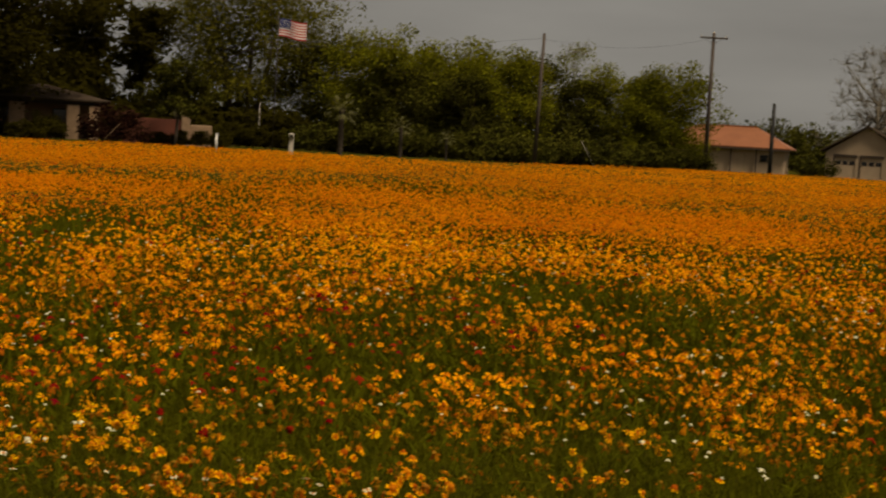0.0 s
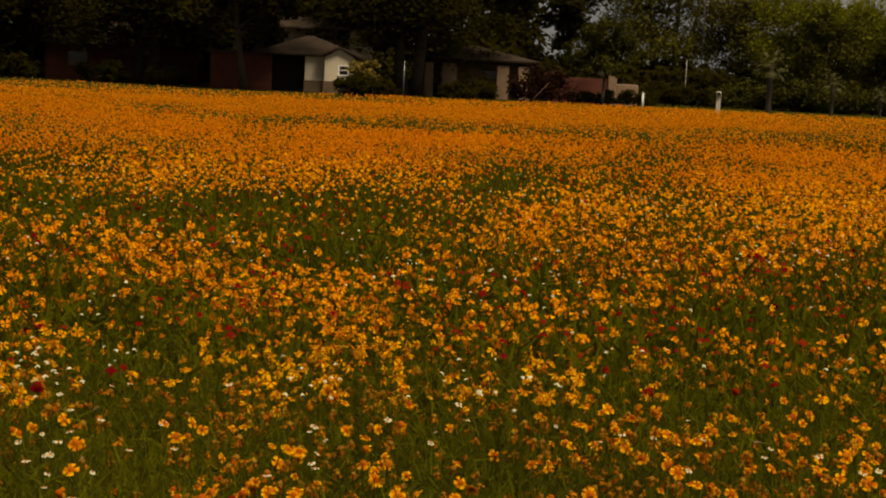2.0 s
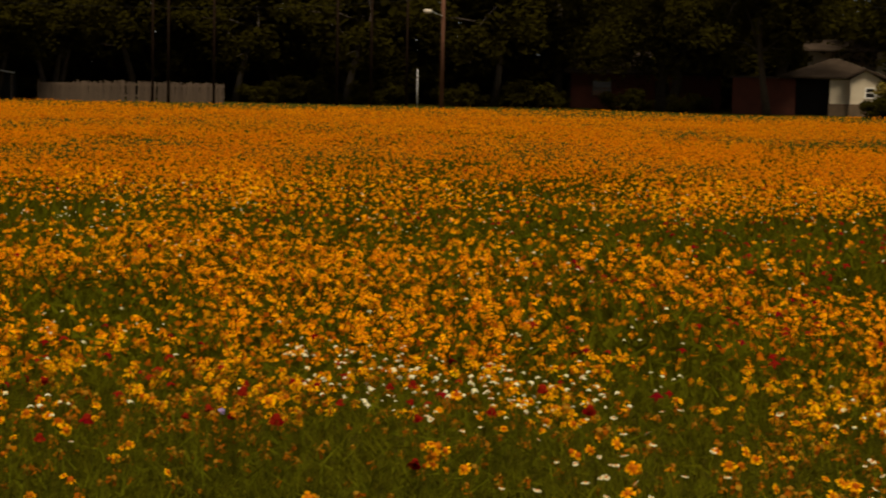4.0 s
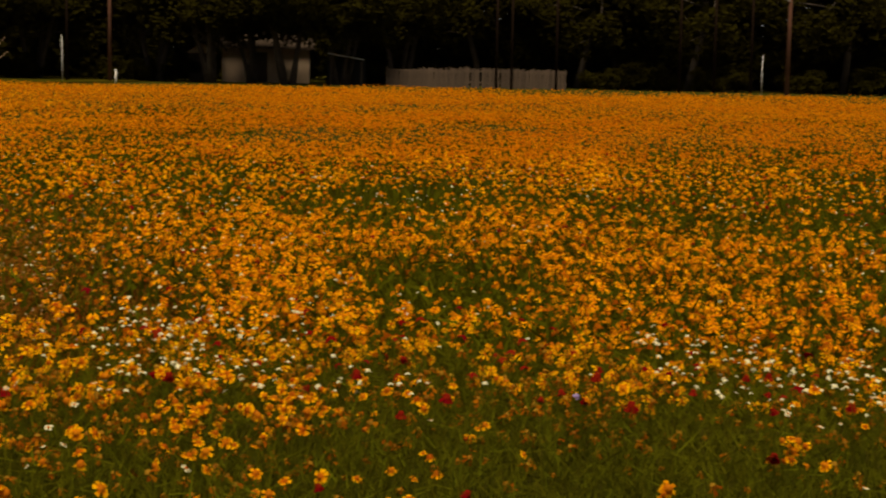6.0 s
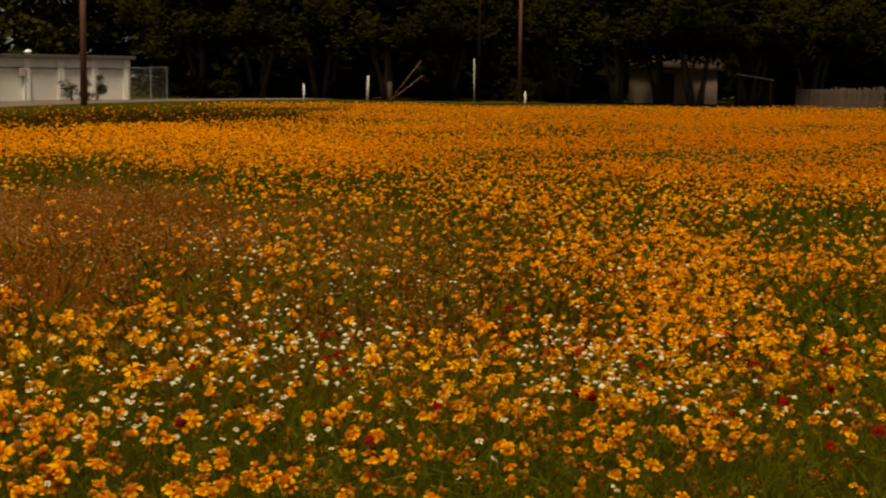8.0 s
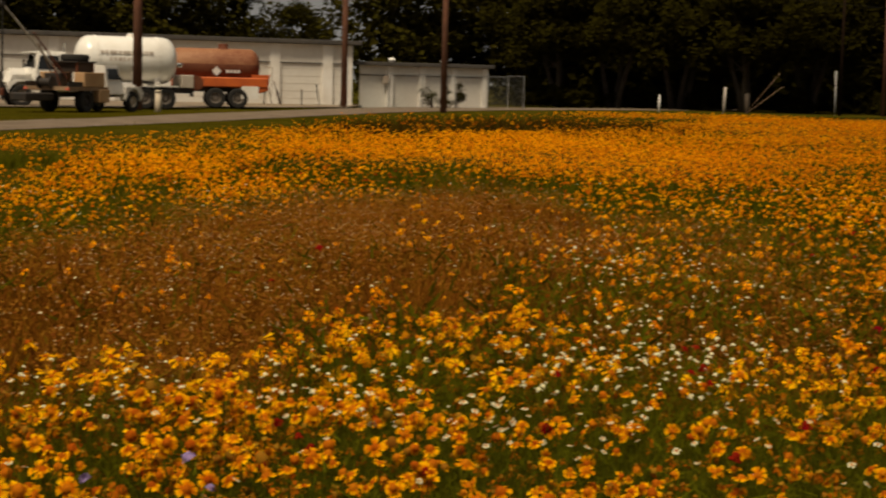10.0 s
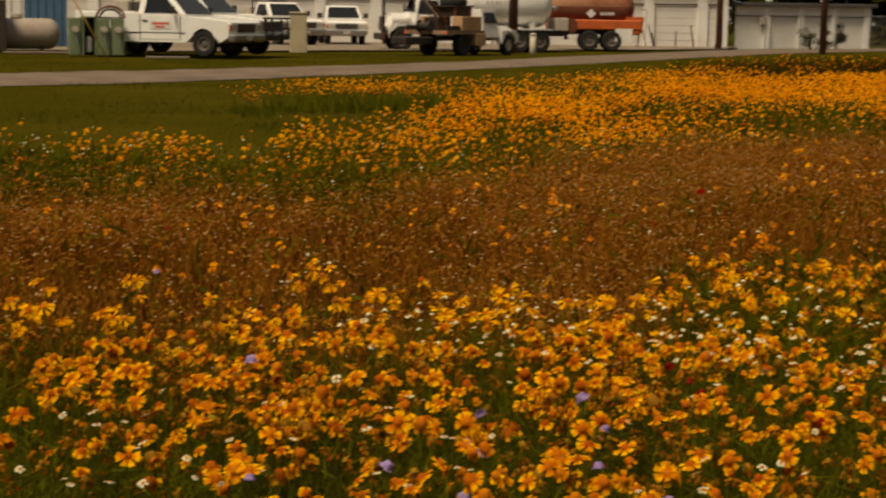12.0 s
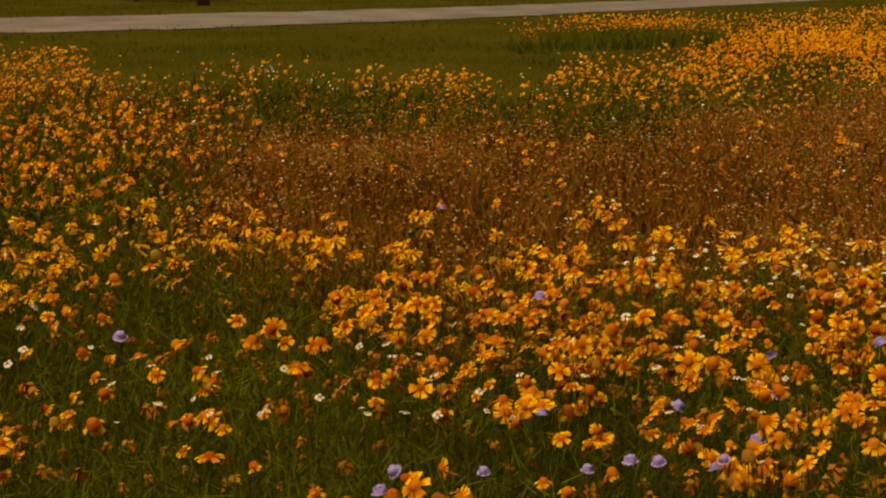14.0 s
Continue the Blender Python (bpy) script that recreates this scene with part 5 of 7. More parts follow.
# ---------------- poles, posts and cables ----------------
def pole(az, d, height, r, label, arm=0.0, lean=0.0, name="utility_pole", lean_to=0.0, wood=""):
    root = thing(name, facing(az, d) @ pose(0, 0, 0, lean_to, lean, 0), label, "pole", "utility poles" if name == "utility_pole" else "")
    part("post", tubed((0, 0, -0.4), (0, 0, height), r, r * 0.72, 10), wood or {"dead_tree": "shadebark", "wooden_post": "rubber"}.get(name, "polewood"), root, smooth=True)
    if arm:
        part("crossarm", boxed(-arm / 2, -0.06 - r, height - 0.5, arm / 2, 0.05 - r, height - 0.36, 0.01), wood or "polewood", root, at=Matrix.Rotation(0.25, 4, "Z"))
        for k in (-1, 1):
            part("brace", tubed((k * arm * 0.27, -r, height - 0.45), (0, -r, height - 1.1), 0.02, 0.02, 5), wood or "polewood", root)
            part("insulator", lathe([(0, 0), (0.05, 0), (0.07, 0.06), (0.04, 0.1), (0.05, 0.14), (0, 0.17)], 8), "silver", root, at=Matrix.Translation((k * arm * 0.43, -r, height - 0.36)))
        part("insulator", lathe([(0, 0), (0.05, 0), (0.07, 0.06), (0.04, 0.1), (0.05, 0.14), (0, 0.17)], 8), "silver", root, at=Matrix.Translation((0, 0, height)))
    return root


pole(-80.5, 126, 10.0, 0.16, "weathered grey-brown wooden utility pole at the field edge", 0, 1.0, wood="greypole")
pole(-86.4, 148, 12.3, 0.2, "wooden utility pole with a crossarm beside a shed", 2.5, wood="greypole")
pole(-88.6, 122, 5.5, 0.17, "short dark thick wooden post at the field edge", 0, 0, "wooden_post")
pole(4.42, 67.3, 9.5, 0.2, "brown wooden utility pole beside the tank trucks")
pole(-2.65, 84, 9.5, 0.17, "brown wooden utility pole before the white warehouse")
pole(-6.12, 77, 9.5, 0.16, "brown wooden utility pole by the chain-link fence")
pole(24.55, 43.0, 9.0, 0.17, "brown wooden utility pole at the road by rusty tanks")
pole(-44.37, 104, 11.0, 0.15, "brown wooden utility pole carrying a street lamp")
pole(-21.1, 105, 11.0, 0.13, "reddish-brown utility pole before the dark wood")
for az, d in ((-19.68, 104), (-43.14, 108), (-41.9, 107), (-40.72, 106), (-36.48, 104), (-34.93, 104), (-34.4, 104)):
    pole(az, d, 11.0, 0.095, "slim bare dead tree in the shade of the wood", name="dead_tree")


def stake(name, az, d, height, r, material, label, lean=0.0, z0=0.0, cap=False):
    root = thing(name, facing(az, d) @ pose(0, 0, z0, 0, lean, 0), label, "post")
    part("post", tubed((0, 0, -0.2), (0, 0, height), r, r * 0.9, 8), material, root, smooth=True)
    if cap:
        part("cap", lathe([(0, 0.03), (r * 1.15, 0), (r * 1.15, -0.04), (0, -0.04)], 8), material, root, at=Matrix.Translation((0, 0, height)))
    return root


stake("marker_pipe", -43.52, 103, 2.4, 0.02, "white_paint", "thin white marker pipe at the wood edge")
stake("marker_pipe", -19.53, 103, 2.75, 0.024, "white_paint", "thin white marker pipe beside a trunk", -0.8)
stake("marker_pipe", -61.1, 98, 2.2, 0.02, "steel", "thin grey pipe before the oak")
stake("marker_post", -13.6, 98, 1.05, 0.055, "white_paint", "short white marker post at the field edge", cap=True)
stake("fence_post", -15.8, 99, 1.6, 0.075, "silver", "weathered pale wooden fence post", 2.0)
stake("stump", -16.58, 102, 1.25, 0.15, "bark", "short cut tree stump with fallen boughs")
stake("fallen_bough", -16.58, 101.5, 3.1, 0.015, "wood", "pale bare bough leaning over the grass", 38, 0.1)
stake("fallen_bough", -16.6, 101, 2.6, 0.017, "wood", "pale bare bough lying at a slant", 52, 0.1)
stake("marker_post", -21.3, 99, 0.75, 0.055, "white_paint", "low white stub post in the flowers", cap=True)
stake("marker_post", -69.42, 100, 1.0, 0.07, "white_paint", "short white post at the field edge", cap=True)
stake("guy_guard", -82.6, 128, 2.3, 0.013, "silver", "pale guy-wire guard leaning from the ground", -29)
stake("guy_guard", -65.5, 104, 1.7, 0.012, "wood", "thin pale leaning stake before the plum bush", 42)
stake("white_pole", -70.85, 132, 3.6, 0.022, "silver", "white painted pole before the elm trunks")

root = thing("mailbox", facing(-72.0, 102), "white wooden mailbox post with a box at the field edge", "mailbox")
part("post", boxed(-0.14, -0.12, -0.1, 0.14, 0.12, 1.0, 0.02), "silver", root)
part("box", boxed(-0.16, -0.26, 1.0, 0.16, 0.2, 1.28, 0.05), "silver", root)
# near-black panel painted for the unlit hole in the box
part("door", boxed(-0.11, -0.28, 1.05, 0.11, -0.263, 1.22, 0.005), "dark", root)

root = thing("flagpole", facing(-71.35, 122), "tall thin grey metal flagpole flying a flag", "flagpole")
part("pole", tubed((0, 0, -0.2), (0, 0, 10.0), 0.045, 0.03, 8), "darksteel", root, smooth=True)
part("finial", lathe([(0, -0.1), (0.06, -0.06), (0.09, 0), (0.06, 0.06), (0, 0.1)], 10), "chrome", root, at=Matrix.Translation((0, 0, 10.08)), smooth=True)
flag = thing("flag", facing(-71.35, 122) @ Matrix.Translation((0.08, -0.05, 8.35)), "national flag with red and white stripes and a blue canton", "flag")


def cloth(x0, x1, z0, z1, lift=0.0, n=14):
    bm = bmesh.new()
    cols = []
    for i in range(n + 1):
        x = x0 + (x1 - x0) * i / n
        sag = -0.13 * x + 0.05 * sin(3.4 * x)
        y = 0.12 * sin(3.6 * x + 0.4) * min(1, x) + lift
        cols.append([bm.verts.new((x, y + dy, z + sag)) for z in (z0, z1) for dy in (0, 0.006)])
    for a, b in zip(cols, cols[1:]):
        for p, q in ((0, 2), (3, 1), (1, 0), (2, 3)):
            bm.faces.new((a[p], b[p], b[q], a[q]))
    bm.faces.new((cols[0][0], cols[0][1], cols[0][3], cols[0][2]))
    bm.faces.new((cols[-1][0], cols[-1][2], cols[-1][3], cols[-1][1]))
    return bm


for k in range(13):
    z0 = 1.3 * (12 - k) / 13
    part("stripe", cloth(0, 2.0, z0, z0 + 0.1), "flag_red" if k % 2 == 0 else "flag_white", flag)
part("canton", cloth(0, 0.82, 1.3 * 6 / 13, 1.3, -0.012), "flag_blue", flag)
for i in range(5):
    for j in range(4):
        sx, sz = 0.1 + 0.155 * i, 0.68 + 0.15 * j
        part("star", boxed(sx - 0.028, -0.004, sz - 0.028, sx + 0.028, 0.0, sz + 0.028), "flag_white", flag, at=Matrix.Translation((0, 0.12 * sin(3.6 * sx + 0.4) * min(1, sx) - 0.02, -0.13 * sx + 0.05 * sin(3.4 * sx))))

# street lamp on its bracket
root = thing("street_lamp", facing(-44.37, 103.85), "street lamp with a pale head on a bracket arm", "street lamp")
part("bracket", tubed((0, -0.02, 5.75), (-0.75, -0.3, 6.0), 0.03, 0.03, 6), "steel", root)
part("head", lathe([(0, 0), (0.12, 0.03), (0.16, 0.12), (0.12, 0.5), (0, 0.56)], 12, "X"), "silver", root, at=Matrix.Translation((-1.25, -0.32, 6.0)), smooth=True)


def cable(a, b, sag, label):
    """A hanging cable as a thin bent tube."""
    a, b = Vector(a), Vector(b)
    pts = [a.lerp(b, k / 16) - Vector((0, 0, sag * 4 * (k / 16) * (1 - k / 16))) for k in range(17)]
    ob = new("overhead_cable", mesh_of("overhead_cable", limb_of(pts, [0.009] * 17, 4), "dark"))
    return tagged(ob, label, "cable", "overhead cables")


cable(spot(-86.4, 148, 11.9), spot(-80.5, 126, 9.6), 0.8, "thin dark overhead cable between wooden poles")
cable(spot(-80.5, 126, 9.6), spot(-44.37, 104, 9.0), 2.6, "long thin dark overhead cable along the wood")
cable(spot(-44.37, 104, 6.9), spot(-6.12, 77, 7.4), 2.0, "dark overhead cable before the wood")

# ---------------- houses and sheds ----------------
def wall_with(bm, x0, x1, z0, z1, y0, y1, holes):
    """A wall slab along x with rectangular openings through it."""
    xs = sorted({x0, x1, *[h[0] for h in holes], *[h[1] for h in holes]})
    for a, b in zip(xs, xs[1:]):
        spans = sorted([(h[2], h[3]) for h in holes if h[0] < (a + b) / 2 < h[1]])
        z = z0
        for lo, hi in spans:
            if lo > z:
                box(bm, a, y0, z, b, y1, lo)
            z = hi
        if z < z1:
            box(bm, a, y0, z, b, y1, z1)
    bmesh.ops.remove_doubles(bm, verts=bm.verts[:], dist=0.001)
    return bm


def gable_roof(x0, x1, y0, y1, z, rise, over=0.4, thick=0.14, along="x"):
    """A roof of two pitched slabs, with its ridge along x or y."""
    bm = bmesh.new()
    x0, x1, y0, y1 = x0 - over, x1 + over, y0 - over, y1 + over
    if along == "x":
        m = (y0 + y1) / 2
        lines = [[(x, y0, z), (x, m, z + rise), (x, y1, z)] for x in (x0, x1)]
    else:
        m = (x0 + x1) / 2
        lines = [[(x0, y, z), (m, y, z + rise), (x1, y, z)] for y in (y0, y1)]
    low = [[bm.verts.new(p) for p in ln] for ln in lines]
    high = [[bm.verts.new((p[0], p[1], p[2] + thick)) for p in ln] for ln in lines]
    for k in range(2):
        bm.faces.new((low[0][k], low[1][k], low[1][k + 1], low[0][k + 1]))
        bm.faces.new((high[0][k], high[0][k + 1], high[1][k + 1], high[1][k]))
        for e in (0, 1):
            bm.faces.new((low[e][k], low[e][k + 1], high[e][k + 1], high[e][k]))
    for k in (0, 2):
        bm.faces.new((low[0][k], high[0][k], high[1][k], low[1][k]))
    return bm


def hip_roof(x0, x1, y0, y1, z, rise, over=0.4):
    bm = bmesh.new()
    x0, x1, y0, y1 = x0 - over, x1 + over, y0 - over, y1 + over
    half, m = min(y1 - y0, x1 - x0) / 2, (y0 + y1) / 2
    base = [bm.verts.new(p) for p in ((x0, y0, z), (x1, y0, z), (x1, y1, z), (x0, y1, z))]
    edge = [bm.verts.new((v.co.x, v.co.y, z + 0.12)) for v in base]
    a, b = bm.verts.new((x0 + half, m, z + rise)), bm.verts.new((x1 - half, m, z + rise))
    bm.faces.new(base[::-1])
    for i in range(4):
        bm.faces.new((base[i], base[(i + 1) % 4], edge[(i + 1) % 4], edge[i]))
    bm.faces.new((edge[0], edge[1], b, a))
    bm.faces.new((edge[1], edge[2], b))
    bm.faces.new((edge[2], edge[3], a, b))
    bm.faces.new((edge[3], edge[0], a))
    return bm


def gable_wall(x0, x1, z0, z1, peak, y0, y1):
    return side_prism([(x0, z0), (x1, z0), (x1, z1), ((x0 + x1) / 2, peak), (x0, z1)], y0, y1)


def add_window(root, x0, x1, z0, z1, y, frame_mat="white_paint", bars=1):
    w = part("window", boxed(x0, y + 0.05, z0, x1, y + 0.09, z1), "glass", root)
    for a, b, c, d in ((x0 - 0.05, x1 + 0.05, z1 - 0.03, z1 + 0.05), (x0 - 0.05, x0 + 0.03, z0, z1 - 0.03), (x1 - 0.03, x1 + 0.05, z0, z1 - 0.03)):
        part("frame", boxed(a, y - 0.03, c, b, y + 0.045, d), frame_mat, w)
    part("sill", boxed(x0 - 0.1, y - 0.08, z0 - 0.07, x1 + 0.1, y + 0.045, z0), frame_mat, w)
    for k in range(bars):
        zc = z0 + (z1 - z0) * (k + 1) / (bars + 1)
        part("bar", boxed(x0 + 0.03, y - 0.01, zc - 0.02, x1 - 0.03, y + 0.046, zc + 0.02), frame_mat, w)
    return w


# cream bungalow
h = thing("bungalow", facing(-58.0, 107), "cream stucco bungalow with brown shingle roof among oaks", "house")
part("wall", wall_with(bmesh.new(), 0.62, 2.5, 0.75, 2.3, 0, 0.25, [(1.55, 2.15, 1.2, 1.78)]), "stucco", h)
part("gable", gable_wall(0.62, 2.5, 2.3, 2.31, 2.85, 0, 0.25), "stucco", h)
part("plinth", boxed(0.54, -0.07, -0.1, 2.58, 0.27, 0.75), "fieldstone", h, "dark stone-faced lower wall")
add_window(h, 1.55, 2.15, 1.2, 1.78, 0.02, "white_paint", 1)
part("porch_wall", boxed(-0.65, 0.7, 0.75, 0.62, 0.95, 2.3), "stucco", h)
part("porch_plinth", boxed(-0.7, 0.62, -0.1, 0.54, 0.97, 0.75), "fieldstone", h)
# the porch's shade is painted as this wall's near-black colour
part("side_wall", boxed(-2.8, 2.2, -0.1, -0.65, 2.45, 2.3), "dark", h, "porch wall with its shade put into a near-black colour")
part("wall", boxed(-6.8, 1.2, -0.1, -2.8, 1.45, 2.3), "brick", h, "red brick wall")
part("roof", gable_roof(0.5, 2.6, 0, 5, 2.3, 0.6, 0.3, 0.12, "y"), "shingle", h)
part("roof", hip_roof(-3.4, 2.6, 0.9, 6.5, 2.35, 1.35, 0.5), "shingle", h)
# made-up flat slab, dark in colour because the wing roof is lost in shade
part("roof", boxed(-7.0, 1.0, 2.3, -3.95, 7, 2.42), "darkwood", h, "low flat slab, dark in colour for the shaded wing roof")
part("upper_wall", boxed(2.3, 6.2, 2.3, 3.9, 8.6, 4.2), "stucco", h)
part("upper_roof", gable_roof(-2.2, 3.9, 6.0, 9.0, 4.2, 0.7, 0.3, 0.12, "x"), "shingle", h)
part("rear_wall", boxed(-2.2, 8.6, -0.1, 2.5, 8.85, 4.2), "stucco", h)

# brick house with piers
h = thing("brick_house", facing(-63.68, 117), "low tan stone house with arched porch piers and hip roof", "house")
part("wall", wall_with(bmesh.new(), -4.6, 3.6, -0.1, 2.6, 1.8, 2.05, [(-3.2, -1.8, 0.9, 2.0), (0.4, 1.8, 0.9, 2.0)]), "stone", h)
add_window(h, -3.2, -1.8, 0.9, 2.0, 1.82, "darkwood")
add_window(h, 0.4, 1.8, 0.9, 2.0, 1.82, "darkwood")
for px, half in ((-3.5, 0.3), (-2.06, 0.52), (1.74, 0.42), (3.2, 0.38)):
    part("pier", boxed(px - half, -0.5, -0.1, px + half, 0.3, 2.35, 0.03), "stone", h, "tan stone porch pier")
part("beam", boxed(-4.7, -0.1, 2.35, 3.7, 0.4, 2.62), "darkwood", h)
part("roof", hip_roof(-4.8, 3.8, -0.2, 8, 2.62, 1.15, 0.5), "shingle", h)
part("rear_wall", boxed(-4.6, 7.6, -0.1, 3.6, 7.85, 2.6), "stone", h)

garden = thing("garden_wall", facing(-67.4, 115), "red brick garden wall ending in a rough stone pier", "wall")
part("wall", boxed(-2.4, 0, -0.1, 1.6, 0.3, 1.75, 0.02), "brick", garden)
part("pier", boxed(1.6, -0.15, -0.1, 2.2, 0.45, 2.0, 0.04), "stone", garden, "rough tan stone pier")
part("stone_wall", boxed(2.2, 0, -0.1, 3.7, 0.35, 1.45, 0.05), "stone", garden, "low tan stone wall")

h = thing("brick_cottage", facing(-51.2, 122), "dark red brick cottage in deep tree shade", "house")
part("wall", wall_with(bmesh.new(), -5, 6, -0.1, 2.5, 0, 0.25, [(-3.4, -2.0, 0.9, 2.0), (1.2, 2.2, 0, 2.05)]), "brick", h)
add_window(h, -3.4, -2.0, 0.9, 2.0, 0.02, "darkwood")
part("door", boxed(1.2, 0.08, 0, 2.2, 0.14, 2.05), "darkwood", h)
part("roof", gable_roof(-5, 6, 0, 7, 2.5, 1.7, 0.5, 0.14, "x"), "shingle", h)
part("rear_wall", boxed(-5, 6.7, -0.1, 6, 6.95, 2.5), "brick", h)

h = thing("stucco_house", facing(-26.5, 114), "tan stucco house behind crooked oak trunks", "house")
part("wall", wall_with(bmesh.new(), -3.2, 2.8, -0.1, 2.3, 0, 0.25, [(-1.0, -0.1, 0, 2.05)]), "tanwall", h)
part("door", boxed(-1.0, 0.08, 0, -0.1, 0.14, 2.05), "darkwood", h)
part("roof", gable_roof(-3.2, 2.8, 0, 7, 2.3, 1.6, 0.4, 0.14, "x"), "shingle", h)
part("rear_wall", boxed(-3.2, 6.7, -0.1, 2.8, 6.95, 2.3), "tanwall", h)
h = thing("garden_shed", facing(-24.2, 113), "small pale gabled garden shed under the oaks", "shed")
part("wall", boxed(-0.9, 0, -0.1, 0.9, 1.8, 1.9), "darkwood", h)
part("gable", gable_wall(-1.0, 1.0, 1.9, 1.95, 2.6, -0.05, 1.85), "tanwall", h)
part("roof", gable_roof(-1, 1, 0, 1.8, 2.0, 0.7, 0.2, 0.08, "y"), "shingle", h)
h = thing("lean_to", facing(-29.18, 107), "dark lean-to with a pale sloping roof edge", "shed")
for px in (-1.0, 1.0):
    part("post", boxed(px - 0.06, -0.06, -0.1, px + 0.06, 0.06, 1.75 - 0.17 * px), "bark", h)
part("roof", boxed(-1.2, -0.3, 0, 1.2, 2.2, 0.07, 0.01, Matrix.Translation((0, 0, 1.8)) @ Matrix.Rotation(0.155, 4, "Y")), "steel", h)
part("back", boxed(-1.3, 2.0, -0.1, 1.3, 2.1, 1.55), "dark", h)

# plank fence
f0, f1 = Vector(spot(-30.6, 107)), Vector(spot(-36.85, 108))
fence = thing("plank_fence", Matrix.Translation(f0) @ Matrix.Rotation(math.atan2(f1.y - f0.y, f1.x - f0.x), 4, "Z"), "weathered grey plank fence at the wood edge", "fence")
PLANK = [mesh_of("board", boxed(-0.066, -0.012, -0.05, 0.066, 0.012, h0, 0.006), "fence") for h0 in (1.16, 1.25, 1.30, 1.20)]
run = (f1 - f0).length
k, u = 0, 0.0
while u < run:
    ob = new("board", PLANK[random.randrange(4)])
    ob.parent = fence
    ob.matrix_basis = pose(u, random.uniform(-0.02, 0.02), random.uniform(-0.05, 0.05) - 0.22 * max(0, 1 - u / 4.0), 0, random.uniform(-1.5, 1.5), 0)
    u += 0.143 if random.random() > 0.05 else 0.26
for zz in (0.35, 1.05):
    part("rail", boxed(0, 0.03, zz - 0.05, run, 0.08, zz + 0.05), "fence", fence)
u = 0.0
while u < run:
    part("post", boxed(u - 0.05, 0.03, -0.3, u + 0.05, 0.13, 1.3), "fence", fence)
    u += 2.4

# orange-roofed shed and garage in the east
h = thing("orange_shed", facing(-87.6, 172, -6), "tan shed with an orange metal roof and wide doors", "shed")
part("wall", wall_with(bmesh.new(), -8.3, 4.4, -0.1, 2.5, 0, 0.25, [(-0.5, 1.3, 0, 2.0), (2.0, 2.7, 1.2, 1.8)]), "tanwall", h)
part("door", boxed(-0.5, 0.06, 0, 0.38, 0.12, 2.0), "tanwall", h)
part("door", boxed(0.42, 0.06, 0, 1.3, 0.12, 2.0), "tanwall", h)
add_window(h, 2.0, 2.7, 1.2, 1.8, 0.02, "darkwood", 0)
for px in (-3.2, -1.0, 1.6):
    part("post", boxed(px - 0.08, -0.42, -0.1, px + 0.08, -0.28, 2.35), "darkwood", h)
part("fascia", boxed(-8.9, -0.56, 2.3, 5.05, -0.46, 2.5), "darkwood", h)
part("roof", hip_roof(-8.4, 4.5, 0.1, 6.9, 2.5, 2.25, 0.55), "redroof", h)
part("ridge_cap", boxed(-4.9, 3.35, 4.70, 1.0, 3.65, 4.82), "redroof", h)
for px in (-8.3, 4.2):
    part("side_wall", boxed(px, 0.25, -0.1, px + 0.2, 6.3, 2.5), "tanwall", h)

h = thing("garage", facing(-91.7, 176, -4), "tan gabled garage with two dark-framed doors", "garage")
part("wall", wall_with(bmesh.new(), -3.9, 4.4, -0.1, 2.6, 0, 0.25, [(-2.9, -0.8, 0, 2.15), (-0.25, 1.9, 0, 2.15)]), "tanwall", h)
part("gable", gable_wall(-3.9, 4.4, 2.6, 2.62, 5.3, 0, 0.25), "tanwall", h)
for a, b in ((-2.9, -0.8), (-0.25, 1.9)):
    dr = part("garage_door", boxed(a, 0.1, 0, b, 0.16, 2.15), "tanwall", h)
    part("frame", boxed(a - 0.18, -0.05, 2.15, b + 0.18, 0.08, 2.42), "darkwood", dr)
    part("frame", boxed(a - 0.18, -0.05, 0, a, 0.08, 2.15), "darkwood", dr)
    for c in range(3):
        w = (b - a) / 3
        part("pane", boxed(a + c * w + 0.08, 0.08, 1.35, a + (c + 1) * w - 0.08, 0.098, 1.75), "glass", dr)
part("roof", gable_roof(-3.9, 4.4, 0, 9, 2.6, 2.75, 0.55, 0.16, "y"), "shingle", h)
part("rear_wall", boxed(-3.9, 8.7, -0.1, 4.4, 8.95, 2.6), "tanwall", h)

h = thing("parked_car", facing(-84.3, 150, 20), "small pale car half hidden under trees", "car")
part("body", side_prism([(-2.1, 0.3), (2.1, 0.3), (2.1, 0.75), (1.2, 0.9), (-1.9, 0.95)], -0.85, 0.85, 0, 0.06), "car_white", h)
part("cabin", side_prism([(-1.5, 0.93), (0.9, 0.9), (0.3, 1.4), (-1.1, 1.42)], -0.75, 0.75, 0, 0.08), "glass", h)


# ---------------- the white warehouse and the yard ----------------
W0, W1 = Vector((4.5, 90.0, 0)), Vector((-41.0, 79.5, 0))
wm = Matrix.Translation(W0) @ Matrix.Rotation(math.atan2(W1.y - W0.y, W1.x - W0.x), 4, "Z")
LENGTH, EAVE = (W1 - W0).length, 3.36
wh = thing("warehouse", wm, "long white storage warehouse with pilasters and roll-up doors", "warehouse")
BAY = LENGTH / 16
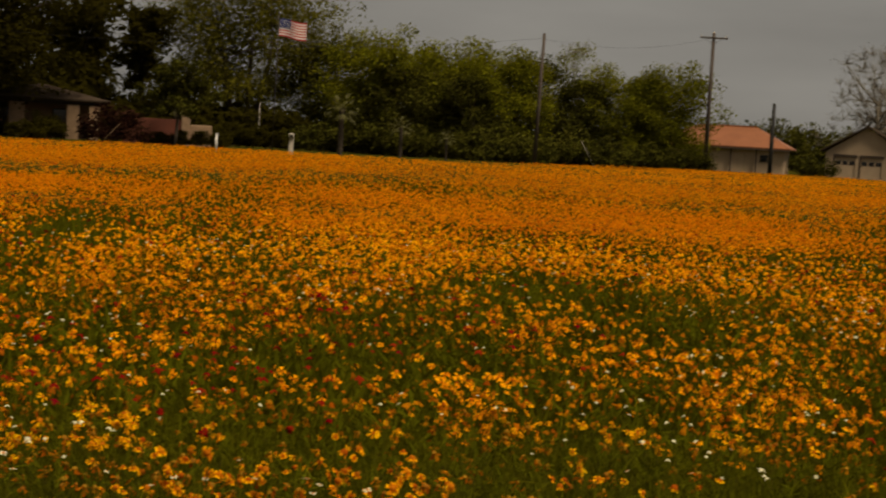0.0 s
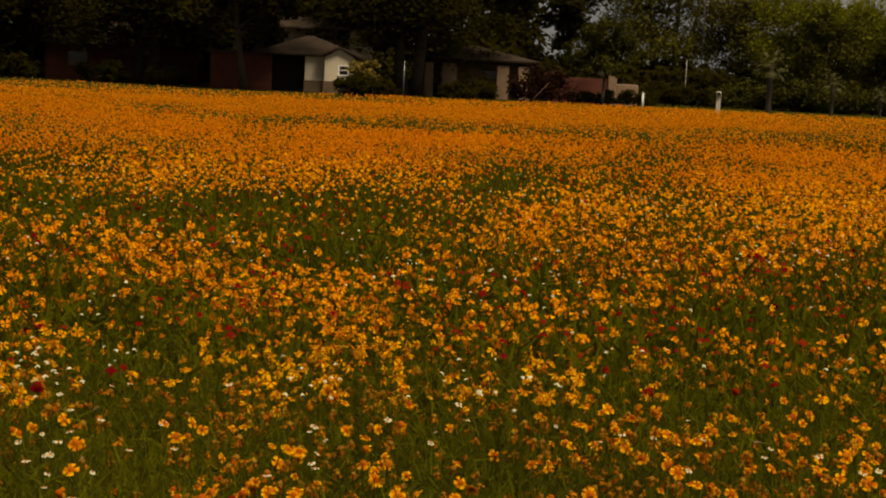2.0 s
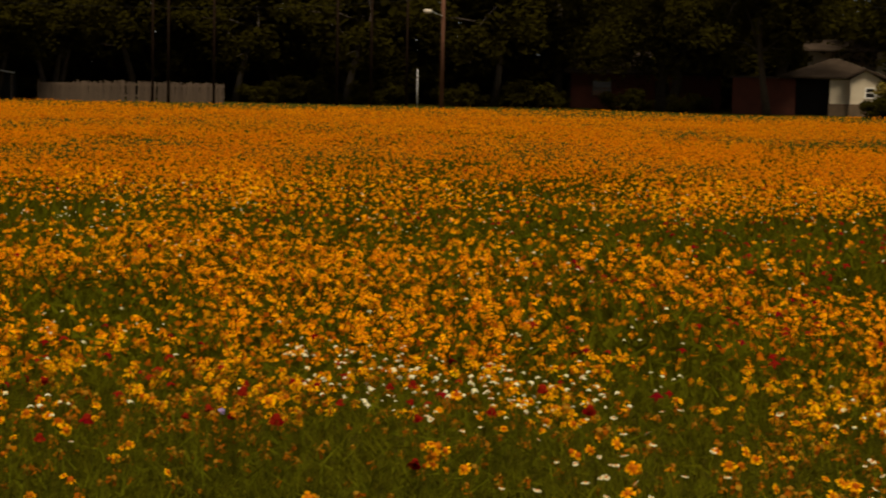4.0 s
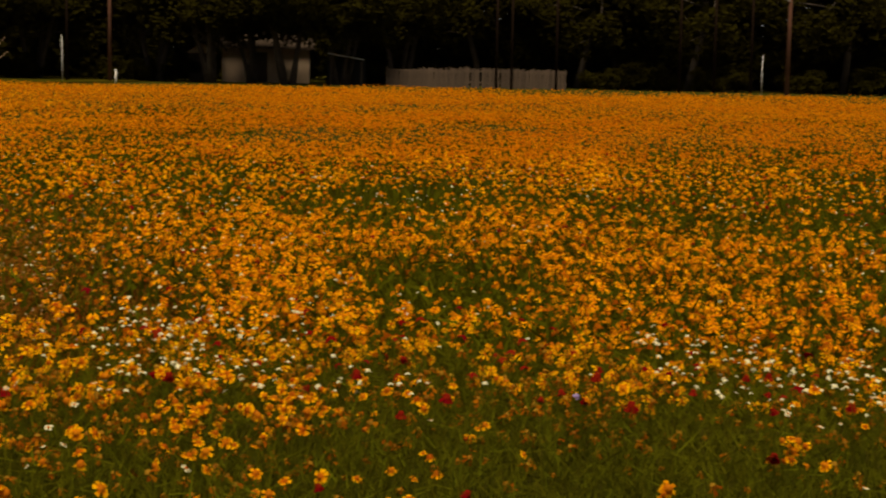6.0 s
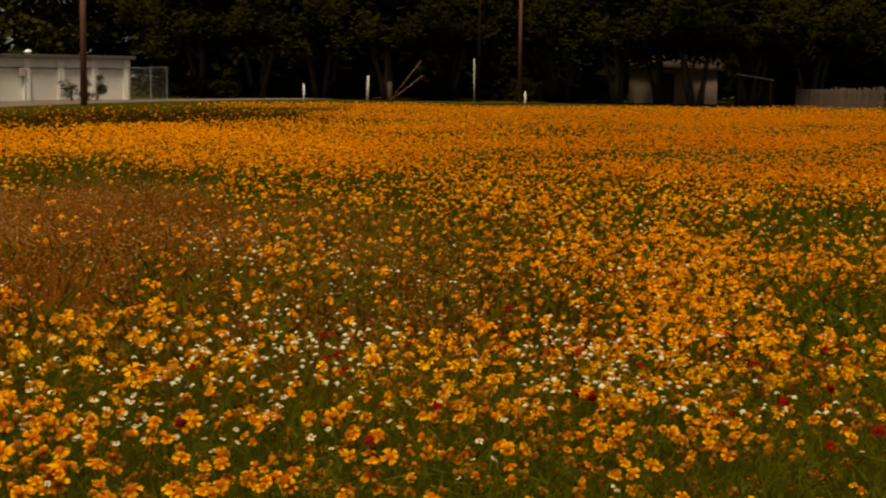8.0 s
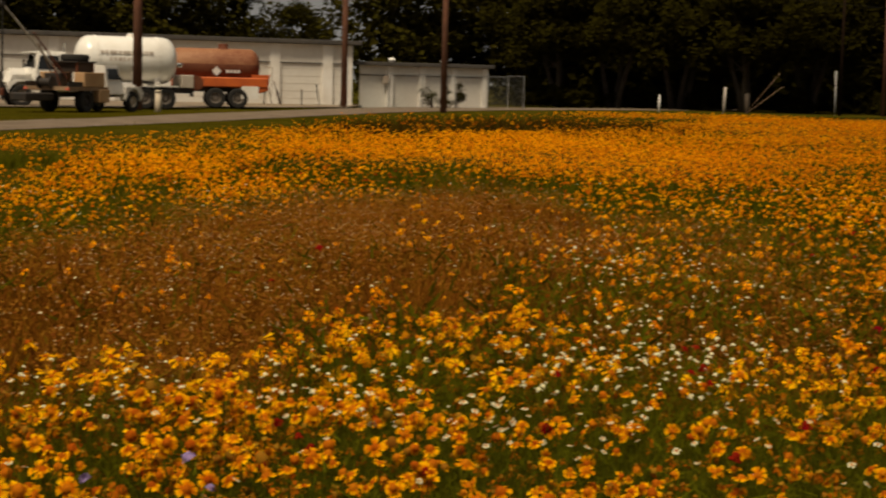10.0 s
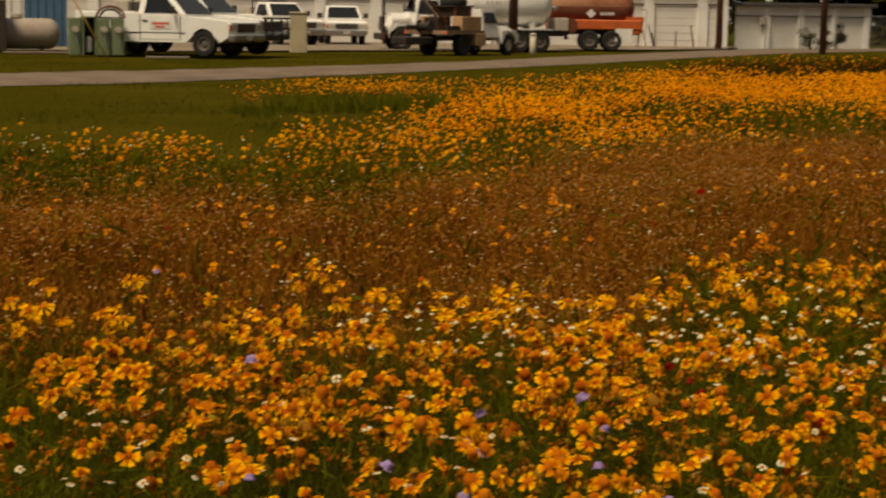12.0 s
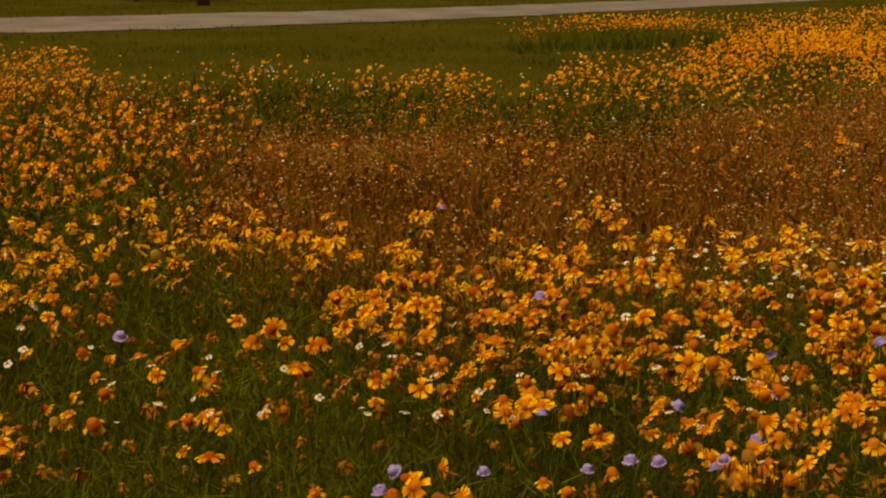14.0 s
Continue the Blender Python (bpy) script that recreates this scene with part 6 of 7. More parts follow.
# local x runs west, local +y looks at the road
part("corner_pilaster", boxed(-0.08, -0.1, -0.1, 0.34, 0.14, EAVE - 0.02, 0.015), "white_paint", wh)
for k in range(-1, 15):
    x0, x1 = max(0.06, (k + 0.45) * BAY), (k + 1.45) * BAY
    if k >= 0:
        part("pilaster", boxed(x0 - 0.28, -0.1, -0.1, x0 + 0.28, 0.14, EAVE - 0.02, 0.015), "white_paint", wh)
    half_open = k == 6
    if half_open:
        part("lintel", boxed(x0 + 0.28, -0.1, 2.35, x1 - 0.28, 0.04, 2.78), "white_wall", wh)
        # near-black panel in place of the unlit inside
        part("dark_opening", boxed(x0 + 0.28, -0.1, 2.78, x1 - 0.28, -0.06, EAVE - 0.02), "dark", wh)
    else:
        part("lintel", boxed(x0 + 0.28, -0.1, 2.35, x1 - 0.28, 0.04, EAVE - 0.02), "white_wall", wh)
    door = part("roller_door", boxed(x0 + 0.28, -0.1, -0.05, x1 - 0.28, -0.02, 2.3), "white_wall", wh)
    part("header", boxed(x0 + 0.28, -0.1, 2.3, x1 - 0.28, 0.06, 2.35), "roof_dark", wh)
    for j in range(5):
        part("slat_line", boxed(x0 + 0.3, -0.019, 0.4 + 0.4 * j, x1 - 0.3, -0.012, 0.415 + 0.4 * j), "silver", door)
part("pilaster", boxed(LENGTH - 0.28, -0.1, -0.1, LENGTH + 0.28, 0.14, EAVE - 0.02, 0.015), "white_paint", wh)
part("end_wall", boxed(-0.08, -9, -0.1, 0.12, -0.11, EAVE), "white_wall", wh)
part("back_wall", boxed(-0.1, -9.2, -0.1, LENGTH, -9.0, EAVE), "white_wall", wh)
part("roof_edge", boxed(-0.5, -9.4, EAVE, LENGTH + 0.5, 0.45, EAVE + 0.22, 0.02), "roof_dark", wh)

S0, S1 = Vector((4.9, 90.6, 0)), Vector((12.3, 92.9, 0))
sm = Matrix.Translation(S1) @ Matrix.Rotation(math.atan2(S0.y - S1.y, S0.x - S1.x), 4, "Z")
sl = (S1 - S0).length
sd = thing("low_shed", sm, "low white storage shed with pilasters beside the warehouse", "shed")
for k in range(4):
    x0 = sl * k / 4
    part("pilaster", boxed(x0 - 0.16, -0.1, -0.1, x0 + 0.2, 0.14, 2.3, 0.01), "white_paint", sd)
    part("roller_door", boxed(x0 + 0.2, -0.1, -0.05, x0 + sl / 4 - 0.16, -0.02, 1.75), "white_wall", sd)
    part("header", boxed(x0 + 0.2, -0.1, 1.75, x0 + sl / 4 - 0.16, 0.05, 1.8), "roof_dark", sd)
    part("lintel", boxed(x0 + 0.2, -0.1, 1.8, x0 + sl / 4 - 0.16, 0.03, 2.3), "white_wall", sd)
part("end_wall", boxed(-0.2, -6, -0.1, -0.1, -0.1, 2.3), "white_wall", sd)
part("roof_edge", boxed(-0.4, -6.2, 2.3, sl + 0.2, 0.4, 2.5, 0.02), "roof_dark", sd)
for a in (2.2, 5.4):
    part("roof_vent", lathe([(0, 0.28), (0.16, 0.24), (0.22, 0.14), (0.12, 0), (0, 0)], 10), "white_paint", sd, at=Matrix.Translation((a, -0.8, 2.5)))
part("wall_meter", boxed(5.9, 0.14, 1.3, 6.3, 0.26, 1.75, 0.03), "grey_tank", sd)


def link_fence(a, b, height, label, step=2.2, bent=False):
    a, b = Vector(a), Vector(b)
    ln = (b - a).length
    root = thing("chain_link_fence", Matrix.Translation(a) @ Matrix.Rotation(math.atan2(b.y - a.y, b.x - a.x), 4, "Z"), label, "fence", "chain-link fences")
    u = 0.0
    while u <= ln + 0.01:
        part("post", tubed((u, 0, -0.2), (u + (random.uniform(-0.3, 0.3) if bent else 0), 0, height * (random.uniform(0.6, 1.0) if bent else 1.0)), 0.035, 0.03, 6), "darksteel" if bent else "steel", root)
        u += step
    if not bent:
        part("rail", tubed((0, 0, height), (ln, 0, height), 0.022, 0.022, 5), "steel", root)
        bm = bmesh.new()
        x0 = -height
        while x0 < ln:
            for s in (1, -1):
                p = (x0, 0.05) if s > 0 else (x0, height)
                q = (x0 + height, height) if s > 0 else (x0 + height, 0.05)
                lo, hi = max(0, (0 - p[0]) / height), min(1, (ln - p[0]) / height)
                if hi > lo:
                    pa, pb = (p[0] + height * lo, p[1] + (q[1] - p[1]) * lo), (p[0] + height * hi, p[1] + (q[1] - p[1]) * hi)
                    tube(bm, (pa[0], 0.02 * s, pa[1]), (pb[0], 0.02 * s, pb[1]), 0.004, 0.004, 3, False)
            x0 += 0.12
        part("mesh", bm, "steel", root)
    return root


link_fence((6.4, 87.2, 0), (13.4, 91.2, 0), 1.85, "grey chain-link fence before the low shed")
link_fence((13.4, 91.2, 0), (14.5, 92.2, 0), 1.9, "grey chain-link gate at the shed corner", 1.4)
link_fence((-1.2, 83.5, 0), (4.6, 86.4, 0), 1.3, "row of leaning dark fence stakes before the warehouse", 1.1, True)
make_shrub("dry_weed", pose(9.0, 88.6, 0), "grey-brown dry weed clump on the fence", 1.7, 0.9, 61, leaves="olive", leaf=0.12, clumps=14, per=40)
make_shrub("dark_shrub", pose(10.2, 90.0, 0), "dark green shrub against the fence", 1.7, 0.8, 62, leaves="oak", leaf=0.14, clumps=14, per=60)


# ---------------- vehicles ----------------
def panel(bm, a, b, c, d, thick=0.012):
    """A thin slab on four corners, standing out along their normal."""
    a, b, c, d = (Vector(p) for p in (a, b, c, d))
    nrm = (b - a).cross(d - a).normalized() * thick
    lo, hi = [bm.verts.new(p - nrm) for p in (a, b, c, d)], [bm.verts.new(p + nrm) for p in (a, b, c, d)]
    bm.faces.new(lo[::-1])
    bm.faces.new(hi)
    for i in range(4):
        j = (i + 1) % 4
        bm.faces.new((lo[i], lo[j], hi[j], hi[i]))
    return bm


def paneled(*pts, thick=0.012):
    return panel(bmesh.new(), *pts, thick=thick)


def taper(x0, x1, y, z0, X0, X1, Y, z1, bevel=0.04):
    """A cab: a rectangle at z0 drawn in to a smaller one at z1."""
    bm = bmesh.new()
    lo = [bm.verts.new(p) for p in ((x0, -y, z0), (x1, -y, z0), (x1, y, z0), (x0, y, z0))]
    hi = [bm.verts.new(p) for p in ((X0, -Y, z1), (X1, -Y, z1), (X1, Y, z1), (X0, Y, z1))]
    bm.faces.new(lo[::-1])
    bm.faces.new(hi)
    for i in range(4):
        j = (i + 1) % 4
        bm.faces.new((lo[i], lo[j], hi[j], hi[i]))
    bmesh.ops.bevel(bm, geom=list(bm.edges), offset=bevel, segments=2, affect="EDGES")
    return bm


def wheel(root, x, y, r, w, rim="chrome", dish=0.0):
    t = part("wheel", lathe([(r * 0.54, -w * 0.44), (r * 0.62, -w / 2), (r * 0.9, -w / 2), (r * 0.97, -w * 0.42), (r, -w * 0.3), (r, w * 0.3), (r * 0.97, w * 0.42), (r * 0.9, w / 2), (r * 0.62, w / 2), (r * 0.54, w * 0.44)], 28, "Y"), "rubber", root, "black rubber tyre", at=Matrix.Translation((x, y, r)), smooth=False)
    part("rim", lathe([(0, -w * 0.32), (r * 0.13, -w * 0.36), (r * 0.17, -w * 0.22), (r * 0.4, -w * 0.14), (r * 0.47, -w * 0.42), (r * 0.54, -w * 0.43), (r * 0.54, w * 0.43), (r * 0.47, w * 0.42), (r * 0.4, w * 0.14), (r * 0.17, w * 0.22), (r * 0.13, w * 0.36), (0, w * 0.32)], 20, "Y"), "wheelrim" if rim == "grey_tank" else rim, t)
    return t


def arc(cx, cz, r, n=9):
    return [(cx + r * cos(pi - pi * k / (n - 1)), cz + r * sin(pi - pi * k / (n - 1))) for k in range(n)]


def pickup(m, label, sign=False, guard=False, rack=False, tall=1.0, name="pickup_truck", paint="car_white"):
    """A two-door pickup, its front axle at the origin and its nose along +x."""
    root = thing(name, m, label, "pickup truck", "trucks in the yard")
    outline = [(-4.45, 0.6), (-3.85, 0.5)] + arc(-3.35, 0.42, 0.47) + [(-2.8, 0.42), (-0.6, 0.42)] + arc(0, 0.42, 0.47) + [(0.55, 0.48), (0.9, 0.55), (0.92, 1.02), (0.8, 1.1), (-0.72, 1.2), (-2.32, 1.22), (-2.34, 1.32), (-4.45, 1.32)]
    part("body", side_prism(outline, -0.97, 0.97, 0, 0.05), paint, root, "white painted bodywork")
    # near-black sheet at rim height paints the shaded depth of the solid bed
    part("bed_shade", boxed(-4.3, -0.8, 1.321, -2.45, 0.8, 1.33), "dark", root)
    part("cab", taper(-2.3, -0.62, 0.9, 1.2, -2.2, -1.28, 0.74, 1.84), paint, root)
    for s in (-1, 1):
        a = 0.9
        part("side_window", paneled((-2.05, s * 0.885, 1.27), (-0.86, s * 0.885, 1.27), (-1.36, s * 0.765, 1.74), (-2.0, s * 0.765, 1.74)), "glass", root, "dark tinted window")
        mr = part("mirror", boxed(-0.98, s * 1.12 - 0.11, 1.25, -0.9, s * 1.12 + 0.11, 1.48, 0.02), "darksteel", root)
        part("mirror_arm", tubed((-0.94, s * 0.92, 1.26), (-0.94, s * 1.05, 1.32), 0.015, 0.015, 5), "darksteel", mr)
        dr = part("door", paneled((-2.12, s * 0.975, 0.5), (-0.78, s * 0.975, 0.5), (-0.78, s * 0.975, 1.19), (-2.12, s * 0.975, 1.19), thick=0.006), paint, root)
        part("door_gap", boxed(-2.15, s * 0.975 - 0.008, 0.48, -2.125, s * 0.975 + 0.008, 1.2), "dark", dr)
        part("door_gap", boxed(-0.775, s * 0.975 - 0.008, 0.48, -0.755, s * 0.975 + 0.008, 1.2), "dark", dr)
        part("door_handle", boxed(-2.05, s * 0.985 - 0.012, 1.02, -1.88, s * 0.985 + 0.012, 1.07), "darksteel", dr)
        # dark side strip: trim with its shadow line put into the colour
        part("trim_shadow_line", boxed(-2.75, s * 0.975 - 0.01, 0.68, -0.6, s * 0.975 + 0.01, 0.71), "darksteel", root)
        if sign:
            sg = part("door_sign", boxed(-1.78, s * 0.986 - 0.005, 0.8, -1.08, s * 0.986 + 0.005, 1.05), "flag_white", dr, "white door sign with red print")
            for k, (w0, w1) in enumerate(((-1.72, -1.14), (-1.6, -1.3))):
                part("print_bar", boxed(w0, s * 0.993 - 0.004, 0.94 - 0.1 * k, w1, s * 0.993 + 0.004, 1.0 - 0.1 * k), "red_sign", sg)
        for x in (0.0, -3.35):
            wheel(root, x, s * 0.82, 0.39 * tall, 0.26, "grey_tank")
            # near-black block that puts in the shade of the wheel well
            part("arch_shade", boxed(x - 0.44, s * 0.55 - 0.08, 0.42, x + 0.44, s * 0.55 + 0.08, 0.86), "dark", root)
        lm = part("headlight", boxed(0.86, s * 0.72 - 0.17, 0.78, 0.935, s * 0.72 + 0.17, 0.96, 0.01), "lamp", root)
        part("side_lamp", boxed(0.8, s * 0.935 - 0.03, 0.78, 0.925, s * 0.935 + 0.045, 0.96, 0.01), "amber", lm)
    part("windscreen", paneled((-0.672, -0.78, 1.26), (-0.672, 0.78, 1.26), (-1.188, 0.66, 1.76), (-1.188, -0.66, 1.76)), "glass", root)
    part("rear_window", paneled((-2.29, 0.7, 1.36), (-2.29, -0.7, 1.36), (-2.225, -0.62, 1.72), (-2.225, 0.62, 1.72)), "glass", root)
    gr = part("grille", boxed(0.88, -0.53, 0.74, 0.94, 0.53, 0.98), "darksteel", root, "dark grille")
    for k in range(3):
        part("bar", boxed(0.94, -0.52, 0.78 + 0.07 * k, 0.95, 0.52, 0.795 + 0.07 * k), "chrome", gr)
    part("bumper", boxed(0.82, -0.98, 0.46, 1.06, 0.98, 0.68, 0.04), "chrome", root)
    part("rear_bumper", boxed(-4.62, -0.95, 0.5, -4.42, 0.95, 0.68, 0.03), "chrome", root)
    part("number_plate", boxed(1.06, -0.16, 0.5, 1.07, 0.16, 0.64), "silver", root)
    if guard:
        gd = part("grille_guard", boxed(1.06, -0.75, 0.5, 1.12, 0.75, 0.6), "darksteel", root)
        for yy in (-0.7, -0.3, 0.3, 0.7):
            part("upright", tubed((1.12, yy, 0.45), (1.08, yy, 1.1), 0.035, 0.035, 6), "darksteel", gd)
        for zz in (0.8, 1.1):
            part("crossbar", tubed((1.1, -0.85, zz), (1.1, 0.85, zz), 0.035, 0.035, 6), "darksteel", gd)
    if rack:
        rk = part("headache_rack", boxed(-2.5, -0.85, 1.86, -2.43, 0.85, 1.92), "darksteel", root)
        for yy in (-0.85, -0.3, 0.3, 0.85):
            part("rack_post", tubed((-2.46, yy, 1.3), (-2.46, yy, 1.88), 0.03, 0.03, 6), "darksteel", rk)
        part("tool_box", boxed(-3.1, -0.9, 1.32, -2.6, 0.9, 1.62, 0.02), "silver", root)
    return root


def ground_at(m, z):
    return Matrix.Translation((0, 0, z)) @ m


YZ = 0.09
pickup(ground_at(facing(14.55, 52.7, -29, 0, 1.05), YZ), "white pickup truck with a red-lettered door sign", sign=True, rack=True)
pickup(ground_at(facing(13.7, 55.2, -28.1, 0, 1.11), YZ), "white pickup truck with a black grille guard", guard=True)
pickup(ground_at(facing(10.25, 79, -84), YZ), "white pickup truck parked nose-on before the warehouse")
pickup(ground_at(facing(11.95, 76, -62, 0, 1.05), YZ), "older white flatbed pickup parked by the warehouse", rack=True)


def vessel(length, r, dome=0.45, seg=28):
    """A lying tank body, its ends domed, centred on the origin along x."""
    pr = [(0, -length / 2)]
    for k in range(1, 6):
        a = k / 6 * pi / 2
        pr.append((r * sin(a), -length / 2 + dome * r * (1 - cos(a))))
    pr += [(r, -length / 2 + dome * r), (r, length / 2 - dome * r)] + [(q, -h0) for q, h0 in reversed(pr[1:6])] + [(0, length / 2)]
    return lathe(pr, seg, "X")


def half_of(bm, z, upper):
    """What lies above or below a height."""
    bmesh.ops.bisect_plane(bm, geom=bm.verts[:] + bm.edges[:] + bm.faces[:], plane_co=(0, 0, z), plane_no=(0, 0, 1), clear_inner=upper, clear_outer=not upper)
    return bm


# white tank truck, cab to the west
tt = thing("tank_truck", ground_at(facing(4.75, 70, 13, 0, 0.91), 0.03), "white tank truck with a large rounded gas tank", "tank truck", "trucks in the yard")
tk = part("tank", vessel(4.7, 1.07, 0.6), "car_white", tt, "glossy white gas tank", at=Matrix.Translation((-0.1, 0, 2.22)), smooth=True)
for k, (w0, w1) in enumerate(((-1.35, 1.0), (-0.95, 0.35))):
    n0 = 0
    xx = w0
    while xx < w1:
        n0 += 1
        part("print_bar", boxed(xx, -1.078 + 0.008 * k, 0.24 - 0.3 * k, xx + 0.11 + 0.05 * (n0 * 7 % 3 == 0), -1.04, 0.4 - 0.3 * k), "ink", tk)
        xx += 0.2
for a in (-1.3, 1.2):
    part("saddle", boxed(a - 0.12, -0.75, 0.95, a + 0.12, 0.75, 1.45), "white_paint", tt)
for s in (-1, 1):
    part("frame_rail", boxed(-5.7, s * 0.42 - 0.06, 0.75, 2.9, s * 0.42 + 0.06, 0.98), "darksteel", tt)
    for xx in (-4.95, 0.55, 1.5):
        wheel(tt, xx, s * 0.92, 0.5, 0.34, "grey_tank")
    part("mudguard", boxed(0.0, s * 0.92 - 0.2, 1.03, 2.1, s * 0.92 + 0.2, 1.08), "white_paint", tt)
part("cab", taper(-4.55, -2.85, 1.05, 1.1, -4.25, -2.9, 0.92, 2.5, 0.1), "car_white", tt, "rounded white cab")
part("hood", taper(-5.75, -4.45, 0.82, 0.95, -5.5, -4.4, 0.62, 1.72, 0.16), "car_white", tt)
part("cowl", taper(-4.75, -4.35, 0.9, 1.4, -4.5, -4.3, 0.8, 1.85, 0.08), "car_white", tt)
part("windscreen", paneled((-4.5, 0.86, 1.72), (-4.5, -0.86, 1.72), (-4.3, -0.78, 2.36), (-4.3, 0.78, 2.36)), "glass", tt)
part("sun_visor", boxed(-4.6, -0.85, 2.4, -4.26, 0.85, 2.46, 0.015), "car_white", tt)
for s in (-1, 1):
    part("side_window", paneled((-4.25, s * 1.015, 1.7), (-3.3, s * 1.015, 1.7), (-3.3, s * 0.945, 2.3), (-4.12, s * 0.945, 2.3)), "glass", tt)
    dr = part("cab_door", boxed(-4.3, s * 1.055 - 0.012, 1.0, -3.2, s * 1.055 + 0.012, 1.62, 0.01), "car_white", tt)
    part("door_handle", boxed(-3.42, s * 1.075 - 0.014, 1.42, -3.28, s * 1.075 + 0.014, 1.47), "darksteel", dr)
    part("mirror", boxed(-4.5, s * 1.32 - 0.1, 1.75, -4.42, s * 1.32 + 0.1, 2.15, 0.02), "darksteel", tt)
    part("fender", side_prism([(-5.5, 0.72)] + arc(-4.95, 0.62, 0.58) + [(-4.4, 0.72), (-4.3, 1.15), (-4.5, 1.32), (-5.35, 1.3), (-5.6, 1.05)], s * 0.92 - 0.17, s * 0.92 + 0.17, 0, 0.04), "car_white", tt)
    part("fuel_tank", lathe([(0, -0.5), (0.26, -0.48), (0.3, -0.4), (0.3, 0.4), (0.26, 0.48), (0, 0.5)], 16, "X"), "chrome", tt, at=Matrix.Translation((-3.3, s * 0.85, 0.78)))
    part("headlight", lathe([(0, 0.06), (0.1, 0.05), (0.13, 0), (0, 0)], 14, "X"), "lamp", tt, at=Matrix.Translation((-5.72, s * 0.72, 1.12)) @ Matrix.Rotation(pi, 4, "Z"))
part("exhaust_stack", tubed((-2.75, 0.8, 0.9), (-2.75, 0.8, 2.9), 0.06, 0.06, 8), "chrome", tt)
part("bumper", boxed(-5.95, -1.1, 0.5, -5.72, 1.1, 0.8, 0.04), "darksteel", tt)
part("grille", boxed(-5.78, -0.5, 0.92, -5.7, 0.5, 1.55), "darksteel", tt)
part("manway", lathe([(0, 0.2), (0.24, 0.18), (0.28, 0.05), (0.33, 0), (0, 0)], 14), "white_paint", tk, at=Matrix.Translation((0.3, 0, 1.02)))
part("tank_band", lathe([(1.075, -0.05), (1.095, -0.05), (1.095, 0.05), (1.075, 0.05)], 28, "X"), "white_paint", tk, at=Matrix.Translation((-1.45, 0, 0)))
part("tank_band", lathe([(1.075, -0.05), (1.095, -0.05), (1.095, 0.05), (1.075, 0.05)], 28, "X"), "white_paint", tk, at=Matrix.Translation((1.35, 0, 0)))
part("side_cabinet", boxed(-0.9, -1.0, 0.62, 0.0, -0.6, 1.12, 0.02), "silver", tt)
part("tail_valve", lathe([(0, -0.18), (0.09, -0.16), (0.12, 0), (0.07, 0.14), (0, 0.16)], 10, "X"), "chrome", tt, at=Matrix.Translation((2.42, 0, 2.05)))
part("pump_box", boxed(2.3, -0.8, 1.0, 2.9, 0.8, 1.6, 0.03), "silver", tt)
part("hose_reel", lathe([(0, -0.3), (0.35, -0.3), (0.35, -0.26), (0.16, -0.24), (0.16, 0.24), (0.35, 0.26), (0.35, 0.3), (0, 0.3)], 16, "Y"), "rust", tt, at=Matrix.Translation((3.15, 0, 1.25)))

# rust-red tank truck
rt = thing("tank_truck", ground_at(facing(1.75, 75, 4, 0, 0.95), 0.06), "rusty red tank truck with an orange service deck", "tank truck", "trucks in the yard")
tk = part("tank", half_of(vessel(4.3, 0.82, 0.6), 0.08, False), "rust", rt, "dark rust-red tank", at=Matrix.Translation((-0.1, 0, 1.98)), smooth=True)
# upper half of the tank in a paler tone than the lower
part("tank_top", half_of(vessel(4.3, 0.82, 0.6), 0.08, True), "palerust", tk, "paler tan upper half of the tank", smooth=True)
part("diamond_sign", boxed(-0.16, -0.01, -0.16, 0.16, 0.01, 0.16, 0, Matrix.Rotation(pi / 4, 4, "Y")), "flag_white", tk, "white diamond warning sign", at=Matrix.Translation((0.05, -0.84, -0.25)))
for k in range(4):
    part("print_bar", boxed(0.5 + 0.17 * k, -0.845, -0.32, 0.62 + 0.17 * k, -0.8, -0.18), "flag_white", tk)
part("hatch", lathe([(0, 0.28), (0.22, 0.26), (0.25, 0.05), (0.3, 0), (0, 0)], 14), "rust", tk, at=Matrix.Translation((0.4, 0, 0.78)))
part("deck", boxed(-2.1, -1.05, 0.98, 2.35, 1.05, 1.45, 0.05), "orange", rt, "orange side skirt")
part("tail_box", side_prism([(1.6, 0.62), (2.35, 0.85), (2.45, 1.6), (1.6, 1.6)], -1.0, 1.0, 0, 0.04), "orange", rt)
part("tail_plate", boxed(1.1, -1.06, 0.45, 1.9, -1.02, 1.05), "white_paint", rt)
for s in (-1, 1):
    part("frame_rail", boxed(-3.6, s * 0.42 - 0.06, 0.75, 2.3, s * 0.42 + 0.06, 0.98), "darksteel", rt)
    for xx in (-0.1, 0.95):
        wheel(rt, xx, s * 0.92, 0.47, 0.32, "grey_tank")
part("mudflap", boxed(-1.2, -1.02, 0.5, -1.12, 1.02, 1.05), "dark", rt)
part("rear_hoop", tubed((2.5, -0.9, 0.4), (2.55, -0.9, 1.95), 0.03, 0.03, 6), "silver", rt)
part("rear_hoop", tubed((2.55, -0.9, 1.95), (2.0, -0.9, 2.05), 0.03, 0.03, 6), "silver", rt)
for xx in (2.6, 2.95):
    part("loading_bar", tubed((xx, -0.5, 0.25), (xx - 0.3, -0.9, 1.3), 0.025, 0.025, 5), "rust", rt)

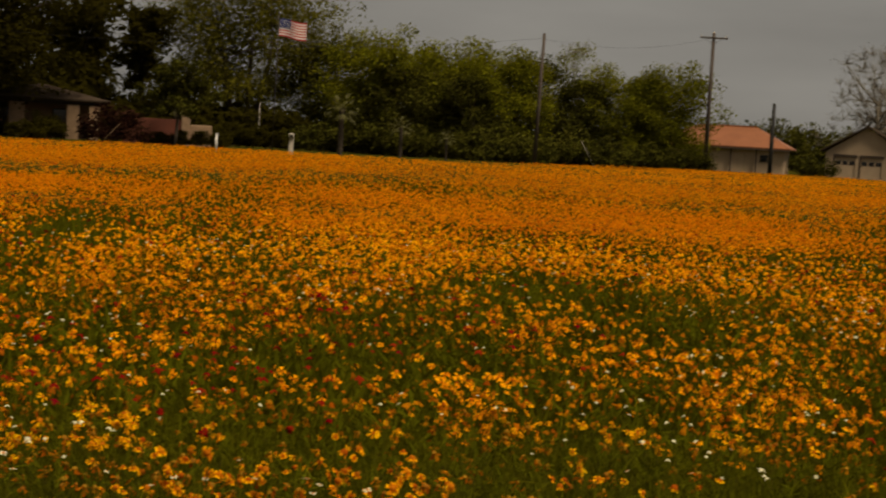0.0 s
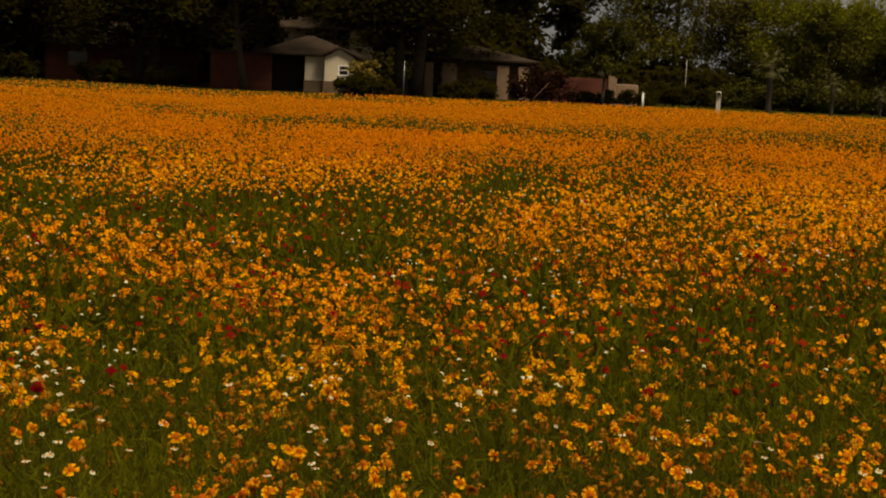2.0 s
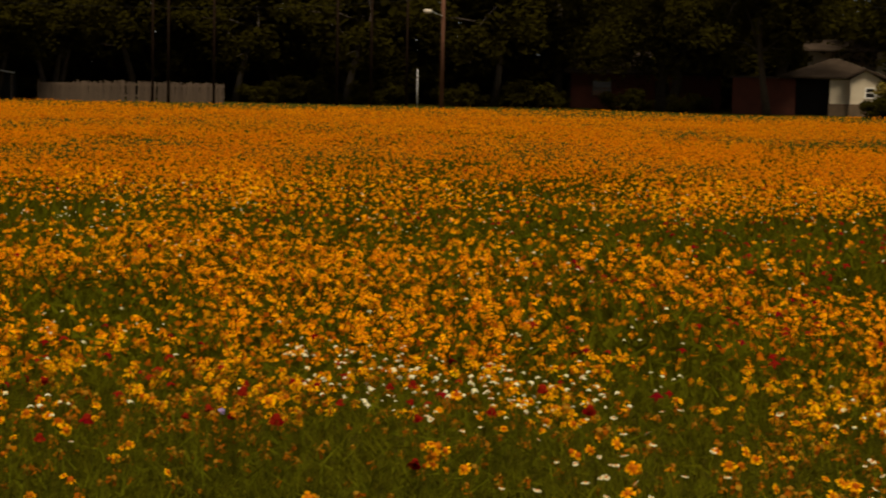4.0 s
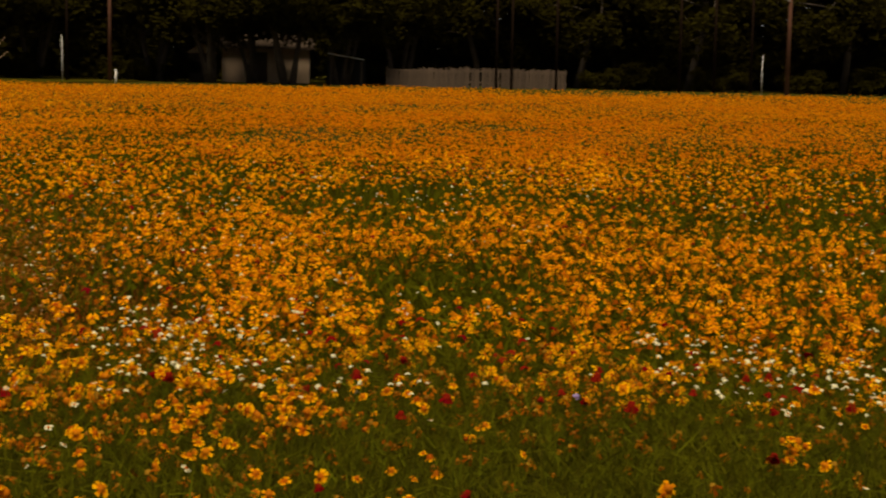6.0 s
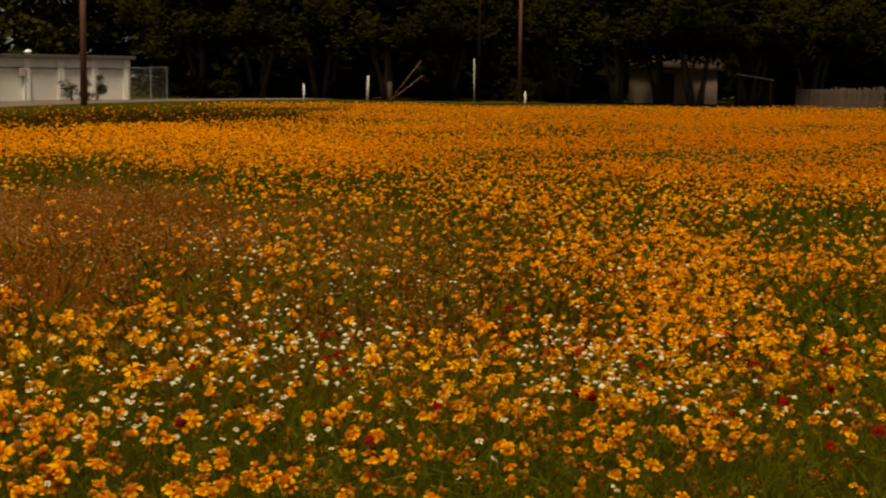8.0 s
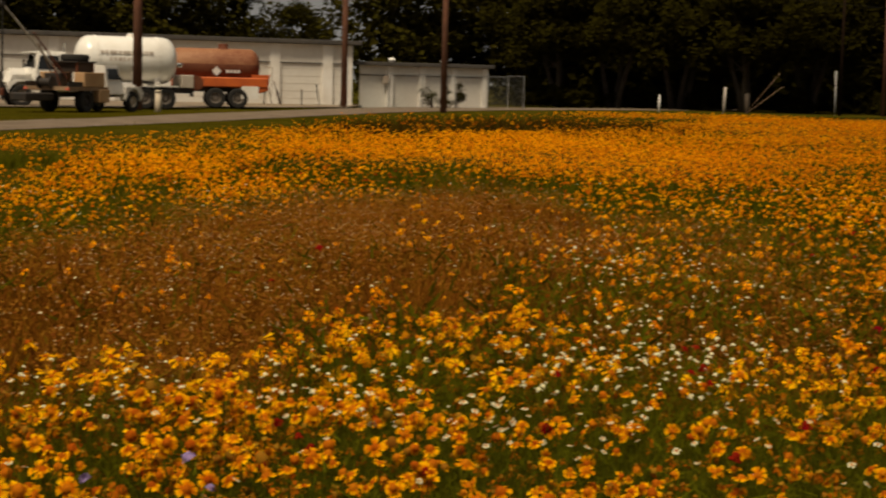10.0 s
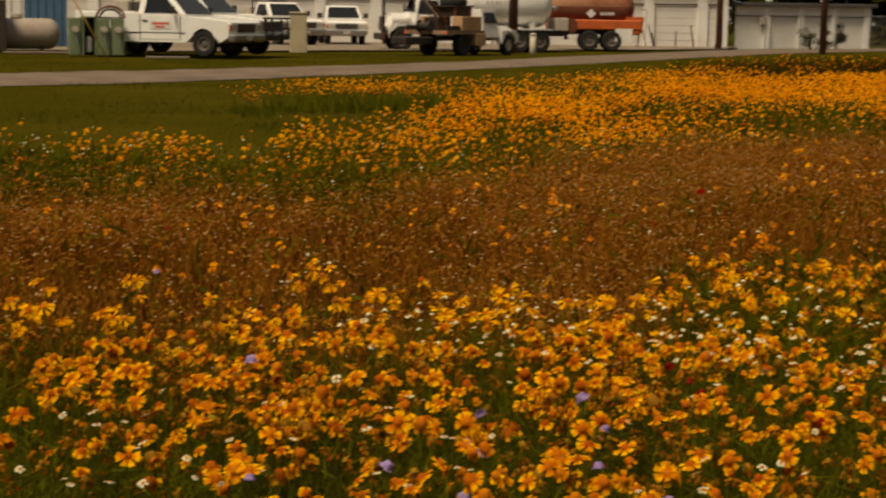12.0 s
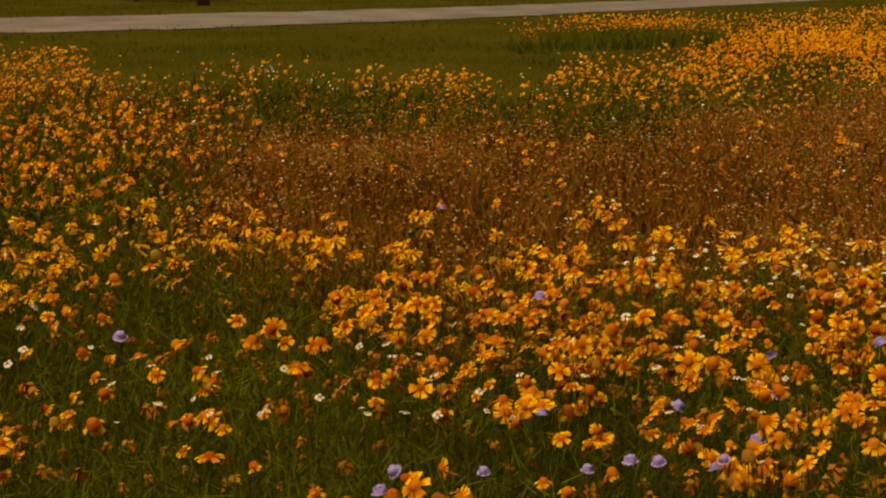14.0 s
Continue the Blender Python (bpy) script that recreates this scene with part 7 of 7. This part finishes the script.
# service truck with a boom, nose to the east
cr = thing("boom_truck", ground_at(facing(5.2, 64, 57, 0, 0.94), 0.02), "old service truck with a wooden box and raised boom", "service truck", "trucks in the yard")
part("hood", taper(-0.75, 0.75, 0.78, 0.62, -0.75, 0.55, 0.66, 1.2, 0.1), "white_paint", cr)
part("cab", taper(-1.9, -0.55, 0.88, 0.7, -1.85, -0.85, 0.74, 1.85), "white_paint", cr)
for s in (-1, 1):
    part("side_window", paneled((-1.7, s * 0.83, 1.3), (-0.8, s * 0.83, 1.3), (-0.98, s * 0.765, 1.72), (-1.68, s * 0.765, 1.72)), "glass", cr)
    part("fender", side_prism([(-0.62, 0.5)] + arc(0, 0.45, 0.52) + [(0.62, 0.5), (0.75, 0.8), (0.5, 1.03), (-0.6, 1.03)], s * 0.8 - 0.14, s * 0.8 + 0.14, 0, 0.03), "white_paint", cr)
    wheel(cr, 0.0, s * 0.8, 0.42, 0.26, "silver")
    wheel(cr, -3.3, s * 0.8, 0.46, 0.34, "darksteel")
    part("frame_rail", boxed(-4.4, s * 0.4 - 0.05, 0.6, 0.6, s * 0.4 + 0.05, 0.78), "darksteel", cr)
part("windscreen", paneled((-0.57, -0.74, 1.24), (-0.57, 0.74, 1.24), (-0.82, 0.66, 1.76), (-0.82, -0.66, 1.76)), "glass", cr)
part("flat_bed", boxed(-4.6, -1.0, 0.85, -1.95, 1.0, 1.0), "wood", cr)
part("side_box", boxed(-3.6, -1.02, 1.0, -2.2, -0.55, 1.55, 0.02), "sunlitwood", cr, "tan wooden side box")
part("side_box", boxed(-3.6, 0.55, 1.0, -2.2, 1.02, 1.55, 0.02), "sunlitwood", cr)
part("rear_step", boxed(-2.6, -1.05, 0.4, -1.9, -0.7, 0.9, 0.02), "sunlitwood", cr)
part("tyre", lathe([(0.2, -0.14), (0.5, -0.14), (0.56, -0.06), (0.56, 0.06), (0.5, 0.14), (0.2, 0.14)], 20), "rubber", cr, at=Matrix.Translation((-2.75, 0, 2.1)))
for yy in (-0.5, 0.5):
    for xx in (-3.35, -2.25):
        part("stand_leg", tubed((xx, yy, 1.0), (xx, yy, 1.95), 0.04, 0.04, 6), "rust", cr)
part("stand_top", boxed(-3.45, -0.6, 1.92, -2.15, 0.6, 1.98), "darksteel", cr)
part("turntable", boxed(-4.3, -0.35, 1.0, -3.75, 0.35, 1.5, 0.03), "darksteel", cr)
part("boom", tubed((-3.95, -0.1, 1.5), (-6.35, 0.68, 4.0), 0.05, 0.032, 8), "silver", cr, "long pale gin pole")
part("boom_strut", tubed((-3.9, -0.45, 1.3), (-5.3, 0.1, 3.0), 0.035, 0.03, 8), "rust", cr)
part("boom_strut", tubed((-3.7, 0.3, 1.3), (-4.7, 0.3, 2.6), 0.03, 0.03, 6), "wood", cr)
part("boom_brace", tubed((-4.5, -0.1, 2.2), (-4.3, -0.4, 1.0), 0.025, 0.025, 6), "rust", cr)
part("hoist_line", tubed((-6.4, 0.7, 0.45), (-6.37, 0.69, 3.98), 0.035, 0.03, 6), "dark", cr)
part("sheave", lathe([(0, -0.05), (0.12, -0.05), (0.09, 0), (0.12, 0.05), (0, 0.05)], 12, "Y"), "darksteel", cr, at=Matrix.Translation((-6.38, 0.69, 4.0)))
part("winch", lathe([(0, -0.3), (0.24, -0.3), (0.24, -0.26), (0.15, -0.24), (0.15, 0.24), (0.24, 0.26), (0.24, 0.3), (0, 0.3)], 14, "Y"), "darksteel", cr, at=Matrix.Translation((-4.65, 0, 1.15)))
# made-up plain box that fills the dark gap under the tyre
part("dark_filler_box", boxed(-3.3, -0.5, 1.55, -2.2, 0.5, 1.93, 0.02), "darkwood", cr)
part("hook_block", boxed(-6.46, 0.63, 0.62, -6.32, 0.77, 0.9, 0.03), "rust", cr)
for yy in (-0.95, 0.95):
    part("bed_rail", boxed(-4.6, yy - 0.03, 1.0, -3.65, yy + 0.03, 1.18), "darksteel", cr)
    part("tail_lamp", boxed(-4.64, yy - 0.07, 0.86, -4.6, yy + 0.07, 0.96), "red_sign", cr)
part("chain_bundle", lathe([(0, 0.25), (0.14, 0.2), (0.2, 0.08), (0.18, 0), (0, 0)], 9), "rust", cr, at=Matrix.Translation((-3.9, 0.5, 1.0)))
part("tail_gear", boxed(-6.4, -0.35, 0.45, -4.6, 0.35, 0.75, 0.04), "darksteel", cr)

pe = thing("utility_pedestal", ground_at(facing(11.84, 61.5), YZ), "tan metal utility cabinet at the yard edge", "utility cabinet")
part("body", boxed(-0.31, -0.25, -0.05, 0.31, 0.25, 1.4, 0.02), "tan", pe)
part("lid", boxed(-0.34, -0.28, 1.4, 0.34, 0.28, 1.46, 0.015), "tan", pe)
stake("bollard", 3.72, 64.8, 0.85, 0.13, "stucco", "short pale bollard by the utility pole", cap=True)


# gas tanks, cabinets and clutter
def gas_tank(m, length, r, material, label, lid=True, clear=0.3):
    root = thing("gas_tank", m, label, "gas tank", "gas tanks in the yard")
    part("shell", vessel(length, r, 0.8), material, root, at=Matrix.Translation((0, 0, r + clear)), smooth=True)
    for a in (-1, 1):
        part("foot", boxed(a * length * 0.28 - 0.06, -r * 0.6, 0, a * length * 0.28 + 0.06, r * 0.6, clear + r * 0.28), "darksteel", root)
    if lid:
        part("valve_dome", lathe([(0, 0.18), (0.16, 0.16), (0.2, 0.06), (0.2, 0), (0, 0)], 12), material, root, at=Matrix.Translation((0, 0, 2 * r + clear - 0.02)))
    return root


gas_tank(ground_at(facing(21.3, 58.0, 2), 0.05), 2.9, 0.52, "grey_tank", "weathered grey-brown lying gas tank", True, 0.1)
gas_tank(ground_at(facing(25.75, 46.8, -4), 0.05), 3.0, 0.46, "browntank", "rusty brown lying gas tank beside a pole", True, 0.22)
gas_tank(ground_at(facing(28.2, 49.5, 6), YZ), 2.6, 0.5, "silver", "pale silver lying gas tank")
gas_tank(ground_at(facing(24.0, 68, 0), YZ), 2.6, 0.55, "white_paint", "white lying gas tank on short legs", True, 0.22)
gas_tank(ground_at(facing(23.0, 58.4, 0), YZ), 1.35, 0.17, "grey_tank", "low slim grey gas tank", False, 0.15)

for az, d, w, hgt, label in ((23.6, 72, 2.4, 2.2, "blue steel container behind the tanks"), (20.35, 66, 1.6, 1.9, "blue steel locker beside the grey tank"), (21.6, 74, 2.0, 2.2, "blue steel container at the wall")):
    bx = thing("container", ground_at(facing(az, d), YZ), label, "container", "blue containers")
    part("body", boxed(-w / 2, -0.6, 0, w / 2, 0.9, hgt, 0.02), "blue", bx)
    for k in range(int(w / 0.3)):
        part("rib", boxed(-w / 2 + 0.12 + 0.3 * k, -0.64, 0.08, -w / 2 + 0.2 + 0.3 * k, -0.6, hgt - 0.08), "blue", bx)
cb = thing("dark_cabinet", ground_at(facing(21.98, 57.4), YZ), "dark brown steel cabinet with a white notice", "cabinet")
part("body", boxed(-0.36, -0.35, 0, 0.36, 0.35, 1.7, 0.02), "darkwood", cb)
part("notice", boxed(-0.33, -0.365, 1.15, 0.08, -0.352, 1.36), "flag_white", cb)
hs = thing("tool_shed", ground_at(facing(21.3, 70), YZ), "white upright steel tool shed behind a tank", "shed")
part("body", boxed(-1.2, -0.5, 0, 1.2, 1.0, 2.6, 0.03), "white_paint", hs)
for k in range(6):
    part("rib", boxed(-1.05 + 0.4 * k, -0.53, 0.05, -1.0 + 0.4 * k, -0.5, 2.55), "silver", hs)

for k in range(4):
    az = 19.4 - 0.475 * k
    pump = thing("dispenser_cabinet", ground_at(facing(az, 52.9, 6), YZ), "sage-green gas dispenser cabinet", "dispenser", "green dispenser cabinets")
    if k == 1:
        for s in (-1, 1):
            part("side", boxed(s * 0.2 - 0.025, -0.25, 0, s * 0.2 + 0.025, 0.25, 1.16), "green_box", pump)
        part("back", boxed(-0.175, 0.2, 0, 0.175, 0.25, 1.16), "dark", pump)
        part("top", boxed(-0.225, -0.25, 1.16, 0.225, 0.25, 1.2), "green_box", pump)
        part("bottle", lathe([(0, 0.5), (0.06, 0.48), (0.1, 0.4), (0.1, 0), (0, 0)], 12), "flag_white", pump, at=Matrix.Translation((0, 0, 0.1)))
    else:
        part("body", boxed(-0.185, -0.25, 0, 0.185, 0.25, 1.16, 0.02), "green_box", pump)
        part("valve", lathe([(0, 0.12), (0.1, 0.1), (0.1, 0), (0, 0)], 10, "Y"), "silver", pump, at=Matrix.Translation((0, -0.36, 0.8)))
        part("hose", tubed((0, -0.3, 0.78), (0.06, -0.32, 0.35), 0.025, 0.025, 6), "steel", pump)
reel = thing("hose_reel", ground_at(facing(18.2, 52.7), YZ + 1.16), "rust-red hose coiled over the green cabinets", "hose reel")
for rr, mt in ((0.36, "rust"), (0.27, "darksteel")):
    bm = bmesh.new()
    for k in range(14):
        a, b = pi * k / 14, pi * (k + 1) / 14
        tube(bm, (rr * 1.2 * cos(a), 0, rr * sin(a)), (rr * 1.2 * cos(b), 0, rr * sin(b)), 0.045, 0.045, 6, False)
    part("hose", bm, mt, reel)
part("axle", tubed((-0.4, 0, 0.0), (0.4, 0, 0.0), 0.04, 0.04, 6), "darksteel", reel)
stake("guy_guard", 18.3, 51.2, 3.4, 0.028, "yellow", "yellow guy-wire guard leaning across the cabinets", -29)
for az, d, w, lab in ((16.3, 50.8, 1.3, "white"), (20.6, 55.5, 2.2, "white")):
    cu = thing("kerb_slab", ground_at(facing(az, d, 4), 0.06), "low pale concrete slab at the grass edge", "slab", "concrete slabs")
    part("slab", boxed(-w / 2, -0.12, 0, w / 2, 0.12, 0.07, 0.015), "yard", cu)
